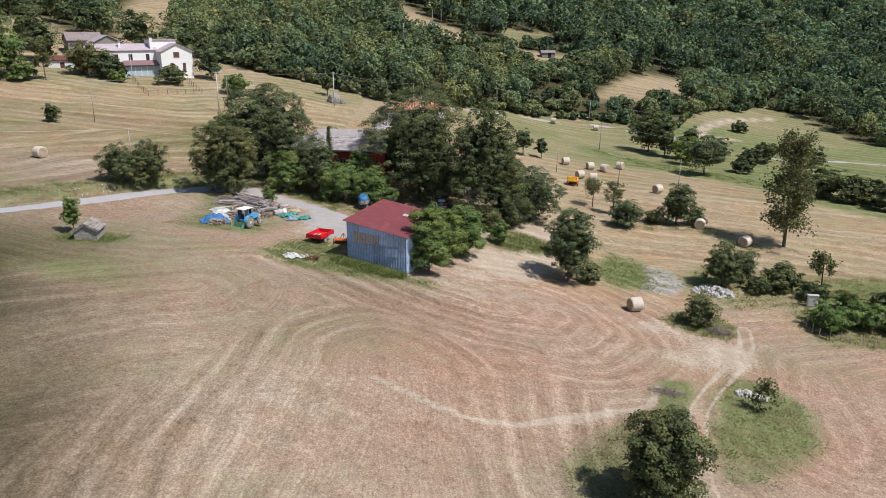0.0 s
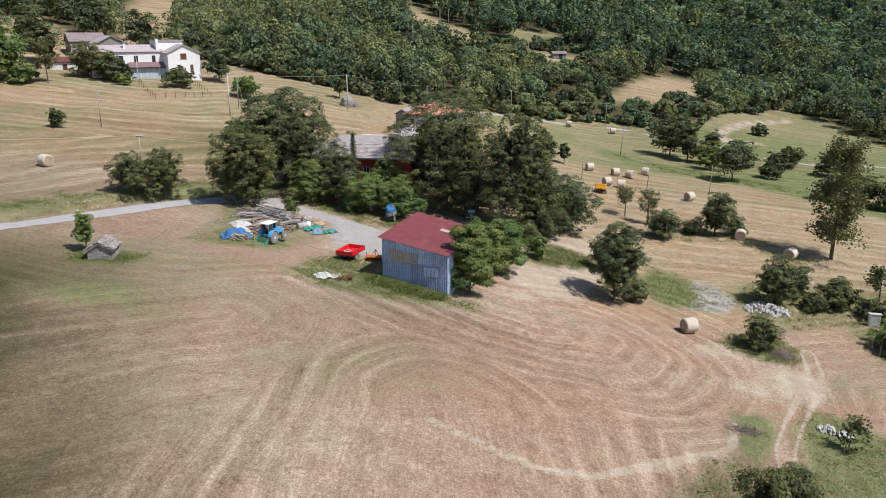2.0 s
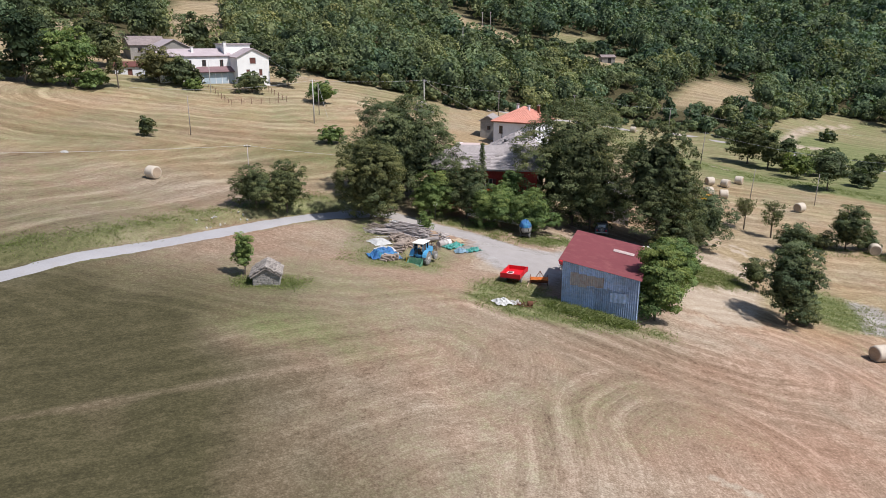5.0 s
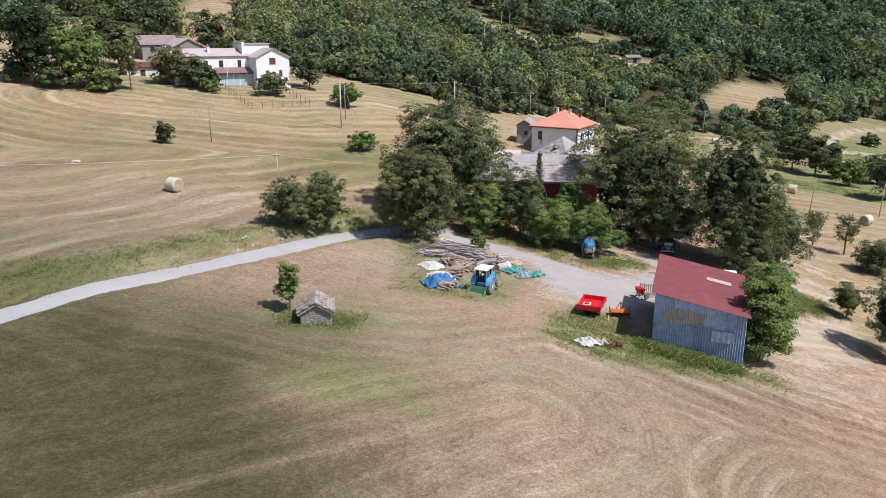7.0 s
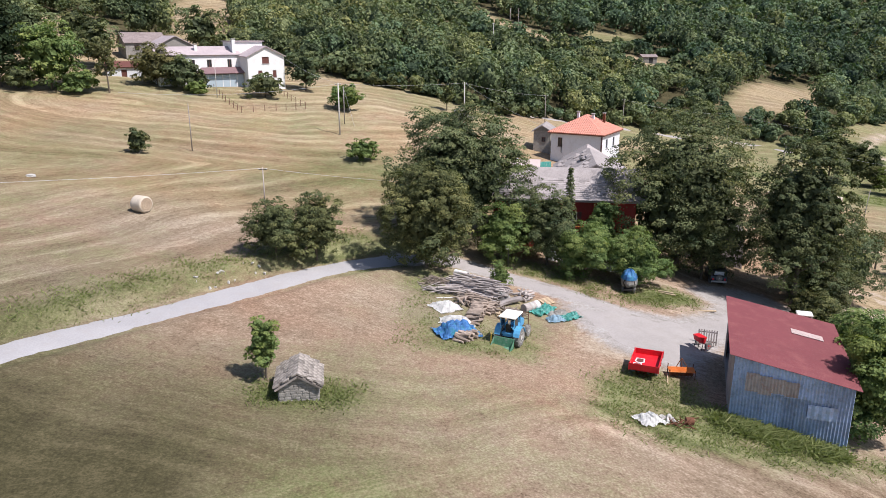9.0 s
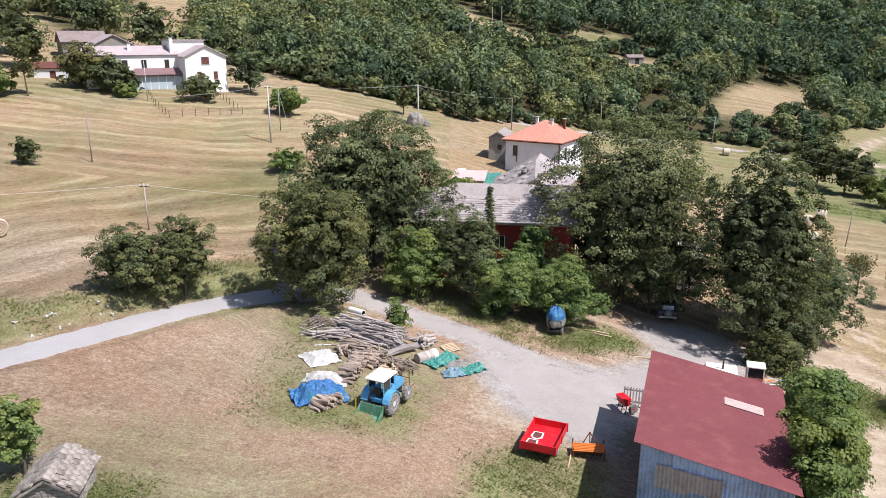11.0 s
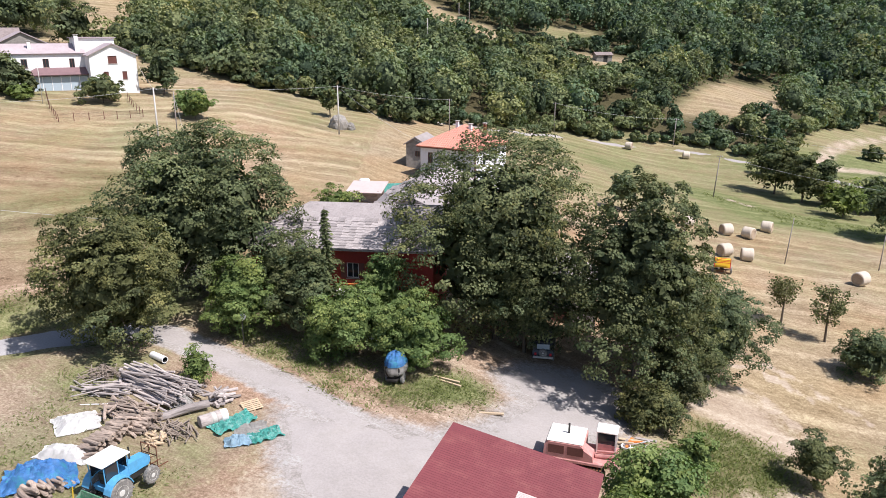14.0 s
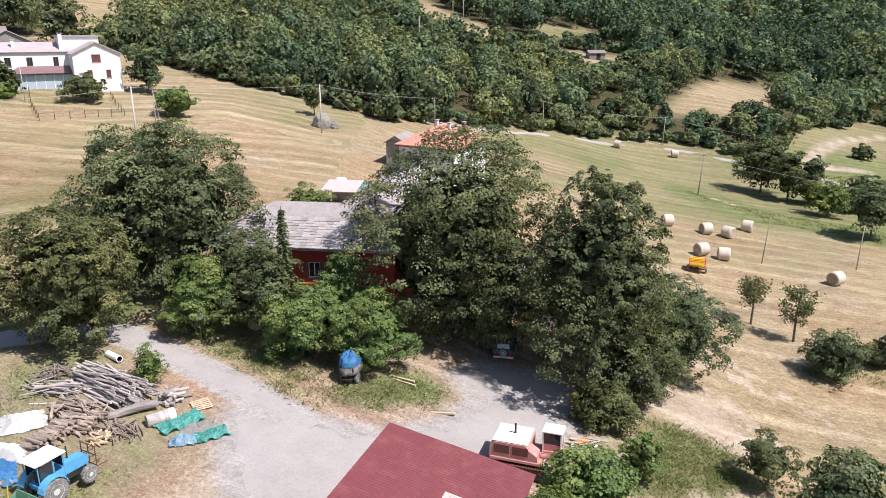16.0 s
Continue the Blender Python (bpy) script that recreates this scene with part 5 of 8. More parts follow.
def build_weeds():
    """Tufts of rank grass and weeds on the verges, banks and round the sheds."""
    rng = np.random.RandomState(8)
    zones = [([(8.5, 54.5), (9.5, 61), (13, 64), (16.6, 61), (16.8, 57), (24.5, 54.2), (27, 55.5), (28, 53.4), (18, 51.6), (12, 52)], 800, 0.30),
             ([(-13, 52), (-13, 55.5), (-6.5, 55.5), (-6, 52)], 260, 0.32), ([(-4.5, 63), (-5, 80), (-1, 80), (-1, 70), (6, 69), (6.5, 64.5), (5, 62.2), (1, 62.5)], 300, 0.24),
             ([(14, 80), (15, 84), (4, 88), (4, 86), (8, 83), (13, 79), (19, 77.5), (24, 81), (21.5, 84.5)], 800, 0.36), (GRASS_ISLAND, 450, 0.28), (NEAR_CORNER, 350, 0.34),
             (ROCK_PLOT, 350, 0.38), (RIGHT_GARDEN, 1500, 0.42), (GRAVEL_PLOT, 450, 0.3),
             ([(-33, 54), (-22, 70), (-15, 80), (-9, 86.5), (-11, 90), (-18, 82), (-27, 70), (-38, 55)], 1700, 0.4), ([(56, 95), (62, 101), (75, 97), (80, 88), (76, 86), (70, 95)], 500, 0.45),
             ([(68, 170), (76, 158), (90, 152), (104, 136), (102, 131), (90, 140), (76, 148), (66, 166)], 700, 0.6), (SCARP, 500, 0.4), ([(16.4, 57.4), (17.4, 57.2), (24, 54.9), (23.6, 53.8), (20, 54.2), (16.6, 55.4)], 900, 0.75)]
    vs, ts = [], []
    for poly, n, tall in zones:
        xs, ys = zip(*poly)
        x, y = rng.uniform(min(xs), max(xs), n * 3), rng.uniform(min(ys), max(ys), n * 3)
        ok = within(x, y, poly, 1.3) * (0.65 + 0.6 * wander(x, y, 2.5, 5)) > rng.uniform(0.1, 0.9, len(x))
        x, y = x[ok][:n], y[ok][:n]
        blades = 9
        x, y = np.repeat(x, blades) + rng.normal(0, 0.42, len(x) * blades), np.repeat(y, blades) + rng.normal(0, 0.42, len(y) * blades)
        z = height(x, y)
        h, a = 0.5 * tall * rng.uniform(0.3, 1.2, len(x)), rng.uniform(0, math.tau, len(x))
        lean, w = rng.normal(0, 1.3, (len(x), 2)) * h[:, None], 0.03 + 0.07 * h
        u = np.stack([np.cos(a) * w, np.sin(a) * w, 0 * a], -1)
        foot, tip = np.stack([x, y, z - 0.03], -1), np.stack([x + lean[:, 0], y + lean[:, 1], z + h], -1)
        mid = (foot * 0.45 + tip * 0.55) + (0, 0, 0.02)
        vs.append(np.stack([foot, mid - u, tip, mid + u], 1).reshape(-1, 3))
        ts.append(np.repeat(np.clip(0.45 + rng.normal(0, 0.22, len(x)), 0, 1), 4))
    v, t = np.concatenate(vs), np.concatenate(ts)
    tagged(link("weeds", grid_mesh("weeds", v, quads(len(v)), {"tone": t, "warm": 0 * t + 0.55}, False), LEAF_WEED), "rank green and yellowing grass tufts on verges", "weeds", kind="stuff")


build_weeds()


# ---- barn ----
def corrugated(bm, x0, x1, z0, z1, pitch=0.16, depth=0.022, at=lambda x, z: (x, 0.0, z)):
    """A ribbed sheet; at() lays (x, z) and the rib's rise into place."""
    n = max(4, int((x1 - x0) / (pitch / 2)))
    rows = []
    for z in (z0, z1):
        rows.append([bm.verts.new(at(x0 + (x1 - x0) * k / n, z, depth * (1 if k % 2 else -1))) for k in range(n + 1)])
    for k in range(n):
        bm.faces.new((rows[0][k], rows[0][k + 1], rows[1][k + 1], rows[1][k]))
    return bm


def build_barn():
    W, D = 7.1, 10.8
    bx, by = 17.55, 57.35
    bz = -0.9
    root = thing("barn", bx, by, bz, -18.9, "corrugated metal barn with an oxide-red lean-to roof", "barn")
    hi, lo = 4.76, 3.49       # eaves above the barn's own zero
    top = lambda x: hi + (lo - hi) * x / W
    rnd = random.Random(3)
    # posts of the bay
    for x in (0.08, W / 2, W - 0.08):
        for y in (0.12, D / 2, D - 0.12):
            part("post", box(bmesh.new(), x - 0.08, x + 0.08, y - 0.08, y + 0.08, -1.6, top(x) - 0.12), WOOD_GREY, root)
    # front wall: a lower and an upper course of upright ribbed sheets, patched with rusty ones
    def front_sheet(x0, x1, z0, z1, off, mat):
        bm, n = bmesh.new(), 8
        low, up = [], []
        for k in range(n + 1):
            q = x0 + (x1 - x0) * k / n
            rib = 0.034 * (1 if k % 2 else -1)
            low.append(bm.verts.new((q, off + rib, z0)))
            up.append(bm.verts.new((q, off + rib, z1 if z1 else top(q) - 0.04)))
        for k in range(n):
            bm.faces.new((low[k], low[k + 1], up[k + 1], up[k]))
        part("wall_sheet", bm, mat, root)

    x = 0.0
    while x < W - 0.05:
        x1 = min(W, x + 0.79)
        seam = 2.42 - 0.03 * x + rnd.uniform(-0.06, 0.06)
        front_sheet(x, x1, -1.6, seam, -0.05, TIN)
        front_sheet(x, x1, seam - 0.12 + rnd.uniform(-0.10, 0.05), None, -0.12, TIN)
        if 0.3 < x < 3.7:
            front_sheet(x, x1, seam - 0.10 + rnd.uniform(-0.08, 0.08), 3.75 - 0.16 * x + rnd.uniform(-0.05, 0.05), -0.19, TIN_RUST)
        x = x1
    for x0, x1, z0, z1 in ((4.6, 6.3, 0.95, 1.9),):
        front_sheet(x0, x1, z0, z1, -0.125, TIN)
    # right side and back
    for x, y0, y1 in ((W + 0.05, 0, D),):
        y = y0
        while y < y1 - 0.05:
            e = min(y1, y + 1.2)
            part("wall_sheet", corrugated(bmesh.new(), y, e, -1.8, lo - 0.05, at=lambda a, b, c: (x + c, a, b)), TIN, root)
            y = e
    x = 0.0
    while x < W - 0.05:
        e = min(W, x + 1.24)
        part("wall_sheet", corrugated(bmesh.new(), x, e, -1.6, lo - 0.05, at=lambda a, b, c: (a, D + 0.05 + c, b)), TIN, root)
        x = e
    # open yard side: boarding over a wide opening
    part("side_wall", yard_side_wall(D, hi), WOOD_GREY, root)
    part("floor", box(bmesh.new(), 0, W, 0.05, D, -1.0, 0.15), GRAVEL, root, "earth floor")
    # roof: overlapping red sheets
    a = Vector((-0.35, -0.45, top(-0.35)))
    across = Vector((W + 0.68, 0, top(W + 0.33) - top(-0.35)))
    up = across.cross(Vector((0, 1, 0))).normalized()
    up = up if up.z > 0 else -up
    L, n = D + 0.85, 11
    for k in range(n):
        bm = bmesh.new()
        y0, y1 = L * k / n - 0.04, L * (k + 1) / n
        m = 12
        rows = []
        for j in range(m + 1):
            y = y0 + (y1 - y0) * j / m
            rise = 0.016 * (1 if j % 2 else -1) + 0.004 * k % 0.008
            rows.append([bm.verts.new(a + across * s + Vector((0, y, 0)) + up * (rise + dz)) for s in (0, 0.5, 1) for dz in (0, -0.02)])
        for p, q in zip(rows, rows[1:]):
            for i in (0, 2):
                bm.faces.new((p[i], q[i], q[i + 2], p[i + 2]))
                bm.faces.new((p[i + 1], p[i + 3], q[i + 3], q[i + 1]))
            bm.faces.new((p[0], p[1], q[1], q[0]))
            bm.faces.new((p[4], q[4], q[5], p[5]))
        bmesh.ops.recalc_face_normals(bm, faces=bm.faces)
        part("roof_sheet", bm, RED_TIN, root)
    # ribbed clear strip
    bm = bmesh.new()
    for j in range(9):
        y = 7.05 + 0.9 * j / 9
        c = [a + across * s + Vector((0, yy, 0)) + up * 0.04 for s, yy in ((0.56, y), (0.83, y), (0.83, y + 0.07), (0.56, y + 0.07))]
        slab(bm, c, 0.02)
    c = [a + across * s + Vector((0, yy, 0)) + up * 0.028 for s, yy in ((0.56, 7.05), (0.83, 7.05), (0.83, 7.97), (0.56, 7.97))]
    slab(bm, c, 0.01)
    part("skylight", bm, CLEAR_SHEET, root, "milky ribbed roof light")
    for y in (0.1, D / 2, D - 0.1):
        bm = bmesh.new()
        rod(bm, (0, y, hi - 0.16), (W, y, lo - 0.16), 0.07, 0.07, 6)
        part("rafter", bm, WOOD_GREY, root)


def yard_side_wall(D, hi):
    """The wall on the yard side, along y, with its wide opening."""
    bm = wall_with_openings(bmesh.new(), 0, D, -1.4, hi - 0.25, -0.04, 0.04, [(4.6, 9.8, -1.4, 3.1)])
    for v in bm.verts:
        v.co = Vector((v.co.y, v.co.x, v.co.z))
    bmesh.ops.recalc_face_normals(bm, faces=bm.faces)
    return bm


build_barn()


# ---- windows, roofs and houses ----
def window(parent, x, y, z, w, h, mat=None, frame=None, shutters=False):
    """A window in a wall that faces -y: pane, frame and sill, its opening's lower left corner at x, z."""
    g = part("window", box(bmesh.new(), x + 0.06, x + w - 0.06, y + 0.10, y + 0.13, z + 0.06, z + h - 0.06), mat or GLASS_DARK, parent)
    bm = bmesh.new()
    for a in ((x, x + 0.06, z, z + h), (x + w - 0.06, x + w, z, z + h), (x + 0.06, x + w - 0.06, z, z + 0.06), (x + 0.06, x + w - 0.06, z + h - 0.06, z + h), (x + w / 2 - 0.03, x + w / 2 + 0.03, z + 0.06, z + h - 0.06)):
        box(bm, a[0], a[1], y + 0.07, y + 0.15, a[2], a[3])
    part("frame", bm, frame or SHUTTER, g)
    part("sill", box(bmesh.new(), x - 0.08, x + w + 0.08, y - 0.08, y + 0.05, z - 0.08, z - 0.003), STONE, g)
    if shutters:
        for s in (x - w * 0.48, x + w + 0.02):
            part("shutter", box(bmesh.new(), s, s + w * 0.46, y - 0.06, y - 0.02, z, z + h), SHUTTER, g)
    return g


def gable_block(root, x0, x1, y0, y1, z0, eave, ridge, wall_mat, roof_mat, front_holes=(), along="y", over=0.35):
    """Four walls with a gable roof; ridge along x or y. Front wall faces -y."""
    t = 0.35
    part("wall", wall_with_openings(bmesh.new(), x0, x1, z0, eave, y0, y0 + t, list(front_holes)), wall_mat, root)
    part("wall", box(bmesh.new(), x0, x1, y1 - t, y1, z0, eave), wall_mat, root)
    for a, b in ((x0, x0 + t), (x1 - t, x1)):
        part("wall", box(bmesh.new(), a, b, y0 + t, y1 - t, z0, eave), wall_mat, root)
    part("floor", box(bmesh.new(), x0 + t, x1 - t, y0 + t, y1 - t, eave - 0.25, eave - 0.02), CONCRETE, root)
    part("floor", box(bmesh.new(), x0 + t, x1 - t, y0 + t, y1 - t, z0, z0 + 0.5), CONCRETE, root)
    if along == "y":
        mx = (x0 + x1) / 2
        for y in (y0, y1 - t):
            part("gable", prism(bmesh.new(), [(x0, eave), (x1, eave), (mx, ridge)], y, y + t), wall_mat, root)
        s = (ridge - eave) / (mx - x0)
        for sx, ex in ((mx, x0 - over), (mx, x1 + over)):
            z = ridge - s * abs(ex - mx)
            part("roof", slab(bmesh.new(), [(sx, y0 - over, ridge + 0.14), (ex, y0 - over, z + 0.14), (ex, y1 + over, z + 0.14), (sx, y1 + over, ridge + 0.14)], 0.14), roof_mat, root)
    else:
        my = (y0 + y1) / 2
        s = (ridge - eave) / (my - y0)
        for x in (x0, x1 - t):
            bm = prism(bmesh.new(), [(y0, eave), (y1, eave), (my, ridge)], x, x + t)
            for v in bm.verts:
                v.co = Vector((v.co.y, v.co.x, v.co.z))
            bmesh.ops.recalc_face_normals(bm, faces=bm.faces)
            part("gable", bm, wall_mat, root)
        for ey in (y0 - over, y1 + over):
            z = ridge - s * abs(ey - my)
            part("roof", slab(bmesh.new(), [(x0 - over, my, ridge + 0.14), (x1 + over, my, ridge + 0.14), (x1 + over, ey, z + 0.14), (x0 - over, ey, z + 0.14)], 0.14), roof_mat, root)


def chimney(root, x, y, z0, z1, mat, s=0.3):
    c = part("chimney", box(bmesh.new(), x - s, x + s, y - s, y + s, z0, z1), mat, root)
    part("chimney_cap", box(bmesh.new(), x - s - 0.1, x + s + 0.1, y - s - 0.1, y + s + 0.1, z1 + 0.15, z1 + 0.23), CONCRETE, c)
    for a in (-s + 0.05, s - 0.05):
        part("chimney_leg", box(bmesh.new(), x + a - 0.05, x + a + 0.05, y - s, y + s, z1, z1 + 0.15), CONCRETE, c)


def build_white_house():
    # origin: front left corner of the gabled block, x along its front
    yaw = 34.0
    root = thing("white_house", -39.2, 159.4, 13.2, yaw, "white rendered two-storey house with grey roofs and glazed veranda", "house")
    f = [(2.9, 4.3, 5.0, 6.25), (4.95, 5.7, 2.4, 3.7), (2.0, 2.8, 2.4, 3.7)]
    gable_block(root, 0, 7.4, 0, 10.5, -1.5, 6.4, 8.2, STUCCO, HOUSE_SLAB, f)
    for h in f:
        window(root, h[0], 0, h[2], h[1] - h[0], h[3] - h[2], SHUTTER)
    # raised attic block behind
    part("attic_wall", box(bmesh.new(), -1.2, 5.2, 5.6, 10.4, 6.3, 9.1), STUCCO, root)
    part("attic_roof", box(bmesh.new(), -1.5, 5.5, 5.3, 10.8, 9.1, 9.26), HOUSE_SLAB, root)
    chimney(root, -0.9, 5.1, 6.0, 9.5, STUCCO)
    # long wing
    holes = [(-13.2, -12.3, 4.4, 5.8), (-9.6, -8.7, 4.4, 5.8), (-6.4, -5.5, 4.4, 5.8), (-2.4, -1.6, 4.1, 5.8)]
    gable_block(root, -15.5, 0, 4.6, 10.5, -1.5, 6.7, 8.1, STUCCO, HOUSE_SLAB, holes, "x")
    for h in holes:
        window(root, h[0], 4.6, h[2], h[1] - h[0], h[3] - h[2], GLASS_DARK)
    chimney(root, -8.0, 6.0, 7.0, 8.5, STUCCO, 0.25)
    # veranda
    part("veranda_roof", slab(bmesh.new(), [(-9.8, 1.8, 3.3), (0.0, 1.8, 3.3), (0.0, 4.6, 4.35), (-7.6, 4.6, 4.35)], 0.12), HOUSE_TILE, root, "dark rose tiled veranda roof")
    v = part("veranda_wall", box(bmesh.new(), -8.4, -0.05, 2.5, 2.62, -0.6, 0.6), STUCCO, root)
    for k in range(6):
        x = -8.4 + k * 1.39
        part("veranda_pane", box(bmesh.new(), x + 0.06, x + 1.33, 2.54, 2.58, 0.6, 3.0), GLASS_PALE, v)
        part("veranda_post", box(bmesh.new(), x - 0.05, x + 0.05, 2.5, 2.62, 0.6, 3.2), PLASTIC_WHITE, v)
    part("terrace", box(bmesh.new(), -9.0, -0.05, 0.0, 4.55, -1.6, -0.6), CONCRETE, root)


def build_old_stone_house():
    root = thing("stone_house", -57.6, 173.0, 16.6, 34, "old rubble-stone house with a grey slab roof", "house")
    gable_block(root, -4.6, 4.6, 0, 9, -2, 4.4, 6.7, STONE, HOUSE_SLAB, [(-0.5, 0.5, 2.2, 3.4)])
    window(root, -0.5, 0, 2.2, 1.0, 1.2)
    root = thing("stone_barn", -66.5, 180.0, 18.4, 34, "ruined stone barn with a sagging slab roof", "barn")
    gable_block(root, -4.2, 4.2, 0, 8, -2, 3.6, 5.6, STONE, BARN_SLAB, [(-2.4, -1.4, 2.0, 3.0)], "x")
    window(root, -2.4, 0, 2.0, 1.0, 1.0)
    root = thing("garden_shed", -63.4, 160.2, 15.6, 20, "low rendered shed with a brown tiled roof", "shed")
    gable_block(root, -3.2, 3.2, 0, 4, -1, 2.0, 2.9, STUCCO_GREY, SHUTTER, [(-0.6, 0.4, -0.5, 1.5)], "x")
    part("door", box(bmesh.new(), -0.6, 0.4, 0.12, 0.18, -0.5, 1.5), SHUTTER, root)


def build_far_shed():
    x, y = 70.5, 281.0
    root = thing("far_shed", x, y, ground_z(x, y), 8, "small shed in a hillside clearing, its pale walls coloured darker for shade", "shed")
    # stone colour on the pale walls stands in for the shade over them
    gable_block(root, -2.6, 2.6, 0, 4, -1.5, 2.2, 3.0, STONE, BARN_SLAB, [(-0.3, 1.1, 0.0, 2.0)], "x")
    part("door", box(bmesh.new(), -0.3, 1.1, 0.12, 0.18, 0.0, 2.0), IRON, root)


def hip_roof(root, x0, x1, y0, y1, eave, ridge, mat, over=0.45):
    mx, my = (x0 + x1) / 2, (y0 + y1) / 2
    half = max(0.0, (abs(y1 - y0) - abs(x1 - x0)) / 2)
    a, b = (mx, my - half, ridge), (mx, my + half, ridge)
    c = [(x0 - over, y0 - over, eave), (x1 + over, y0 - over, eave), (x1 + over, y1 + over, eave), (x0 - over, y1 + over, eave)]
    sides = [[c[0], c[1], a], [c[1], c[2], b, a], [c[2], c[3], b], [c[3], c[0], a, b]]
    for s in sides:
        s = [p for k, p in enumerate(s) if p != s[k - 1]]
        part("roof", slab(bmesh.new(), s, 0.14), mat, root)
    return sides


def tile_rows(root, p0, p1, apex0, apex1, mat, spacing, bead=0.05, name="roof_tiles"):
    """Rounded tile ridges running up a roof face from eave p0-p1 to ridge apex0-apex1, in one piece per face."""
    p0, p1, a0, a1 = (Vector(v) for v in (p0, p1, apex0, apex1))
    bm = bmesh.new()
    n = int((p1 - p0).length / spacing)
    run = (p1 - p0).normalized()
    nrm = (p1 - p0).cross(a0 - p0).normalized()
    nrm = nrm if nrm.z > 0 else -nrm
    for k in range(1, n):
        s = (p1 - p0).length * k / n
        foot = p0 + run * s
        # upper end: where the column meets the hips or the ridge
        best = None
        for q, w in ((p0, a0), (p1, a1)):
            d = w - q
            along = d.dot(run)
            at = (s - (q - p0).dot(run)) / along if abs(along) > 1e-6 else 9
            if 0 < at < 1:
                best = at if best is None else min(best, at)
        rise = (a0 - p0) - run * (a0 - p0).dot(run)
        top = foot + rise * (best if best is not None else 1.0)
        m = max(1, int((top - foot).length / 0.42))
        for j in range(m):
            u, v = foot.lerp(top, j / m), foot.lerp(top, (j + 1) / m)
            l, r = u - run * spacing * 0.3, u + run * spacing * 0.3
            l2, r2 = v - run * spacing * 0.22, v + run * spacing * 0.22
            q = [bm.verts.new(w) for w in (l + nrm * 0.01, u + nrm * (bead + 0.035), r + nrm * 0.01, r2 + nrm * 0.005, v + nrm * bead, l2 + nrm * 0.005)]
            bm.faces.new((q[0], q[1], q[4], q[5]))
            bm.faces.new((q[1], q[2], q[3], q[4]))
            bm.faces.new((q[0], q[2], q[1]))
    ob = part(name, bm, mat, root)
    return tagged(ob, kind="stuff")


def build_red_house():
    yaw = -30.0
    root = thing("farm_villa", 16.48, 137.13, 8.0, yaw, "pale rendered square house under a terracotta hip roof", "house")
    W, D, base = 8.8, 9.3, -7.5
    holes = [(1.2, 2.0, -2.3, -0.8), (5.6, 6.5, -4.4, -2.9)]
    part("wall", wall_with_openings(bmesh.new(), 0, W, base, 0, 0, 0.35, holes), STUCCO_GREY, root)
    for h in holes:
        window(root, h[0], 0, h[2], h[1] - h[0], h[3] - h[2])
    part("wall", box(bmesh.new(), 0, 0.35, 0.35, D, base, 0), STUCCO_GREY, root)
    part("wall", box(bmesh.new(), 0.35, W, D - 0.35, D, base, 0), STUCCO_GREY, root)
    bm = wall_with_openings(bmesh.new(), 0.35, D - 0.35, base, 0, 0, 0.35, [(2, 2.9, -2.4, -0.9), (5.6, 6.5, -2.4, -0.9)])
    for v in bm.verts:
        v.co = Vector((W - v.co.y, v.co.x, v.co.z))
    bmesh.ops.recalc_face_normals(bm, faces=bm.faces)
    part("wall", bm, STUCCO_GREY, root)
    for y in (2.0, 5.6):
        g = part("window", box(bmesh.new(), W - 0.16, W - 0.12, y, y + 0.9, -2.4, -0.9), GLASS_DARK, root)
        part("sill", box(bmesh.new(), W - 0.05, W + 0.10, y - 0.1, y + 1.0, -2.48, -2.403), STONE, g)
    part("floor", box(bmesh.new(), 0.35, W - 0.35, 0.35, D - 0.35, -0.3, -0.05), CONCRETE, root)
    sides = hip_roof(root, 0, W, 0, D, 0.1, 2.75, TERRACOTTA, 0.5)
    s = sides[0]
    tile_rows(root, s[0], s[1], s[2], s[2], TERRACOTTA, 0.36)
    s = sides[1]
    tile_rows(root, s[0], s[1], s[3], s[2], TERRACOTTA, 0.36)
    s = sides[3]
    tile_rows(root, s[0], s[1], s[2], s[3], TERRACOTTA, 0.36)
    part("eaves", box(bmesh.new(), -0.42, W + 0.42, -0.42, D + 0.42, -0.16, -0.045), SHUTTER, root, "dark timber eaves")
    for x, y in ((5.6, 4.3), (6.9, 6.2), (2.2, 6.6)):
        chimney(root, x, y, 1.0, 2.75, RUST if x > 6 else STUCCO_GREY, 0.2)
    bm = bmesh.new()
    rod(bm, (1.9, -0.12, -3.2), (1.9, -0.12, -1.7), 0.06)
    rod(bm, (1.9, -0.12, -3.2), (1.9, 0.05, -3.25), 0.06)
    part("stove_pipe", bm, IRON, root, "black stove pipe")
    bm = bmesh.new()
    for x in (W - 0.12, W + 0.02):
        rod(bm, (x, -0.08, base), (x, -0.08, 0), 0.05)
    part("drainpipe", bm, SHUTTER, root)
    # stone annexe behind
    root = thing("stone_annexe", 14.9, 143.2, 5.0, -15, "narrow rubble-stone annexe with a slab roof", "house")
    gable_block(root, -0.5, 2.4, -1.0, 4.5, -4.5, 2.6, 3.5, STONE, SLATE_DARK, [(0.9, 1.6, 0.7, 1.5)])
    window(root, 0.9, -1.0, 0.7, 0.7, 0.8)


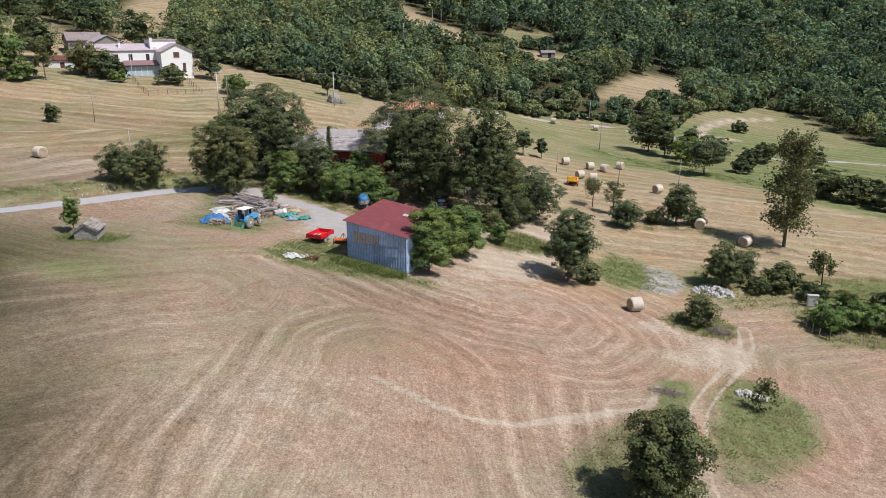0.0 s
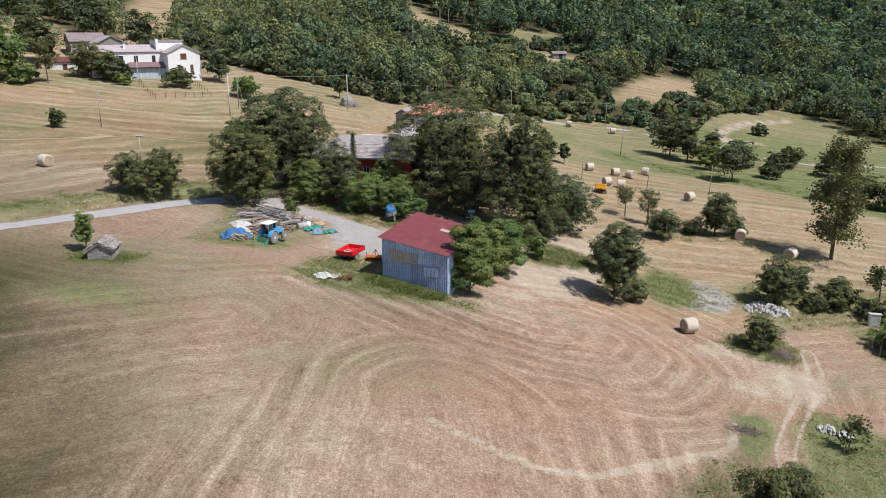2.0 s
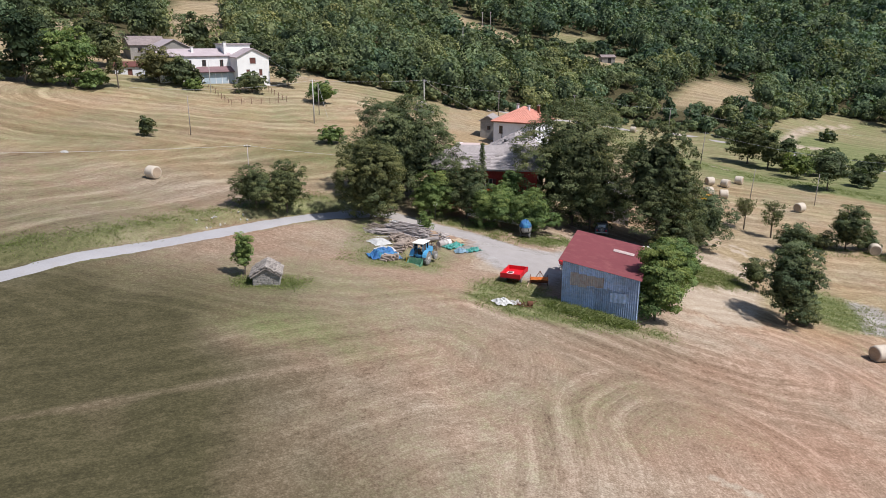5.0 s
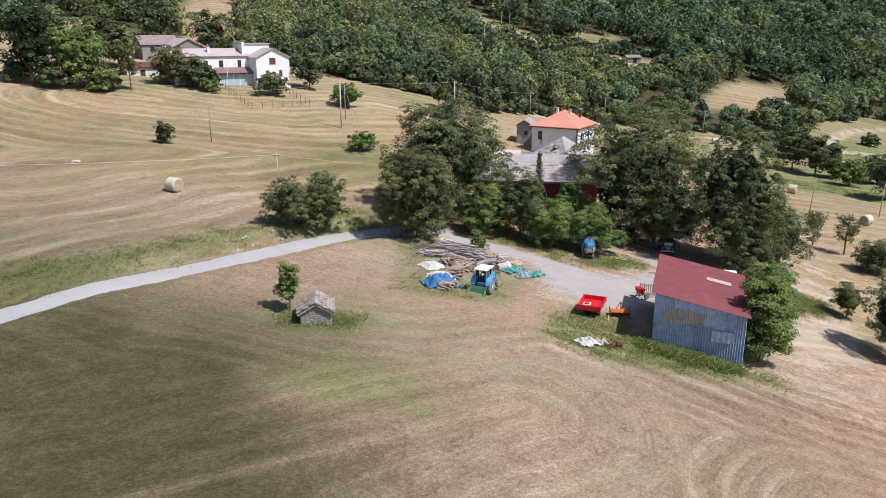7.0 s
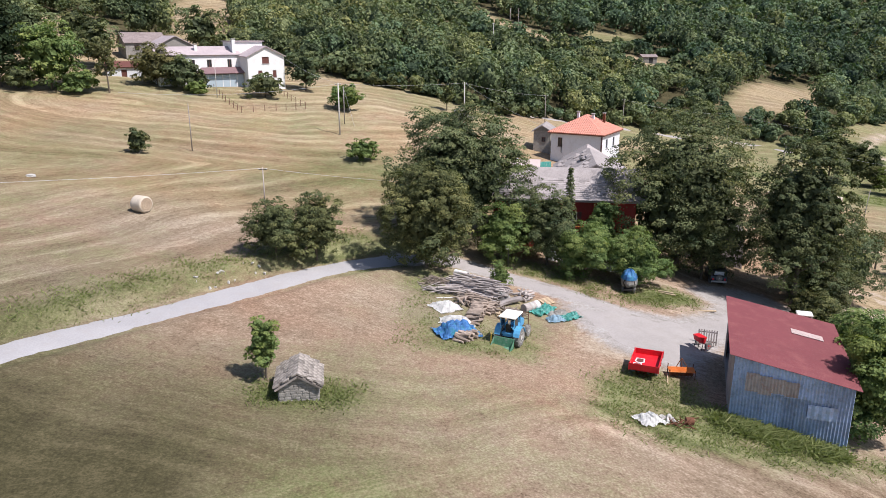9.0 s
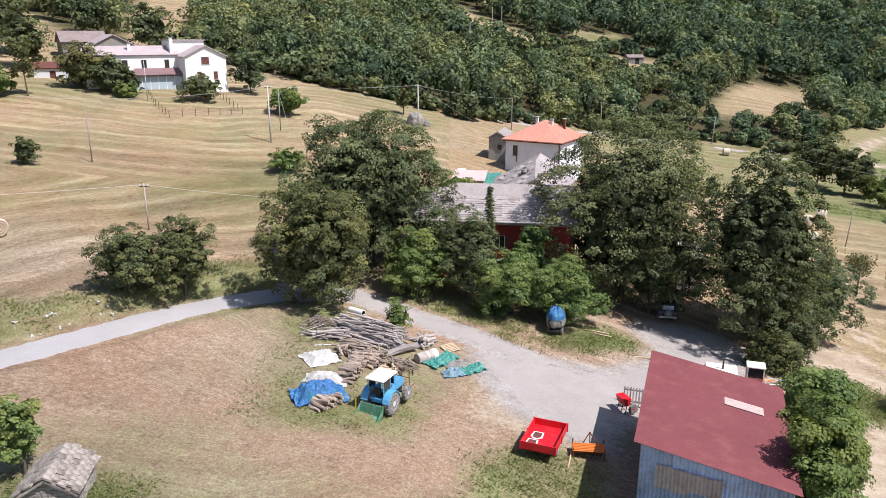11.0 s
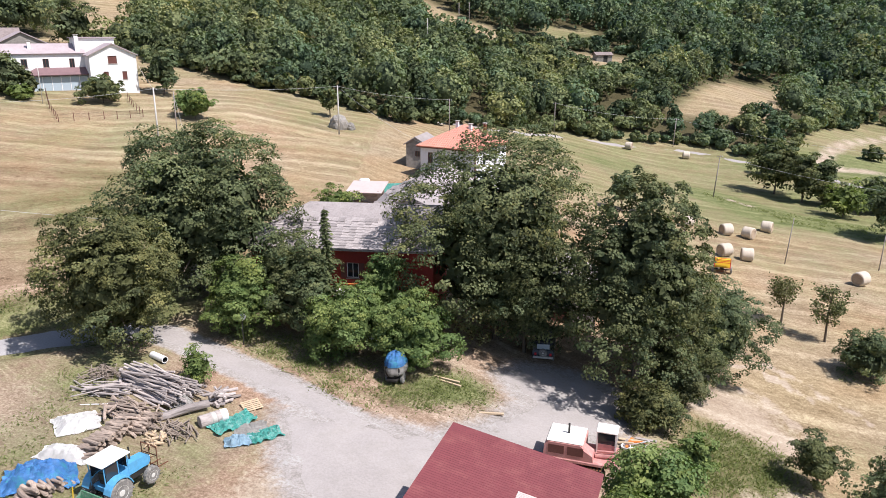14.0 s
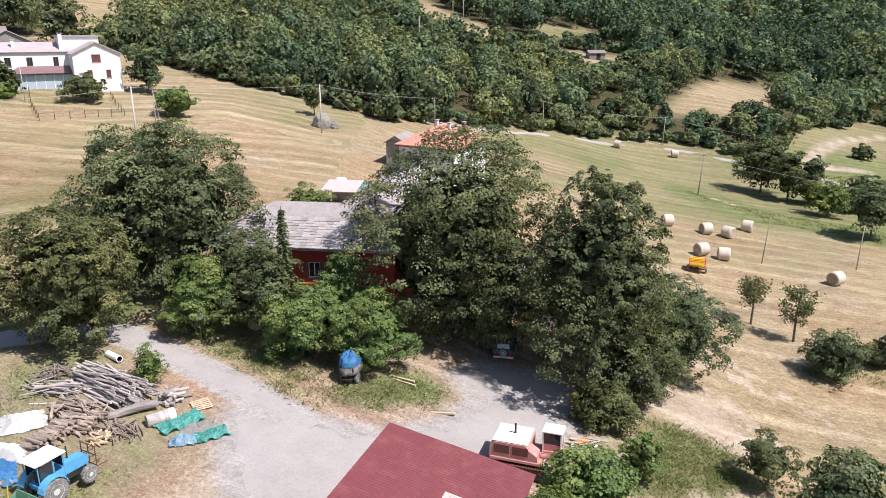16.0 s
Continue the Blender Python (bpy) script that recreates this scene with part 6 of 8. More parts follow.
def slab_roof_face(root, p0, p1, q0, q1, mat, course=0.42, wide=0.62, seed=1, most=320, name="roof_slab"):
    """Courses of separate stone slabs from the eave p0-p1 up to q0-q1."""
    p0, p1, q0, q1 = (Vector(v) for v in (p0, p1, q0, q1))
    rnd = random.Random(seed)
    me = []
    for k in range(3):
        bm = box(bmesh.new(), 0, wide, 0, course * 1.35, 0, 0.085)
        for v in bm.verts:
            v.co += Vector((rnd.uniform(-0.03, 0.03), rnd.uniform(-0.03, 0.03), rnd.uniform(-0.008, 0.008)))
        m = bpy.data.meshes.new(name)
        bm.to_mesh(m)
        bm.free()
        m.materials.append(mat)
        me.append(m)
    rows = max(1, int((q0 - p0).length / course))
    made = 0
    for r in range(rows):
        a, b = p0.lerp(q0, r / rows), p1.lerp(q1, r / rows)
        run = b - a
        n = max(1, int(run.length / wide))
        nrm = (p1 - p0).cross(q0 - p0).normalized()
        nrm = nrm if nrm.z > 0 else -nrm
        x = run.normalized()
        y = nrm.cross(x)
        if y.dot(q0 - p0) < 0:
            y = -y
        turn = Matrix((x, y, nrm)).transposed().to_4x4()
        for c in range(n):
            if made >= most:
                return
            at = a + x * (c * run.length / n + (0.2 * (r % 2))) + nrm * (0.09 + 0.02 * rnd.random())
            ob = new(name, me[rnd.randrange(3)])
            ob.parent = root
            ob.matrix_local = Matrix.Translation(at) @ turn @ pose(0, 0, 0, rnd.uniform(-9.0, -4.0), rnd.uniform(-3, 3), rnd.uniform(-3, 3))
            made += 1


def build_farmhouse():
    """The old farmhouse: oxblood walls under a stone slab roof."""
    yaw = -7.0
    root = thing("farmhouse", 6.4, 92.4, 0.2, yaw, "old farmhouse with oxblood walls and a lichened stone-slab roof", "house")
    W, D, eave, ridge = 13.0, 8.4, 6.5, 9.0
    holes = [(5.8, 6.8, 3.6, 4.9), (8.6, 9.5, 2.75, 4.8), (3.2, 4.1, 3.6, 4.9), (4.6, 5.6, 0.2, 2.2)]
    part("wall", wall_with_openings(bmesh.new(), -2.3, W, -1.2, eave, 0, 0.4, holes), RED_WALL, root)
    for h in (holes[0], holes[2]):
        window(root, h[0], 0, h[2], h[1] - h[0], h[3] - h[2], None, PLASTIC_WHITE, True)
    for h in (holes[1], holes[3]):
        d = part("door", box(bmesh.new(), h[0] + 0.02, h[1] - 0.02, 0.16, 0.22, h[2], h[3]), SHUTTER, root)
        part("door_handle", rod(bmesh.new(), (h[1] - 0.12, 0.10, h[2] + 1.0), (h[1] - 0.12, 0.16, h[2] + 1.0), 0.025), IRON, d)
    part("wall", box(bmesh.new(), -2.3, -1.9, 0.4, D, -1.2, eave), RED_WALL, root)
    part("wall", box(bmesh.new(), W - 0.4, W, 0.4, D, -1.6, eave), RED_WALL, root)
    part("wall", box(bmesh.new(), -1.9, W - 0.4, D - 0.4, D, -1.2, eave), STONE, root)
    part("floor", box(bmesh.new(), -1.9, W - 0.4, 0.4, D - 0.4, eave - 0.3, eave - 0.05), WOOD_GREY, root)
    # roof: hipped on the west end
    over = 0.8
    A, B = (-2.3 - over, -over, eave - 0.3), (W + over, -over, eave - 0.3)
    C, E = (W + over, D + over, eave - 0.3), (-2.3 - over, D + over, eave - 0.3)
    R0, R1 = (1.6, D / 2, ridge), (W + over, D / 2, ridge)
    part("roof", slab(bmesh.new(), [A, B, R1, R0], 0.12), SLATE, root)
    part("roof", slab(bmesh.new(), [E, A, R0], 0.12), SLATE, root)
    part("roof", slab(bmesh.new(), [C, E, R0, R1], 0.12), SLATE, root)
    part("gable", box(bmesh.new(), W - 0.4, W - 0.02, 0.6, D - 0.6, eave, eave + 0.5), RED_WALL, root)
    slab_roof_face(root, A, B, R0, R1, SLATE, 0.40, 0.56, 4, 290)
    slab_roof_face(root, E, A, R0, R0, SLATE, 0.40, 0.56, 5, 130, "hip_slab")
    # balcony
    part("balcony_floor", box(bmesh.new(), 5.0, 11.5, -1.5, -0.004, 2.5, 2.66), CONCRETE, root)
    for k in range(7):
        x = 5.05 + k * 1.06
        part("baluster", box(bmesh.new(), x, x + 0.06, -1.5, -1.44, 2.66, 3.55), WOOD_GREY, root)
    part("handrail", box(bmesh.new(), 5.0, 11.5, -1.53, -1.41, 3.55, 3.62), PAINT_ORANGE, root, "orange-brown timber rail")
    part("balcony_screen", box(bmesh.new(), 7.5, 8.2, -1.58, -1.55, 2.7, 3.6), PLASTIC_WHITE, root, "white sheet over the railing")
    for x in (5.2, 8.2, 11.2):
        part("balcony_post", box(bmesh.new(), x, x + 0.16, -1.4, -1.24, -1.0, 2.5), WOOD_GREY, root)
    part("garden_wall", box(bmesh.new(), 3.5, 11.8, -3.2, -2.9, -1.6, 1.2), STUCCO, root, "cream rendered terrace wall")
    # ruined rear range
    root = thing("rear_range", 12.4, 101.6, 1.0, -7, "low stone range with a broken slab roof", "shed")
    gable_block(root, 0, 9.0, 0, 13, -2, 5.4, 7.6, STONE, SLATE, (), "y")
    rnd = random.Random(21)
    for k in range(34):
        s, q = rnd.uniform(0.05, 0.95), rnd.uniform(0.3, 12)
        bm = box(bmesh.new(), -0.3, 0.3, -0.25, 0.25, 0, 0.07)
        ob = part("loose_slab", bm, SLATE, root)
        ob.matrix_local = pose(s * 4.4, q, 5.62 + 2.18 * s, rnd.uniform(-12, 12), -26 + rnd.uniform(-9, 9), rnd.uniform(0, 90))
    # the roof is whole here; a dark block paints the gap's inner shade
    part("roof_hole", box(bmesh.new(), 2.9, 4.1, 5.6, 7.2, 7.15, 7.34), IRON, root, "solid dark patch for the shaded gap where slabs have fallen")
    root = thing("white_gabled_shed", 18.6, 117.0, 1.6, -12, "pale gabled outbuilding behind the farmhouse", "shed")
    gable_block(root, -3.4, 3.4, 0, 8, -2.5, 4.0, 6.0, STUCCO_GREY, SLATE, ())
    root = thing("open_shelter", 10.6, 121.5, 2.5, -8, "open lean-to shelter with a pale sheet roof", "shelter")
    part("roof", slab(bmesh.new(), [(-2.2, -1.9, 2.5), (2.2, -1.9, 2.5), (2.2, 2.1, 3.15), (-2.2, 2.1, 3.15)], 0.08), CLEAR_SHEET, root)
    for x in (-1.7, 1.7):
        for y in (-1.4, 1.6):
            part("post", box(bmesh.new(), x - 0.06, x + 0.06, y - 0.06, y + 0.06, -1.2, 2.6 + (y + 1.6) * 0.14), WOOD_GREY, root)
    part("back_wall", box(bmesh.new(), -1.7, 1.7, 1.66, 1.72, -1.0, 2.9), WOOD_GREY, root)
    root = thing("water_tank", 9.6, 127.6, ground_z(9.6, 127.6), 0, "white plastic water tank", "tank")
    bm = lathe(bmesh.new(), [(0, 0.62), (0.1, 0.7), (1.35, 0.7), (1.5, 0.6), (1.56, 0.25)], 18, "z")
    part("tank", bm, PLASTIC_WHITE, root, smooth=True)
    part("tank_stand", box(bmesh.new(), -0.8, 0.8, -0.8, 0.8, -0.6, 0.0), STONE, root)
    root = thing("green_screen", 13.0, 126.5, ground_z(13.0, 126.5), 10, "green mesh screen on posts", "fence")
    part("mesh_panel", box(bmesh.new(), -2.2, 2.2, -0.02, 0.02, 0.3, 1.9), TARP_GREEN, root)
    for x in (-2.2, 0, 2.2):
        part("post", rod(bmesh.new(), (x, 0.06, -0.3), (x, 0.06, 2.0), 0.035), IRON, root)
    # side shed east of the big oak
    root = thing("yard_shed", 31.0, 97.5, -2.6, -10, "grey-roofed shed under the trees, its walls coloured darker for their shade", "shed")
    # the shade on the walls is put into their colour by the grey timber
    gable_block(root, -3.0, 3.0, 0, 6, -1.0, 3.6, 5.0, WOOD_GREY, SLATE_DARK, [(-1.0, 0.6, -1.0, 1.4)])
    part("door", box(bmesh.new(), -1.0, 0.6, 0.12, 0.18, -1.0, 1.4), SHUTTER, root)


build_white_house()
build_old_stone_house()
build_far_shed()
build_red_house()
build_farmhouse()


# ---- stone hut ----
def build_hut():
    x, y = -9.9, 53.9
    root = thing("stone_hut", x, y, ground_z(x, y) - 0.1, 8, "small rubble-stone hut with a stone-slab gable roof", "hut")
    W, D, eave, ridge = 2.3, 2.5, 1.0, 1.7
    rnd = random.Random(11)
    part("wall", box(bmesh.new(), -W / 2, W / 2, -D / 2, -D / 2 + 0.3, -0.6, eave), STONE, root)
    part("wall", box(bmesh.new(), -W / 2, W / 2, D / 2 - 0.3, D / 2, -0.6, eave), STONE, root)
    for sx in (-1, 1):
        part("wall", box(bmesh.new(), sx * W / 2 - 0.15 - sx * 0.15, sx * W / 2 + 0.15 - sx * 0.15, -D / 2 + 0.3, D / 2 - 0.3, -0.6, eave), STONE, root)
    for yy in (-D / 2, D / 2 - 0.3):
        part("gable", prism(bmesh.new(), [(-W / 2, eave), (W / 2, eave), (0, ridge)], yy, yy + 0.3), STONE, root)
    shapes = []
    for k in range(4):
        bm = box(bmesh.new(), -0.5, 0.5, -0.5, 0.5, -0.5, 0.5, bevel=0.16)
        for v in bm.verts:
            v.co += Vector([rnd.uniform(-0.07, 0.07) for _ in range(3)])
        me = bpy.data.meshes.new("stone")
        bm.to_mesh(me)
        bm.free()
        me.materials.append(STONE)
        shapes.append(me)
    for face in range(4):
        z = -0.1
        while z < ridge - 0.15:
            hh = rnd.uniform(0.13, 0.2)
            run = W if face < 2 else D
            s = -run / 2
            while s < run / 2 - 0.05:
                ww = min(rnd.uniform(0.2, 0.42), run / 2 - s)
                mid = s + ww / 2
                limit = eave if face > 1 else eave + (ridge - eave) * (1 - abs(mid) / (W / 2)) - 0.05
                if z + hh < limit + 0.04 and (face != 1):
                    ob = new("stone", rnd.choice(shapes))
                    ob.parent = root
                    at = ((mid, -D / 2, z + hh / 2), (mid, D / 2, z + hh / 2), (-W / 2, mid, z + hh / 2), (W / 2, mid, z + hh / 2))[face]
                    size = (ww * 0.94, 0.10, hh * 0.92) if face < 2 else (0.10, ww * 0.94, hh * 0.92)
                    ob.matrix_local = Matrix.LocRotScale(at, Euler((0, rnd.uniform(-0.06, 0.06), 0)), size)
                s += ww
            z += hh
    over = 0.22
    for sx in (-1, 1):
        e = (W / 2 + over) * sx
        ze = ridge - (ridge - eave) * (W / 2 + over) / (W / 2)
        p = [(0, -D / 2 - over, ridge + 0.1), (e, -D / 2 - over, ze + 0.1), (e, D / 2 + over, ze + 0.1), (0, D / 2 + over, ridge + 0.1)]
        part("roof", slab(bmesh.new(), p, 0.1), HUT_SLAB, root)
        slab_roof_face(root, p[1], p[2], p[0], p[3], HUT_SLAB, 0.30, 0.40, 30 + sx, 90)


build_hut()


# ---- bales ----
def bale_mesh(seed):
    rnd = random.Random(seed)
    R, L, n = 0.86, 1.5, 26
    bm = bmesh.new()
    prof = [(-L / 2, R - 0.16), (-L / 2 + 0.03, R - 0.06), (-L / 2 + 0.12, R)] + [(-L / 2 + 0.12 + (L - 0.24) * k / 8, R + 0.012 * (-1) ** k) for k in range(1, 8)] + [(L / 2 - 0.12, R), (L / 2 - 0.03, R - 0.06), (L / 2, R - 0.16)]
    lathe(bm, prof, n, "x", False)
    for v in bm.verts:
        v.co += Vector([rnd.uniform(-0.015, 0.015) for _ in range(3)])
        v.co.z = max(v.co.z, -R * 0.955)
    ends = bmesh.new()
    for sx in (-1, 1):
        rings = [(R - 0.15, 0.0)] + [(R * (0.8 - 0.13 * k), 0.02 * (-1) ** k) for k in range(6)]
        prev = None
        for r, dx in rings:
            ring = [ends.verts.new((sx * (L / 2 + dx - 0.01), math.cos(k * math.tau / n) * r, max(math.sin(k * math.tau / n) * r, -R * 0.95))) for k in range(n)]
            if prev:
                for k in range(n):
                    ends.faces.new((prev[k], prev[(k + 1) % n], ring[(k + 1) % n], ring[k]))
            prev = ring
        ends.faces.new(prev)
    bmesh.ops.recalc_face_normals(ends, faces=ends.faces)
    return bm, ends


def end_part(ends, sign):
    half = ends.copy()
    bmesh.ops.delete(half, geom=[v for v in half.verts if v.co.x * sign < 0], context="VERTS")
    return half


def first_bale():
    root = thing("hay_bale", 0, 0, 0, 0, "round netted hay bale lying on the mown field", "hay bale", "round hay bales")
    bm, ends = bale_mesh(2)
    part("side", bm, HAY_NET, root, smooth=True)
    for sign in (-1, 1):
        part("end", end_part(ends, sign), HAY, root, "coiled straw end")
    return root


BALES = [(-32.6, 88.0, 152, 1.0), (51.6, 60.6, 15, 1.0), (70.6, 119.4, 28, 1.05), (60.8, 138.0, 12, 1.0), (63.8, 137.3, 130, 1.0), (68.2, 141.5, 145, 1.0), (56.5, 126.6, 20, 1.05), (59.1, 125.7, 165, 1.05),
         (55.6, 139.6, 10, 1.0), (62.7, 207.8, 150, 1.0), (75.2, 204.2, 170, 1.0), (76.1, 89.0, 40, 1.05), (71.4, 96.6, 70, 1.0)]
bale = first_bale()
for k, (x, y, yaw, s) in enumerate(BALES):
    m = pose(x, y, ground_z(x, y) + 0.80 * s, 0, 0, yaw)
    if k:
        copy_thing(bale, m)
    else:
        bale.matrix_world = m


# ---- poles and wires ----
def power_pole(x, y, h, label, mat=None, r=0.14, arm=True, lean=0.0, name="power_pole"):
    z = ground_z(x, y)
    root = thing(name, x, y, z, 0, label, "pole")
    part("pole", rod(bmesh.new(), (0, 0, -0.4), (lean, 0, h), r, r * 0.6, 10), mat or POLE_GREY, root, smooth=True)
    if arm:
        bm = box(bmesh.new(), lean - 0.45, lean + 0.45, -0.04, 0.04, h - 0.35, h - 0.27)
        part("crossarm", bm, IRON, root)
        for dx in (-0.4, 0.4):
            part("insulator", lathe(bmesh.new(), [(h - 0.27, 0.03), (h - 0.22, 0.06), (h - 0.12, 0.04)], 8, "z"), PLASTIC_WHITE, root).location = (lean + dx, 0, 0)
    return Vector((x + lean, y, z + h - 0.15))


def cable(a, b, sag, label="thin overhead power cable", r=0.014):
    bm = bmesh.new()
    n = 14
    pts = [a.lerp(b, k / n) - Vector((0, 0, sag * 4 * (k / n) * (1 - k / n))) for k in range(n + 1)]
    side = (b - a).cross(Vector((0, 0, 1))).normalized()
    up = side.cross(b - a).normalized()
    rings = [[bm.verts.new(p + (side * math.cos(q) + up * math.sin(q)) * r) for q in (0, 1.26, 2.51, 3.77, 5.03)] for p in pts]
    for p, q in zip(rings, rings[1:]):
        for k in range(5):
            bm.faces.new((p[k], p[(k + 1) % 5], q[(k + 1) % 5], q[k]))
    tagged(part("power_cable", bm, WIRE), label, "cable")


top_a = power_pole(2.4, 155.5, 7.9, "grey concrete power pole at the wood's edge")
top_b = power_pole(-18.0, 131.5, 8.1, "pale concrete power pole in the upper hay field")
top_c = power_pole(-18.2, 139.0, 6.2, "slim brown timber pole beside the power pole", WOOD_GREY, 0.09, False)
power_pole(-35.6, 113.5, 6.4, "slim pale timber pole in the upper hay field", WOOD_GREY, 0.08, False)
top_e = power_pole(-21.2, 93.6, 4.6, "slim grey timber pole behind the lane's bushes", WOOD_GREY, 0.08)
top_f = power_pole(-58.0, 62.0, 5.6, "slim grey timber pole above the lane", WOOD_GREY, 0.08)
top_g = power_pole(20.5, 176.0, 6.5, "timber pole below the wood", WOOD_GREY, 0.1)
top_h = power_pole(68.2, 165.0, 7.6, "tall timber pole in the bale field", WOOD_GREY, 0.11, True, 0.5)
power_pole(64.3, 126.2, 6.2, "slim timber pole in the bale field", WOOD_GREY, 0.08, False, 0.45)
power_pole(76.8, 126.4, 6.0, "slim timber pole in the bale field", WOOD_GREY, 0.08, False, 0.2)
power_pole(52.2, 130.5, 5.0, "slim timber pole in the bale field", WOOD_GREY, 0.08, False, 0.2)
top_l = power_pole(74.6, 213.0, 7.0, "timber pole beside the far road", WOOD_GREY, 0.11, True, 0.3)
top_m = power_pole(44.9, 207.2, 7.2, "timber pole beside the far road", WOOD_GREY, 0.11)
power_pole(-42.6, 149.6, 6.6, "pale lamp pole before the white house", POLE_GREY, 0.07, False, name="lamp_pole")
power_pole(14.0, 258.3, 9.5, "pale pole standing in the woods below the hill field", POLE_GREY, 0.12)
power_pole(23.7, 312.2, 8.0, "slim pole on the hill field", WOOD_GREY, 0.12)
power_pole(27.5, 318.0, 8.0, "slim pole on the hill field", WOOD_GREY, 0.12)
cable(top_b, top_a, 0.35)
cable(top_a, top_g, 0.5)
cable(top_a, Vector((17.0, 137.0, 8.2)), 0.6)
cable(top_b, Vector((-47.6, 120.0, ground_z(-47.6, 120) + 5.6)), 0.9)
cable(top_b, Vector((-33.4, 163.6, 19.4)), 0.5)
cable(top_c, Vector((-16.2, 136.5, ground_z(-16.2, 136.5) + 0.3)), 0.0, "stay wire from the timber pole to the ground")
cable(top_m, top_l, 0.9)
cable(top_l, Vector((118, 186, ground_z(118, 186) + 7)), 1.2)
cable(top_h, Vector((104, 150, ground_z(104, 150) + 6)), 1.0)
cable(top_f, top_e, 0.4)
cable(top_e, Vector((8.0, 97.0, 6.9)), 0.5)


def post_fence(name, line, gap, h, label, mat=None, wires=2):
    root = thing(name, line[0][0], line[0][1], ground_z(*line[0]), 0, label, "fence")
    o = Vector((line[0][0], line[0][1], ground_z(*line[0])))
    tops = []
    for (ax, ay), (bx, by) in zip(line, line[1:]):
        n = max(1, round(math.hypot(bx - ax, by - ay) / gap))
        for k in range(n + (1 if (bx, by) == line[-1] else 0)):
            x, y = ax + (bx - ax) * k / n, ay + (by - ay) * k / n
            p = Vector((x, y, ground_z(x, y))) - o
            part("post", rod(bmesh.new(), p - Vector((0, 0, 0.3)), p + Vector((0, 0, h)), 0.055, 0.05, 6), mat or WOOD_GREY, root)
            tops.append(p)
    for w in range(wires):
        bm = bmesh.new()
        up = Vector((0, 0, h * (0.92 - 0.4 * w)))
        for p, q in zip(tops, tops[1:]):
            rod(bm, p + up, q + up, 0.012, 0.012, 4, False)
        part("wire", bm, IRON, root)
    return root


post_fence("garden_fence", [(-44.6, 154.6), (-40.5, 147.5), (-36.0, 141.0), (-30.8, 144.2), (-26.2, 147.2), (-29.8, 152.6), (-32.8, 157.8)], 2.0, 1.15, "dark timber post fence round the white house's garden", SHUTTER)
post_fence("vegetable_fence", [(72.6, 60.5), (72.8, 57.6), (76.0, 56.4), (79.6, 55.4), (84, 54.2)], 1.3, 1.2, "grey stake fence round the vegetable garden", WOOD_GREY)


# ---- stones and heaps ----
def stone_heap(name, x, y, rx, ry, h, n, size, label, mat=None, seed=1, category="stones"):
    rnd = random.Random(seed)
    root = thing(name, x, y, ground_z(x, y), 0, label, category)
    shapes = []
    for k in range(4):
        bm = box(bmesh.new(), -0.5, 0.5, -0.5, 0.5, -0.4, 0.4, bevel=0.2)
        for v in bm.verts:
            v.co += Vector([rnd.uniform(-0.12, 0.12) for _ in range(3)])
        me = bpy.data.meshes.new("stone")
        bm.to_mesh(me)
        bm.free()
        me.materials.append(mat or CONCRETE)
        shapes.append(me)
    for k in range(n):
        a, q = rnd.uniform(0, math.tau), math.sqrt(rnd.random())
        px, py = math.cos(a) * q * rx, math.sin(a) * q * ry
        z = ground_z(x + px, y + py) - ground_z(x, y) + h * (1 - q) * rnd.uniform(0.2, 1.0)
        s = size * rnd.uniform(0.5, 1.4)
        ob = new("stone", rnd.choice(shapes))
        ob.parent = root
        ob.matrix_local = Matrix.LocRotScale((px, py, z + s * 0.1), Euler([rnd.uniform(0, 3) for _ in range(3)]), (s, s * rnd.uniform(0.6, 1), s * 0.7))
    return root


stone_heap("stone_heap", 64.4, 69.6, 2.9, 2.0, 0.7, 150, 0.42, "heap of pale field stones under a tree", seed=2)
stone_heap("stone_heap", 57.3, 39.6, 1.6, 1.1, 0.45, 45, 0.32, "small heap of grey stones among weeds", seed=3)
stone_heap("bank_stones", -21.2, 71.6, 1.0, 0.7, 0.4, 6, 0.22, "grey stones in the lane's bank", seed=5)
stone_heap("bank_stones", -19.8, 73.3, 0.9, 0.6, 0.4, 6, 0.22, "grey stones in the lane's bank", seed=6)
stone_heap("bank_stones", -18.0, 76.2, 1.2, 0.6, 0.4, 6, 0.22, "grey stones in the lane's bank", seed=7)


def boulder(x, y, sx, sy, sz, label, seed, mat=None):
    bm = bmesh.new()
    bmesh.ops.create_icosphere(bm, subdivisions=3, radius=1.0)
    for v in bm.verts:
        n = v.co.normalized()
        v.co = Vector((v.co.x * sx, v.co.y * sy, v.co.z * sz)) * (1 + 0.22 * noise.noise(n * 2.1 + Vector((seed, 0, 0))) + 0.08 * noise.noise(n * 6))
    ob = part("boulder", bm, mat or CONCRETE)
    ob.location = (x, y, ground_z(x, y) + sz * 0.35)
    return tagged(ob, label, "boulder")


boulder(1.6, 160.2, 1.6, 1.4, 1.7, "large pale grey boulder beside the power pole", 3, STONE)
boulder(3.6, 160.6, 0.8, 0.7, 0.9, "small pale boulder beside the large one", 5, STONE)
boulder(-47.6, 95.0, 0.6, 0.35, 0.22, "low flat pale rock in the hay field", 6)


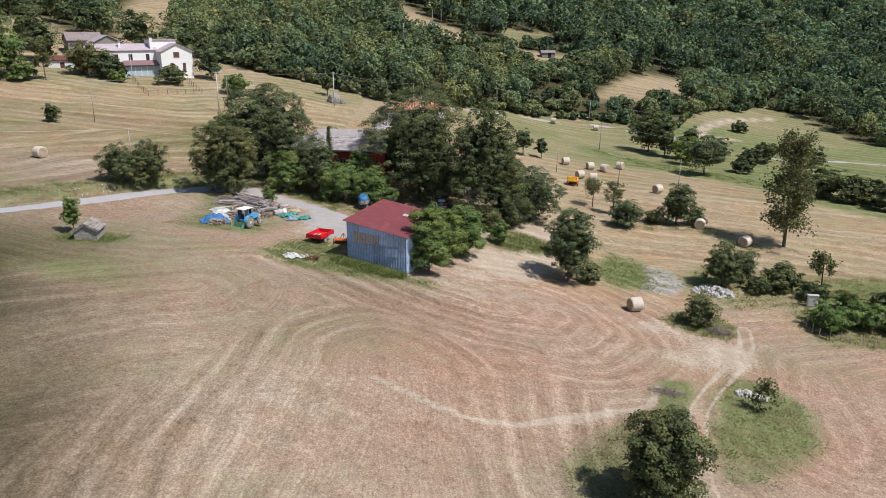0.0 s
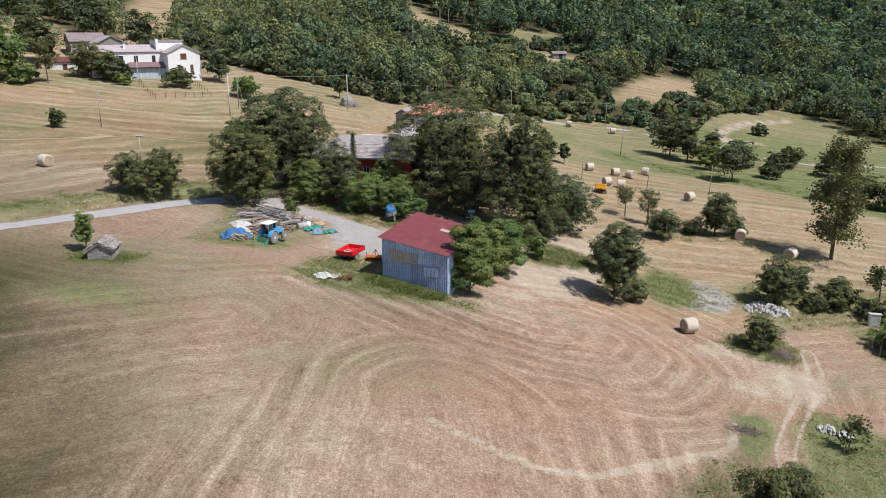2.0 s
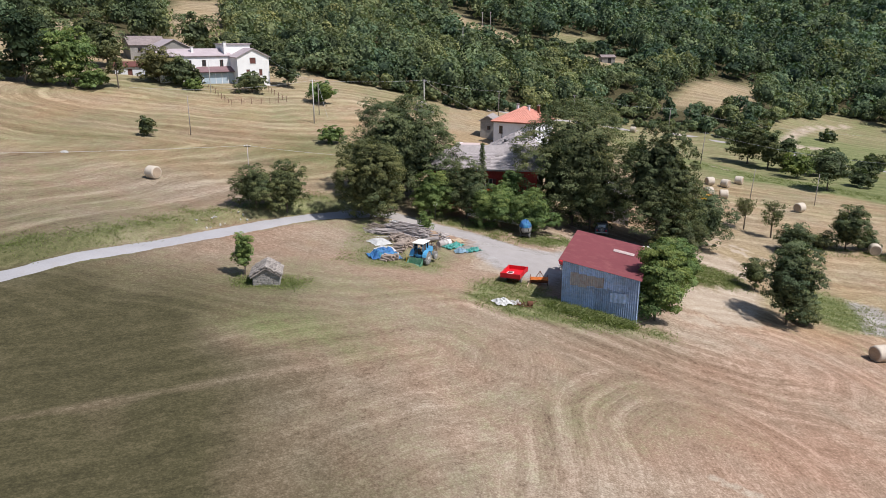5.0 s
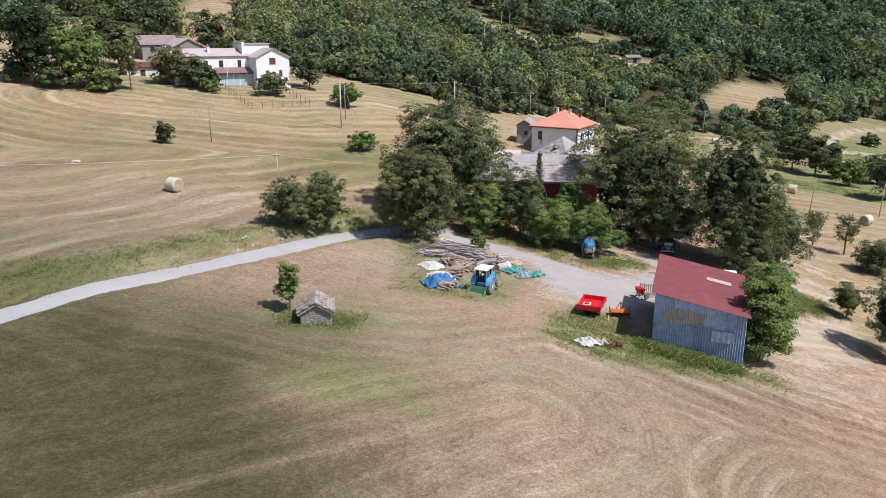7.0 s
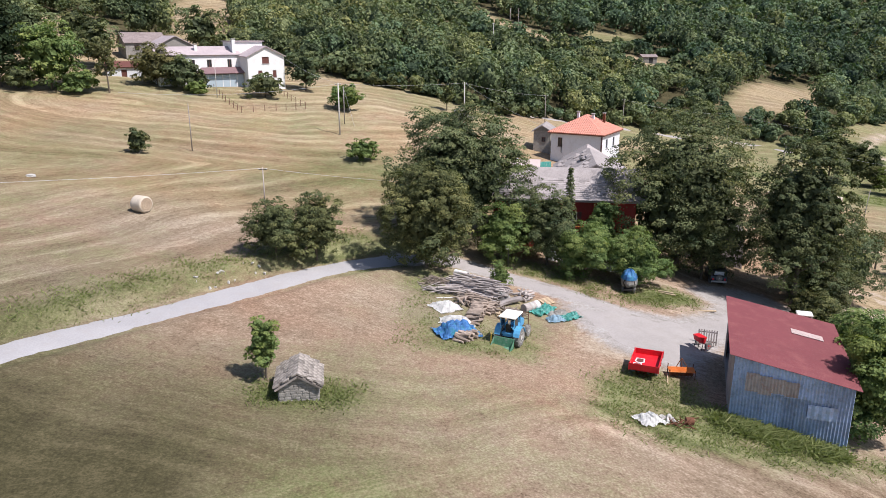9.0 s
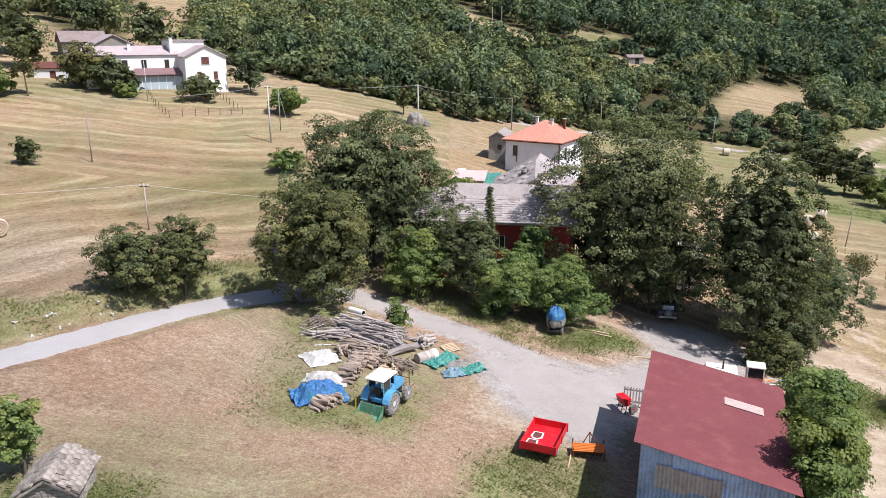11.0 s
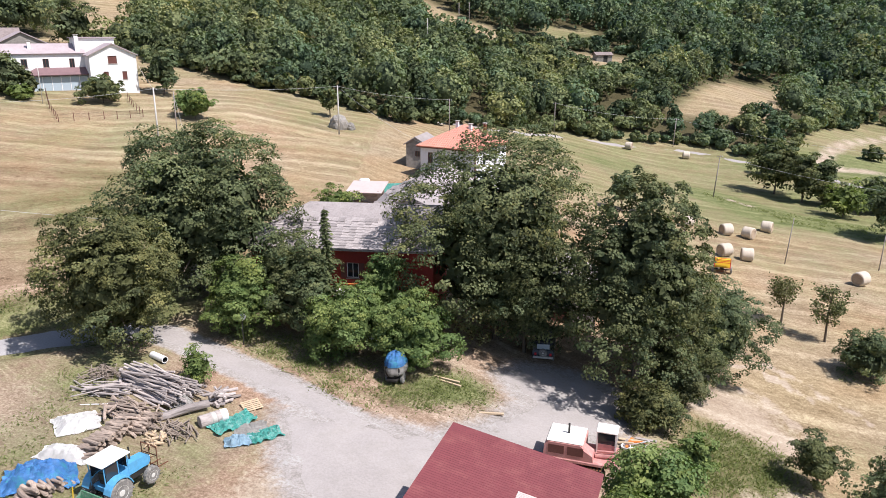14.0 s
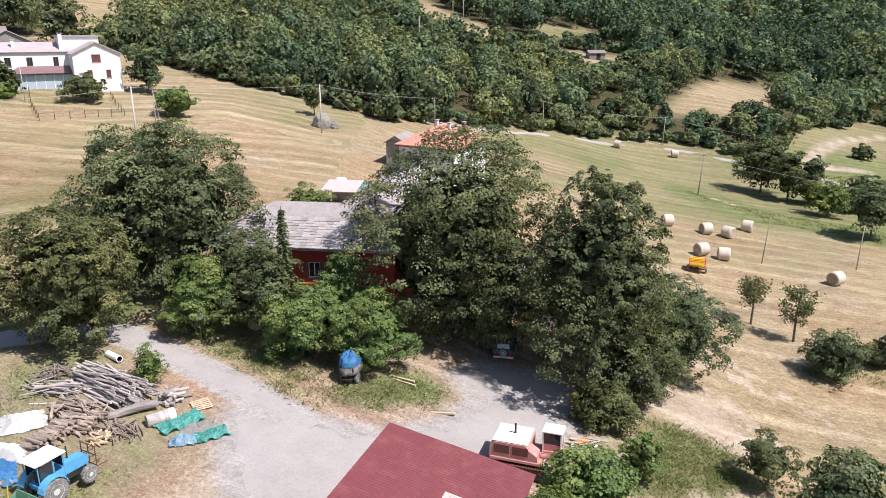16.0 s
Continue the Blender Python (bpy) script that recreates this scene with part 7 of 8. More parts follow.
def brush_heap(name, x, y, rx, ry, h, n, label, seed, mat=None, length=1.0):
    rnd = random.Random(seed)
    root = thing(name, x, y, ground_z(x, y), 0, label, "brush heap")
    bm = bmesh.new()
    for k in range(n):
        a, q = rnd.uniform(0, math.tau), math.sqrt(rnd.random())
        c = Vector((math.cos(a) * q * rx, math.sin(a) * q * ry, 0))
        c.z = ground_z(x + c.x, y + c.y) - ground_z(x, y) + h * (1 - q) * rnd.random()
        d = Vector((rnd.gauss(0, 1), rnd.gauss(0, 1), rnd.gauss(0, 0.35))).normalized() * length * rnd.uniform(0.3, 0.8)
        rod(bm, c - d, c + d, rnd.uniform(0.012, 0.03), 0.01, 4, False)
    part("brushwood", bm, mat or BRUSH, root, "tangle of dead twigs")
    root.children[0]["kind"] = "stuff"
    return root


brush_heap("brush_heap", 60.4, 56.4, 1.3, 1.0, 0.9, 320, "heap of grey dead brushwood", 1)
brush_heap("brush_heap", 48.6, 37.2, 1.5, 0.6, 0.35, 160, "pale dead branches at the field's edge", 4)

# inscribed-looking white post cabinet in the garden
def build_cabinet():
    x, y = 76.3, 66.8
    root = thing("meter_cabinet", x, y, ground_z(x, y), -12, "white roadside meter cabinet among garden bushes", "cabinet")
    part("body", box(bmesh.new(), -0.62, 0.62, -0.25, 0.25, -0.2, 1.55, bevel=0.03), PLASTIC_WHITE, root)
    part("door", box(bmesh.new(), -0.52, 0.52, -0.275, -0.253, 0.15, 1.4), PAINT_GREY, root)
    part("roof", box(bmesh.new(), -0.7, 0.7, -0.32, 0.32, 1.55, 1.63), CONCRETE, root)


build_cabinet()


# ---- wood store ----
def log_mesh(mat, length, r, seed, n=9):
    rnd = random.Random(seed)
    bm = bmesh.new()
    rings = []
    for k in range(4):
        s = -length / 2 + length * k / 3
        off = Vector((0, rnd.uniform(-0.4, 0.4) * r, rnd.uniform(-0.4, 0.4) * r))
        rings.append([bm.verts.new(Vector((s, math.cos(j * math.tau / n) * r * rnd.uniform(0.74, 1.12) * (1.08 - 0.08 * k), math.sin(j * math.tau / n) * r * rnd.uniform(0.74, 1.12) * (1.08 - 0.08 * k))) + off) for j in range(n)])
    for p, q in zip(rings, rings[1:]):
        for j in range(n):
            bm.faces.new((p[j], p[(j + 1) % n], q[(j + 1) % n], q[j]))
    bm.faces.new(rings[0][::-1])
    bm.faces.new(rings[-1])
    bmesh.ops.recalc_face_normals(bm, faces=bm.faces)
    me = bpy.data.meshes.new("log")
    bm.to_mesh(me)
    bm.free()
    me.materials.append(mat)
    return me


def lay_logs(root, meshes, places):
    for me, m in zip(meshes, places):
        ob = new("log", me)
        ob.parent = root
        ob.matrix_local = m


def wood_pile(x, y, yaw, label, rows, layers, length, r, mat, seed, spread=0.1, tilt=3.0, slope=1.0, name="wood_pile"):
    """Logs side by side along the pile's y, in layers that narrow upward."""
    rnd = random.Random(seed)
    root = thing(name, x, y, ground_z(x, y), yaw, label, "wood pile")
    shapes = [log_mesh(mat, length * rnd.uniform(0.75, 1.12), r * rnd.uniform(0.65, 1.25), seed * 7 + k) for k in range(8)]
    ms, ps = [], []
    turn = Matrix.Rotation(radians(yaw), 3, "Z")
    for layer in range(layers):
        for k in range(rows - int(layer * slope)):
            py = (k - (rows - int(layer * slope) - 1) / 2) * r * 2.02
            px = rnd.uniform(-spread, spread) * length
            w = turn @ Vector((px, py, 0))
            z = ground_z(x + w.x, y + w.y) - ground_z(x, y) + r * (0.9 + 1.75 * layer)
            ms.append(rnd.choice(shapes))
            ps.append(pose(px, py, z, rnd.uniform(0, 360), rnd.uniform(-tilt, tilt), rnd.uniform(-tilt * 1.6, tilt * 1.6)))
    lay_logs(root, ms, ps)
    return root


def jumble(x, y, rx, ry, h, n, length, r, mat, label, seed, yaw=0, loose=40, name="wood_pile"):
    """A tipped heap of poles and logs, lying anyhow but mostly one way."""
    rnd = random.Random(seed)
    root = thing(name, x, y, ground_z(x, y), 0, label, "wood pile")
    shapes = [log_mesh(mat, length * rnd.uniform(0.55, 1.15), r * rnd.uniform(0.6, 1.3), seed * 7 + k, 7) for k in range(8)]
    ms, ps = [], []
    for k in range(n):
        u, v = rnd.gauss(0, 0.42), rnd.gauss(0, 0.42)
        u, v = max(-1, min(1, u)), max(-1, min(1, v))
        px, py = u * rx, v * ry
        top = h * max(0.0, 1 - (u * u + v * v))
        z = ground_z(x + px, y + py) - ground_z(x, y) + r + top * (k / n)
        ms.append(rnd.choice(shapes))
        ps.append(pose(px, py, z, rnd.uniform(0, 360), rnd.uniform(-11, 11), yaw + rnd.gauss(0, loose)))
    lay_logs(root, ms, ps)
    return root


wood_pile(1.9, 77.0, -30, "stack of long weathered grey poles", 17, 5, 5.2, 0.095, WOOD_GREY, 3, 0.13, 4.0, 2)
jumble(1.8, 77.0, 1.8, 1.5, 1.25, 60, 4.6, 0.085, WOOD_GREY, "long grey poles and planks thrown over the stack", 21, -30, 6)
jumble(-1.2, 75.9, 1.8, 1.0, 0.6, 30, 2.8, 0.06, WOOD_GREY, "loose bleached poles spilling from the stack", 22, -4, 26)
jumble(-2.0, 78.0, 1.4, 1.2, 0.7, 70, 1.5, 0.035, BRUSH, "dark brushwood at the stack's end", 27, -30, 50)
wood_pile(1.5, 70.9, -12, "long stack of short split firewood", 20, 4, 1.15, 0.12, LOG_WOOD, 5, 0.12, 9, 2)
wood_pile(2.7, 72.6, -16, "stack of short split firewood behind the tractor", 11, 3, 1.1, 0.11, LOG_WOOD, 6, 0.2, 10, 2)
jumble(1.4, 73.6, 1.8, 1.2, 0.9, 80, 1.4, 0.08, LOG_WOOD, "tipped heap of split logs and branches", 23, -30, 26)
jumble(4.4, 72.2, 1.5, 1.2, 0.5, 44, 1.5, 0.05, BRUSH, "loose branches and offcuts beside the tractor", 24, -40, 45)
jumble(3.8, 71.3, 0.8, 0.7, 0.4, 16, 1.0, 0.08, FRESH_WOOD, "pale split planks heaped beside the tractor", 28, -50, 35)
wood_pile(4.1, 74.2, 34, "thick pale tree trunk lying across the wood store", 1, 1, 3.8, 0.33, WOOD_GREY, 8, 0.0, 3, 1)
jumble(6.0, 76.5, 0.7, 0.7, 0.9, 18, 1.4, 0.14, WOOD_GREY, "upright bundle of pale split trunks", 26, 60, 40)
wood_pile(0.5, 65.6, -33, "firewood under the blue tarpaulin", 11, 3, 1.1, 0.12, LOG_WOOD, 10, 0.10, 7, 2)
wood_pile(-1.1, 74.4, 8, "single long bleached pole", 1, 1, 3.0, 0.06, PLASTIC_WHITE, 11, 0, 1, 1)
wood_pile(-0.9, 77.7, -68, "weathered beam lying across the pole stack", 1, 1, 3.6, 0.12, WOOD_GREY, 12, 0, 2, 1)


def draped(name, x, y, yaw, sx, sy, h, mat, label, seed, lift=0.03, n=22, category="tarpaulin", folds=0.16, base=None):
    """A crumpled sheet draped over a low mound."""
    root_z = ground_z(x, y) if base is None else base
    c, s = math.cos(radians(yaw)), math.sin(radians(yaw))
    idx = {}
    bm = bmesh.new()
    for j in range(n + 1):
        for i in range(n + 1):
            u, v = i / n * 2 - 1, j / n * 2 - 1
            edge = 1 + 0.16 * noise.noise(Vector((u * 2.3 + seed, v * 2.3, 1)))
            px, py = u * sx * edge, v * sy * edge
            wx, wy = x + px * c - py * s, y + px * s + py * c
            g = (ground_z(wx, wy) if base is None else base) - root_z
            q = max(abs(u), abs(v))
            rise = h * (1 - step(0.35, 0.98, np.array(q))) + folds * abs(noise.noise(Vector((px * 2.2, py * 2.2, seed)))) + 0.5 * folds * abs(noise.noise(Vector((px * 6, py * 6, seed))))
            idx[i, j] = bm.verts.new((px, py, g + lift + float(rise)))
    for j in range(n):
        for i in range(n):
            bm.faces.new((idx[i, j], idx[i + 1, j], idx[i + 1, j + 1], idx[i, j + 1]))
    bmesh.ops.solidify(bm, geom=list(bm.faces), thickness=0.012)
    ob = part(name, bm, mat)
    ob.matrix_world = pose(x, y, root_z, 0, 0, yaw)
    return tagged(ob, label, category)


draped("blue_tarpaulin", -0.2, 66.5, 24, 1.7, 1.2, 0.75, TARP_BLUE, "crumpled blue tarpaulin over stacked firewood", 2, n=30, folds=0.42)
draped("white_sheet", -1.1, 72.2, 35, 1.25, 1.1, 0.4, TARP_WHITE, "crumpled white plastic sheet over firewood", 3)
draped("white_sheet", -0.2, 69.0, -6, 1.4, 0.75, 0.5, TARP_WHITE, "torn white plastic sheet over firewood", 4)
draped("green_netting", 7.4, 74.1, 52, 1.45, 0.7, 0.2, TARP_GREEN, "bundle of turquoise-green netting on the ground", 5, folds=0.35)
draped("green_netting", 9.6, 73.0, 40, 1.0, 0.6, 0.12, TARP_GREEN, "crumpled green netting on the ground", 6, folds=0.3)
draped("plastic_film", 8.3, 72.1, 20, 0.8, 0.5, 0.3, TARP_PALE, "crumpled pale blue plastic film on the ground", 7, folds=0.3)
draped("plastic_film", 8.7, 73.5, 30, 1.0, 0.8, 0.06, CONCRETE, "grey sheeting lying between the nets", 8, folds=0.2)
draped("dust_sheet", 11.7, 55.1, 30, 0.95, 0.7, 0.35, TARP_WHITE, "crumpled white sheet in the weeds by the barn", 9, folds=0.25)
draped("grey_sheet", 4.0, 75.3, -25, 0.9, 0.5, 0.6, CONCRETE, "grey sheeting over old timber", 10, folds=0.25)


def build_small_yard_things():
    # white pipe
    x, y = 0.4, 80.9
    root = thing("drain_pipe", x, y, ground_z(x, y) + 0.24, -36, "white concrete drain pipe beside the driveway", "pipe")
    bm = lathe(bmesh.new(), [(-0.75, 0.19), (-0.75, 0.24), (0.75, 0.24), (0.75, 0.19)], 18, "x", False)
    part("pipe", bm, PLASTIC_WHITE, root, smooth=False)
    part("bore", lathe(bmesh.new(), [(-0.74, 0.19), (0.74, 0.19)], 18, "x", False), IRON, root)
    # rolled sheet
    x, y = 6.3, 73.9
    root = thing("rolled_sheet", x, y, ground_z(x, y) + 0.40, 38, "roll of striped grey matting with a white end", "roll")
    for k, (x0, x1, mat) in enumerate(((-0.85, -0.15, WOOD_GREY), (-0.15, 0.15, CONCRETE), (0.15, 0.45, WOOD_GREY), (0.45, 0.85, PLASTIC_WHITE))):
        part("band", lathe(bmesh.new(), [(x0, 0.28), (x0, 0.385), (x0 + 0.05, 0.40), (x1 - 0.05, 0.39), (x1, 0.37), (x1, 0.28)], 20, "x", True), mat, root)
    # pallet
    x, y = 8.0, 76.2
    root = thing("pallet", x, y, ground_z(x, y) + 0.06, 35, "brown timber pallet leaning by the driveway", "pallet", pitch=12)
    for k in range(6):
        part("board", box(bmesh.new(), -0.6, 0.6, -0.5 + k * 0.18, -0.39 + k * 0.18, 0.1, 0.125), FRESH_WOOD, root)
    for xx in (-0.55, 0, 0.5):
        part("bearer", box(bmesh.new(), xx, xx + 0.09, -0.5, 0.51, 0, 0.1), FRESH_WOOD, root)
    # disc on a pole
    x, y = 5.2, 84.9
    root = thing("yard_lamp", x, y, ground_z(x, y), 0, "round white lamp on a slim post by the driveway", "lamp post")
    part("post", rod(bmesh.new(), (0, 0, -0.2), (0, 0, 2.0), 0.04, 0.03, 8), IRON, root)
    bm = bmesh.new()
    bmesh.ops.create_icosphere(bm, subdivisions=3, radius=0.30, matrix=Matrix.Translation((0, 0, 2.25)))
    part("globe", bm, PLASTIC_WHITE, root, smooth=True)
    # beams on the grass island
    for k, (x, y, yaw, L) in enumerate(((20.2, 82.9, -28, 2.6), (20.6, 82.3, -32, 2.0), (23.4, 78.6, -5, 1.8))):
        root = thing("timber_beam", x, y, ground_z(x, y), yaw, "pale squared timber lying in the grass", "beam", "beams on the grass")
        part("beam", box(bmesh.new(), -L / 2, L / 2, -0.08, 0.08, 0, 0.14, bevel=0.015), FRESH_WOOD, root)
    # blue barrel and pale clutter under the trees
    x, y = 38.4, 92.4
    root = thing("barrel", x, y, ground_z(x, y), 0, "blue plastic barrel under the trees", "barrel")
    part("barrel", lathe(bmesh.new(), [(0, 0.27), (0.06, 0.3), (0.28, 0.29), (0.32, 0.31), (0.6, 0.31), (0.64, 0.29), (0.86, 0.3), (0.92, 0.27)], 16, "z"), TARP_BLUE, root)
    # scrap by the barn
    rnd = random.Random(12)
    x, y = 13.7, 54.9
    root = thing("scrap_heap", x, y, ground_z(x, y), 0, "heap of rusty scrap iron in the weeds", "scrap")
    for k in range(16):
        c = Vector((rnd.uniform(-0.8, 0.8), rnd.uniform(-0.45, 0.45), 0.12 + rnd.uniform(0, 0.3)))
        d = Vector((rnd.gauss(0, 1), rnd.gauss(0, 1), rnd.gauss(0, 0.4))).normalized() * rnd.uniform(0.2, 0.6)
        part("iron_bar", rod(bmesh.new(), c - d, c + d, 0.03, 0.03, 6), RUST, root)
    part("drum", lathe(bmesh.new(), [(0, 0.2), (0.02, 0.25), (0.5, 0.25), (0.52, 0.2)], 14, "x"), RUST, root).location = (0.3, 0.3, 0.22)
    stone_heap("rubble_heap", 12.9, 55.6, 0.8, 0.5, 0.25, 16, 0.3, "pale rubble beside the crumpled sheet", seed=22)


build_small_yard_things()


# ---- machines ----
def wheel(parent, x, y, z, r, w, hub=None, rim_r=0.55, lugs=0, name="wheel"):
    """A wheel that turns about y."""
    bm = lathe(bmesh.new(), [(-w / 2, r * 0.62), (-w / 2, r * 0.9), (-w * 0.36, r), (w * 0.36, r), (w / 2, r * 0.9), (w / 2, r * 0.62)], 28, "y", True)
    for k in range(lugs):
        a = k * math.tau / lugs
        m = Matrix.Rotation(-a, 4, "Y")
        s = 1 if k % 2 else -1
        box(bm, -0.045 * r, 0.045 * r, min(0, s * w * 0.48), max(0, s * w * 0.48), r * 0.97, r * 1.06, m)
    tyre = part(name, bm, TYRE, parent)
    tyre.location = (x, y, z)
    part("rim", lathe(bmesh.new(), [(-w * 0.53, 0.05), (-w * 0.53, r * 0.2), (-w * 0.4, r * rim_r * 0.7), (-w * 0.52, r * rim_r), (w * 0.52, r * rim_r), (w * 0.4, r * rim_r * 0.7), (w * 0.53, r * 0.2), (w * 0.53, 0.05)], 20, "y", True), hub or PAINT_GREY, tyre)
    return tyre


def build_tractor():
    x, y = 3.75, 65.55
    root = thing("tractor", x, y, ground_z(x, y), 64, "old blue tractor with cream cab roof and green rear bucket", "tractor")
    # x forward, rear axle at 0
    for s in (-1, 1):
        wheel(root, 0, s * 0.78, 0.70, 0.70, 0.40, PAINT_GREY, 0.56, 22, "rear_wheel")
        wheel(root, 2.05, s * 0.68, 0.46, 0.46, 0.28, PAINT_GREY, 0.58, 16, "front_wheel")
    bm = bmesh.new()
    box(bm, -0.35, 2.3, -0.22, 0.22, 0.45, 0.85, bevel=0.04)
    rod(bm, (0, -0.75, 0.7), (0, 0.75, 0.7), 0.13, 0.13, 10)
    rod(bm, (2.05, -0.66, 0.46), (2.05, 0.66, 0.46), 0.08, 0.08, 8)
    part("chassis", bm, IRON, root)
    part("bonnet", prism(bmesh.new(), [(0.85, 0.85), (2.30, 0.82), (2.40, 0.95), (2.42, 1.15), (2.36, 1.32), (2.2, 1.41), (1.6, 1.46), (0.85, 1.49)], -0.27, 0.27), PAINT_BLUE, root)
    part("grille", box(bmesh.new(), 2.39, 2.43, -0.22, 0.22, 0.9, 1.3), IRON, root)
    for s in (-0.17, 0.17):
        part("headlight", lathe(bmesh.new(), [(2.42, 0.06), (2.45, 0.07), (2.46, 0.04)], 12, "x"), PLASTIC_WHITE, root).location = (0, s, 1.22)
    part("exhaust", rod(bmesh.new(), (1.5, 0.12, 1.45), (1.5, 0.12, 2.15), 0.04, 0.04, 8), IRON, root)
    # cab
    part("cab_base", box(bmesh.new(), -0.45, 0.85, -0.5, 0.5, 0.75, 1.05, bevel=0.03), PAINT_BLUE, root)
    for s in (-1, 1):
        bm = bmesh.new()
        prof = [(0.74 * math.cos(a) * 1.0, 0.72 + 0.82 * math.sin(a)) for a in np.linspace(0.25, 2.9, 9)]
        inner = [(0.72 * math.cos(a) * 0.97, 0.72 + 0.77 * math.sin(a)) for a in np.linspace(2.9, 0.25, 9)]
        prism(bm, [(-q[0], q[1]) for q in prof + inner], s * 0.52, s * 1.0)
        part("mudguard", bm, PAINT_BLUE, root)
        part("step", box(bmesh.new(), 0.7, 1.0, s * 0.5 - 0.12, s * 0.5 + 0.12, 0.5, 0.54), IRON, root)
        for px in (-0.5, 0.30, 0.88):
            part("cab_post", rod(bmesh.new(), (px, s * 0.52, 1.0), (px - 0.04, s * 0.55, 2.3), 0.03, 0.03, 6), PAINT_BLUE, root)
        part("side_window", box(bmesh.new(), -0.44, 0.25, s * 0.535 - 0.006, s * 0.535 + 0.006, 1.45, 2.2), GLASS_DARK, root)
        part("door_panel", box(bmesh.new(), 0.36, 0.84, s * 0.53 - 0.012, s * 0.53 + 0.012, 0.95, 1.5), PAINT_BLUE, root)
    part("windscreen", box(bmesh.new(), 0.84, 0.852, -0.46, 0.46, 1.56, 2.2), GLASS_DARK, root)
    part("cab_roof", box(bmesh.new(), -0.72, 1.0, -0.68, 0.68, 2.3, 2.42, bevel=0.05), PAINT_CREAM, root, "cream cab roof")
    part("seat", box(bmesh.new(), -0.3, 0.1, -0.22, 0.22, 1.05, 1.3, bevel=0.05), IRON, root)
    part("seat_back", box(bmesh.new(), -0.32, -0.22, -0.22, 0.22, 1.3, 1.7, bevel=0.04), IRON, root)
    bm = bmesh.new()
    rod(bm, (0.62, 0, 1.05), (0.45, 0, 1.5), 0.025)
    lathe(bm, [(0.0, 0.16), (0.015, 0.19), (0.03, 0.16)], 14, "x", False)
    for v in list(bm.verts)[16:]:
        v.co = Vector((v.co.x + 0.44, v.co.y, v.co.z * 0.9 + 1.5))
    part("steering_wheel", bm, IRON, root)
    # loader carried behind
    bm = bmesh.new()
    prism(bm, [(-0.78, 0.80), (-0.84, 0.80), (-0.98, 0.16), (-2.0, 0.08), (-2.01, 0.03), (-0.94, 0.10)], -0.7, 0.95)
    for s in (-0.70, 0.93):
        prism(bm, [(-0.78, 0.80), (-1.95, 0.05), (-0.95, 0.10)], s, s + 0.02)
    part("bucket", bm, PAINT_GREEN, root, "green steel bucket with worn inside")
    bm = bmesh.new()
    for s in (-0.4, 0.4):
        rod(bm, (-0.2, s, 0.6), (-0.9, s, 0.45), 0.045)
        rod(bm, (-0.2, s, 1.0), (-0.82, s, 0.72), 0.035)
    part("lift_arms", bm, IRON, root)
    part("yellow_pole", rod(bmesh.new(), (-1.3, 1.0, 0.05), (-1.15, 1.05, 1.15), 0.025), PAINT_YELLOW, root)
    # iron rack on the nose
    bm = bmesh.new()
    for s in (-0.55, 0.0, 0.55):
        rod(bm, (2.62, s, 0.5), (2.62, s, 1.75), 0.03, 0.03, 6)
        rod(bm, (2.62, s, 0.55), (3.3, s, 0.5), 0.03, 0.03, 6)
    for z in (0.6, 1.2, 1.72):
        rod(bm, (2.62, -0.55, z), (2.62, 0.55, z), 0.025, 0.025, 6)
    rod(bm, (2.3, 0, 0.7), (2.62, 0, 0.7), 0.05)
    part("front_rack", bm, RUST, root, "rusty iron fork rack")


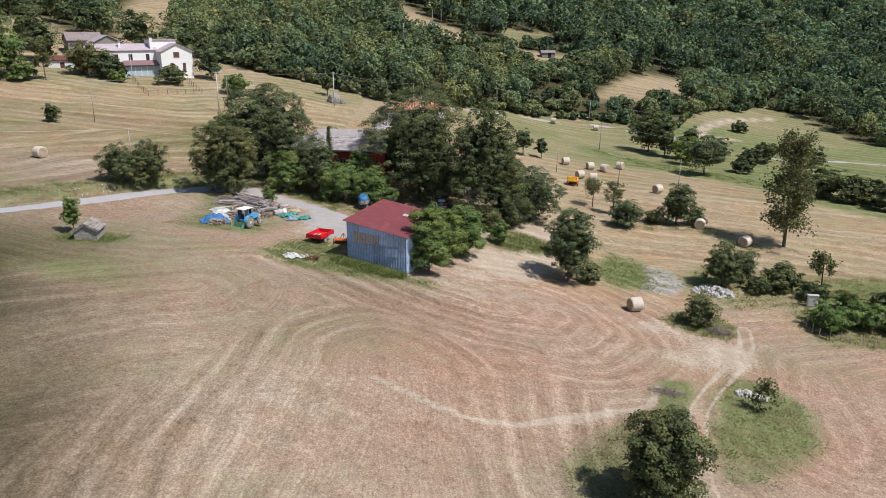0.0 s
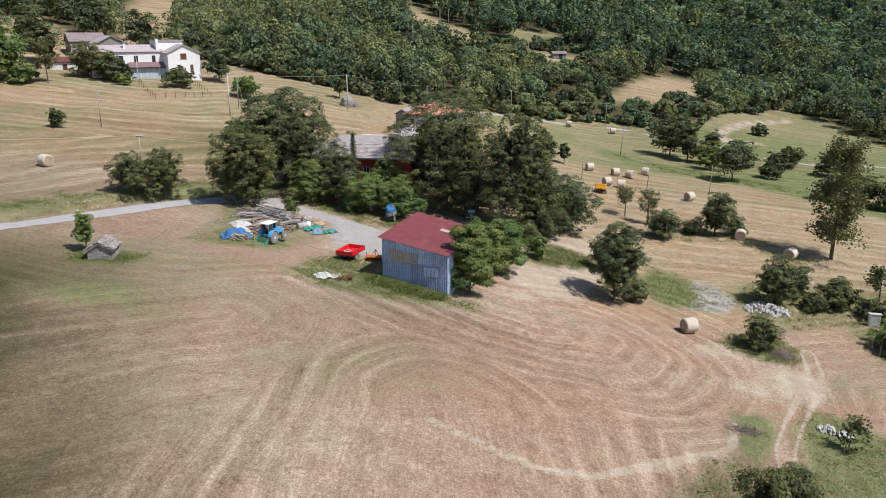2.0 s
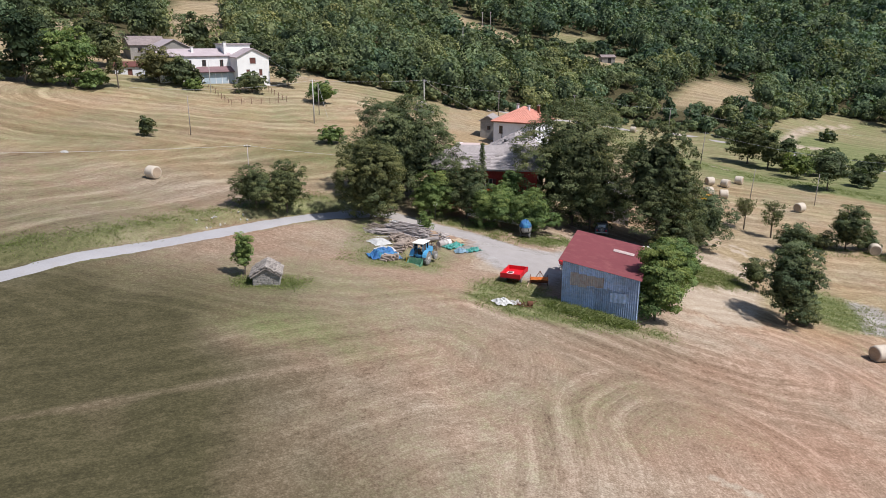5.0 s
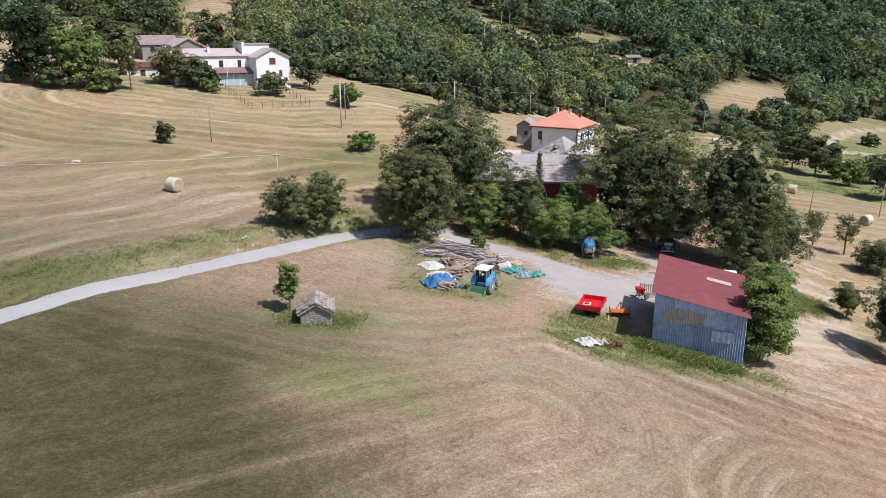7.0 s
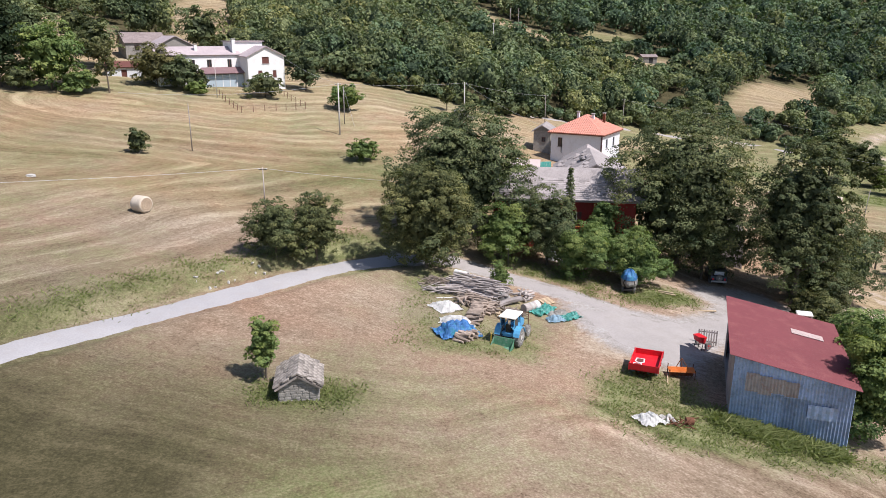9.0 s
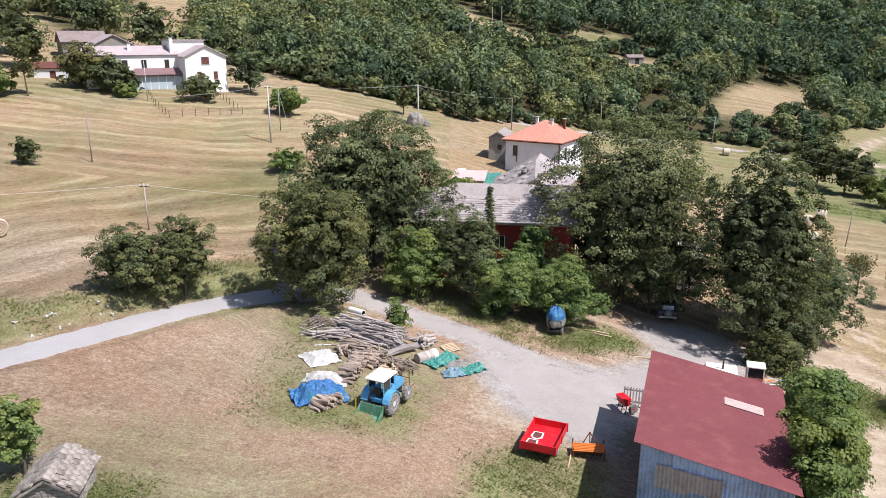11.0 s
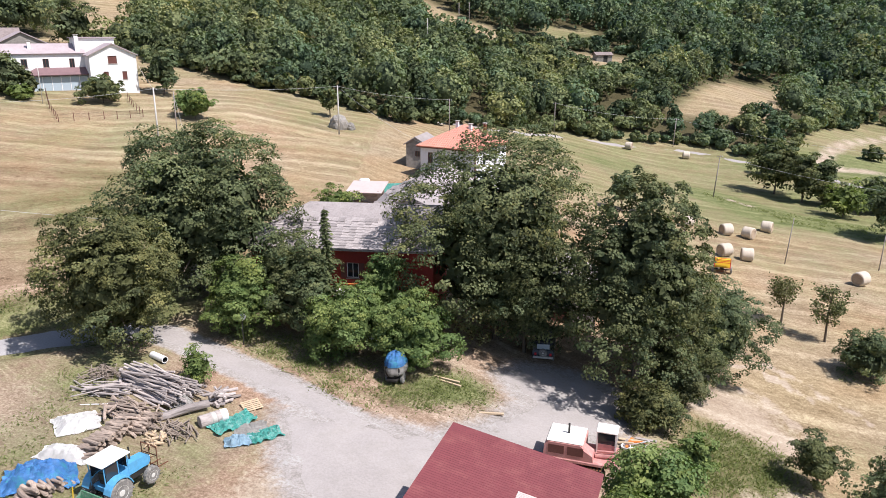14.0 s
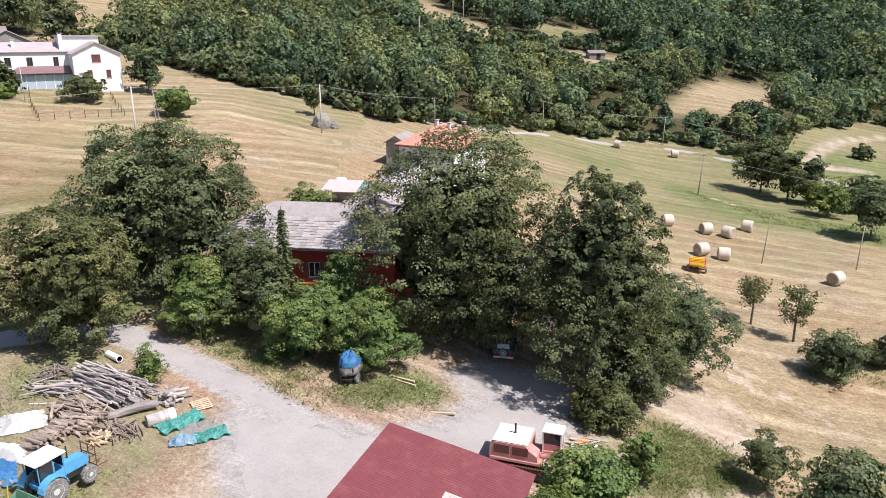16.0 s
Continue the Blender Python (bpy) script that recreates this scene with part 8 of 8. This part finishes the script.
def build_trailer():
    x, y = 13.5, 62.9
    root = thing("tipping_trailer", x, y, ground_z(x, y), -22, "bright red two-wheeled tipping trailer on the grass", "trailer")
    W, L = 1.0, 1.45
    part("bed", box(bmesh.new(), -W, W, -L, L, 0.72, 0.80), PAINT_RED, root)
    for s in (-1, 1):
        part("side_board", box(bmesh.new(), s * W - 0.025, s * W + 0.025, -L, L, 0.8, 1.22), PAINT_RED, root)
        part("end_board", box(bmesh.new(), -W + 0.03, W - 0.03, s * L - 0.025, s * L + 0.025, 0.8, 1.22), PAINT_RED, root)
        for yy in (-L, 0, L):
            part("stake", box(bmesh.new(), s * (W + 0.03) - 0.03, s * (W + 0.03) + 0.03, yy - 0.04, yy + 0.04, 0.7, 1.24), PAINT_RED, root)
        wheel(root, s * 0.80, -0.2, 0.34, 0.34, 0.2, PAINT_GREY, 0.55, 0).rotation_euler = (0, 0, radians(90))
    bm = bmesh.new()
    for s in (-0.35, 0.35):
        box(bm, s - 0.05, s + 0.05, -L, L + 0.2, 0.58, 0.715)
        rod(bm, (s, L, 0.62), (0, L + 1.2, 0.5), 0.045)
    rod(bm, (-0.8, -0.2, 0.34), (0.8, -0.2, 0.34), 0.05)
    part("chassis", bm, IRON, root)
    # ornamental patches on the bed
    for k, (cx, cy) in enumerate(((-0.45, 0.15), (-0.55, -0.75))):
        g = part("bed_panel", prism(bmesh.new(), [(cx - 0.36, cy - 0.2), (cx - 0.12, cy - 0.42), (cx + 0.12, cy - 0.42), (cx + 0.36, cy - 0.2), (cx + 0.3, cy + 0.4), (cx - 0.3, cy + 0.4)], 0, 0.02), PLASTIC_WHITE, root, "pale patch frame on the bed")
        for v in g.data.vertices:
            v.co = (v.co.x, v.co.z, 0.805 + v.co.y)
        h = part("patch", prism(bmesh.new(), [(cx - 0.26, cy - 0.16), (cx - 0.1, cy - 0.32), (cx + 0.1, cy - 0.32), (cx + 0.26, cy - 0.16), (cx + 0.22, cy + 0.32), (cx - 0.22, cy + 0.32)], 0, 0.006), SHUTTER, g)
        for v in h.data.vertices:
            v.co = (v.co.x, v.co.z, 0.829 + v.co.y)


def build_implements():
    x, y = 16.1, 62.9
    root = thing("flail_mower", x, y, ground_z(x, y), -6, "orange farm implement with iron frame beside the barn", "implement")
    part("deck", box(bmesh.new(), -0.95, 0.95, -0.55, 0.35, 0.55, 0.62, bevel=0.02), PAINT_ORANGE, root)
    for k in range(5):
        part("slat", box(bmesh.new(), -0.9, 0.9, -0.5 + k * 0.17, -0.42 + k * 0.17, 0.62, 0.66), PAINT_ORANGE, root)
    for xx in (-0.9, 0.9):
        part("leg", rod(bmesh.new(), (xx, -0.5, 0.0), (xx, -0.5, 0.75), 0.035), RUST, root)
        part("leg", rod(bmesh.new(), (xx, 0.3, 0.0), (xx, 0.3, 0.9), 0.035), RUST, root)
    for xx in (-0.3, 0.1, 0.5):
        part("hitch_bar", rod(bmesh.new(), (xx, 0.35, 0.6), (0.1, 0.6, 1.2), 0.035), RUST, root)
    part("rotor", lathe(bmesh.new(), [(-0.85, 0.12)] + [(-0.85 + 1.7 * k / 14, 0.14 + 0.06 * (k % 2)) for k in range(15)] + [(0.85, 0.12)], 12, "x"), RUST, root).location = (0, -0.1, 0.28)
    x, y = 14.9, 62.1
    root = thing("timber_pole", x, y, ground_z(x, y) + 0.05, 75, "pale straight pole lying beside the trailer", "pole")
    part("pole", rod(bmesh.new(), (-0.9, 0, 0), (0.9, 0, 0.02), 0.05), FRESH_WOOD, root)
    x, y = 19.6, 69.3
    root = thing("seed_drill", x, y, ground_z(x, y), 20, "small red implement against the barn", "implement")
    part("hopper", prism(bmesh.new(), [(-0.3, 1.1), (0.3, 1.1), (0.15, 0.6), (-0.15, 0.6)], -0.5, 0.5), PAINT_RED, root)
    for yy in (-0.45, 0.0, 0.45):
        part("tine", rod(bmesh.new(), (0, yy, 0.6), (-0.1, yy, 0.0), 0.03), IRON, root)
    wheel(root, 0.45, -0.55, 0.35, 0.35, 0.12, PAINT_RED)
    wheel(root, 0.45, 0.55, 0.35, 0.35, 0.12, PAINT_RED)
    part("axle", rod(bmesh.new(), (0.45, -0.5, 0.35), (0.45, 0.5, 0.35), 0.03), IRON, root)
    part("brace", rod(bmesh.new(), (0.45, 0, 0.35), (0.1, 0, 0.75), 0.03), IRON, root)
    root = thing("slat_gate", 20.55, 70.3, ground_z(20.55, 70.3), -20, "weathered slatted hurdle leaning by the barn", "hurdle", pitch=-10)
    for k in range(8):
        part("slat", box(bmesh.new(), -0.7 + k * 0.2, -0.6 + k * 0.2, -0.02, 0.02, 0, 1.3), WOOD_GREY, root)
    for z in (0.25, 1.05):
        part("rail", box(bmesh.new(), -0.72, 0.82, 0.021, 0.06, z, z + 0.09), WOOD_GREY, root)


def build_excavator():
    x, y = 28.6, 73.9
    root = thing("excavator", x, y, ground_z(x, y) - 0.05, -18, "old tracked excavator in faded red with cream bonnet and cab", "excavator")
    for s in (-1, 1):
        t = part("track", prism(bmesh.new(), [(-1.7, 0.3), (-1.45, 0.05), (1.45, 0.05), (1.7, 0.3), (1.7, 0.5), (1.45, 0.72), (-1.45, 0.72), (-1.7, 0.5)], s * 1.0 - 0.25, s * 1.0 + 0.25), IRON, root)
        for k in range(16):
            part("track_shoe", box(bmesh.new(), -1.5 + k * 0.19, -1.37 + k * 0.19, s * 1.0 - 0.28, s * 1.0 + 0.28, 0.72, 0.76), RUST, t)
        for k in range(5):
            part("roller", lathe(bmesh.new(), [(s * 1.0 - 0.27, 0.17), (s * 1.0 + 0.27, 0.17)], 12, "y"), IRON, t).location = (-1.2 + k * 0.6, 0, 0.32)
    part("undercarriage", box(bmesh.new(), -0.9, 0.9, -0.8, 0.8, 0.4, 0.85), IRON, root)
    part("deck", box(bmesh.new(), -2.0, 2.3, -1.15, 1.15, 0.9, 1.12, bevel=0.04), PAINT_ROSE, root)
    # engine hood
    part("engine_hood", prism(bmesh.new(), [(-2.05, 1.12), (0.35, 1.12), (0.35, 1.95), (0.15, 2.1), (-1.75, 2.1), (-2.0, 1.85)], -1.1, 1.1), PAINT_ROSE, root)
    part("hood_top", box(bmesh.new(), -1.9, 0.3, -1.05, 1.05, 2.1, 2.2, bevel=0.05), PAINT_CREAM, root, "cream white bonnet")
    for k, xx in enumerate((-1.75, -0.6)):
        part("side_grille", box(bmesh.new(), xx, xx + 0.95, -1.125, -1.103, 1.4, 1.95), SHUTTER, root)
        part("side_grille", box(bmesh.new(), xx, xx + 0.95, 1.103, 1.125, 1.4, 1.95), SHUTTER, root)
    part("cowl", prism(bmesh.new(), [(0.35, 1.12), (0.95, 1.12), (0.9, 1.5), (0.35, 1.85)], -1.1, -0.15), PAINT_ROSE, root)
    part("exhaust", rod(bmesh.new(), (-0.7, 0.1, 2.2), (-0.7, 0.1, 2.85), 0.07, 0.06, 10), IRON, root)
    # cab
    for px, py in ((1.0, 0.2), (2.1, 0.2), (1.0, 1.1), (2.1, 1.1)):
        part("cab_post", box(bmesh.new(), px - 0.04, px + 0.04, py - 0.04, py + 0.04, 1.12, 2.5), PAINT_CREAM, root)
    part("cab_roof", box(bmesh.new(), 0.9, 2.2, 0.1, 1.2, 2.5, 2.64, bevel=0.05), PAINT_CREAM, root)
    for a in ((1.04, 2.06, 0.195, 0.205), (1.04, 2.06, 1.095, 1.105)):
        part("cab_window", box(bmesh.new(), a[0], a[1], a[2], a[3], 1.75, 2.47), GLASS_DARK, root)
        part("cab_panel", box(bmesh.new(), a[0], a[1], a[2] - 0.01, a[3] + 0.01, 1.12, 1.74), PAINT_ROSE, root)
    part("cab_window", box(bmesh.new(), 2.095, 2.105, 0.25, 1.05, 1.6, 2.47), GLASS_PALE, root)
    part("seat", box(bmesh.new(), 1.2, 1.6, 0.4, 0.9, 1.3, 1.75, bevel=0.06), IRON, root)
    # folded boom
    bm = bmesh.new()
    rod(bm, (1.0, -0.35, 1.2), (3.1, -0.35, 1.5), 0.16, 0.13, 8)
    rod(bm, (1.1, -0.35, 1.55), (2.3, -0.35, 1.65), 0.06, 0.06, 8)
    rod(bm, (3.1, -0.35, 1.5), (3.9, -0.35, 0.5), 0.12, 0.09, 8)
    part("boom", bm, PAINT_ROSE, root)
    bm = prism(bmesh.new(), [(3.6, 0.6), (4.2, 0.6), (4.4, 0.3), (4.2, 0.05), (3.8, 0.02)], -0.7, 0.0)
    part("bucket", bm, RUST, root)
    rnd = random.Random(4)
    x, y = 33.0, 77.4
    root = thing("junk_heap", x, y, ground_z(x, y), 15, "jumble of orange iron, boards and pale plastic", "scrap")
    for k in range(9):
        m = pose(rnd.uniform(-1.1, 1.1), rnd.uniform(-0.5, 0.5), 0.25 + 0.1 * (k % 3), rnd.uniform(-20, 20), rnd.uniform(-25, 5), rnd.uniform(-60, 60))
        part("board", box(bmesh.new(), -0.7, 0.7, -0.09, 0.09, -0.03, 0.03, m), (PAINT_ORANGE, FRESH_WOOD, PLASTIC_WHITE, WOOD_GREY)[k % 4], root)
    part("tub", lathe(bmesh.new(), [(0, 0.25), (0.4, 0.33), (0.4, 0.28), (0.05, 0.22)], 14, "z"), PLASTIC_WHITE, root).location = (-0.9, -0.3, 0.05)


def build_car():
    x, y = 28.5, 90.6
    root = thing("car", x, y, ground_z(x, y), 80, "dark off-road car parked in the shade", "car")
    part("body", prism(bmesh.new(), [(-2.0, 0.45), (2.0, 0.45), (2.05, 0.8), (1.9, 1.0), (0.95, 1.08), (-1.95, 1.08), (-2.05, 0.8)], -0.85, 0.85), PAINT_BLACK, root)
    part("cabin", prism(bmesh.new(), [(0.95, 1.08), (0.35, 1.7), (-1.8, 1.74), (-1.95, 1.08)], -0.76, 0.76), GLASS_DARK, root)
    part("roof", box(bmesh.new(), -1.85, 0.4, -0.78, 0.78, 1.72, 1.79, bevel=0.03), PAINT_BLACK, root)
    for xx in (-1.9, -0.7, 0.3):
        for s in (-0.77, 0.77):
            part("pillar", rod(bmesh.new(), (xx + 0.25 * (xx > 0), s, 1.08), (xx, s, 1.73), 0.04), PAINT_BLACK, root)
    for xx in (-1.3, 1.3):
        for s in (-0.78, 0.78):
            wheel(root, xx, s, 0.36, 0.36, 0.22)
    wheel(root, 0, 0, 0, 0.34, 0.2, name="spare_wheel").matrix_local = pose(-2.14, 0, 0.95, 0, 0, 90)
    part("bumper", box(bmesh.new(), 2.03, 2.13, -0.8, 0.8, 0.45, 0.62), PAINT_GREY, root)
    part("bumper", box(bmesh.new(), -2.13, -2.03, -0.8, 0.8, 0.45, 0.6), PAINT_GREY, root)
    for s in (-0.6, 0.6):
        part("headlight", box(bmesh.new(), 2.04, 2.08, s - 0.14, s + 0.14, 0.72, 0.88), PLASTIC_WHITE, root)
        part("tail_light", box(bmesh.new(), -2.08, -2.04, s - 0.08, s + 0.08, 0.68, 0.9), PAINT_RED, root)
    part("rear_window", box(bmesh.new(), -1.96, -1.9, -0.5, 0.5, 1.2, 1.6), GLASS_PALE, root)


def build_covered_trailer():
    x, y = 16.8, 81.9
    root = thing("covered_trailer", x, y, ground_z(x, y), 75, "dark sprayer trailer half covered with a blue tarpaulin", "trailer")
    part("tank", lathe(bmesh.new(), [(-0.9, 0.3), (-0.8, 0.55), (-0.2, 0.66), (0.5, 0.66), (0.8, 0.55), (0.9, 0.3)], 18, "x"), IRON, root).location = (0, 0, 1.15)
    part("chassis", box(bmesh.new(), -1.0, 1.4, -0.4, 0.4, 0.42, 0.56), IRON, root)
    for s in (-0.55, 0.55):
        wheel(root, -0.1, s, 0.38, 0.38, 0.2)
    part("axle", rod(bmesh.new(), (-0.1, -0.5, 0.38), (-0.1, 0.5, 0.38), 0.05), IRON, root)
    # tarpaulins tied over the load: a grey one below, a bright blue one on top
    for low, high, grow, mat, name, label in ((-0.45, 0.35, 1.0, CONCRETE, "cover", "grey weathered cover"), (0.2, 1.0, 1.05, TARP_BLUE, "top_cover", "bright blue tarpaulin on top")):
        bm, g, n = bmesh.new(), {}, 22
        for j in range(9):
            e = math.asin(low) + (math.asin(high) - 0.06 - math.asin(low)) * j / 8
            for i in range(n):
                a = math.tau * i / n
                crease = 1 + 0.13 * noise.noise(Vector((math.cos(a) * 1.7, math.sin(a) * 1.7, e * 2 + 3))) + 0.04 * math.sin(9 * a)
                q = grow * crease
                g[i, j] = bm.verts.new((1.0 * q * math.cos(a) * math.cos(e), 0.78 * q * math.sin(a) * math.cos(e), 1.25 + 1.05 * q * math.sin(e)))
        for j in range(8):
            for i in range(n):
                bm.faces.new((g[i, j], g[(i + 1) % n, j], g[(i + 1) % n, j + 1], g[i, j + 1]))
        if high == 1.0:
            bm.faces.new([g[i, 8] for i in range(n)])
        bmesh.ops.solidify(bm, geom=list(bm.faces), thickness=0.012)
        part(name, bm, mat, root, label)
    part("drawbar", rod(bmesh.new(), (1.4, 0, 0.5), (2.2, 0, 0.3), 0.06), RUST, root)


def build_hay_machine():
    x, y = 54.0, 120.4
    root = thing("hay_rake", x, y, ground_z(x, y), 70, "yellow and red hay machine parked on the field", "implement")
    part("hood", prism(bmesh.new(), [(-1.0, 0.9), (1.0, 0.9), (0.8, 1.6), (-0.7, 1.75)], -0.9, 0.9), PAINT_YELLOW, root)
    part("pick_up", lathe(bmesh.new(), [(-0.95, 0.28), (0.95, 0.28)], 14, "y"), PAINT_RED, root).location = (1.1, 0, 0.5)
    bm = bmesh.new()
    for s in (-0.9, 0.9):
        rod(bm, (-1.0, s, 0.9), (1.2, s, 0.6), 0.05)
    for k in range(4):
        rod(bm, (-1.05, -0.9, 1.5 + k * 0.18), (-1.05, 0.9, 1.5 + k * 0.18), 0.03)
    for s in (-0.9, 0.9):
        rod(bm, (-1.05, s, 0.85), (-1.05, s, 2.05), 0.04)
    part("frame", bm, PAINT_RED, root)
    for s in (-1.05, 1.05):
        wheel(root, -0.2, s, 0.42, 0.42, 0.25)
    part("axle", rod(bmesh.new(), (-0.2, -1.0, 0.42), (-0.2, 1.0, 0.42), 0.06), IRON, root)
    part("axle_beam", box(bmesh.new(), -0.3, -0.1, -0.2, 0.2, 0.42, 0.92), IRON, root)


build_tractor()
build_trailer()
build_implements()
build_excavator()
build_car()
build_covered_trailer()
build_hay_machine()
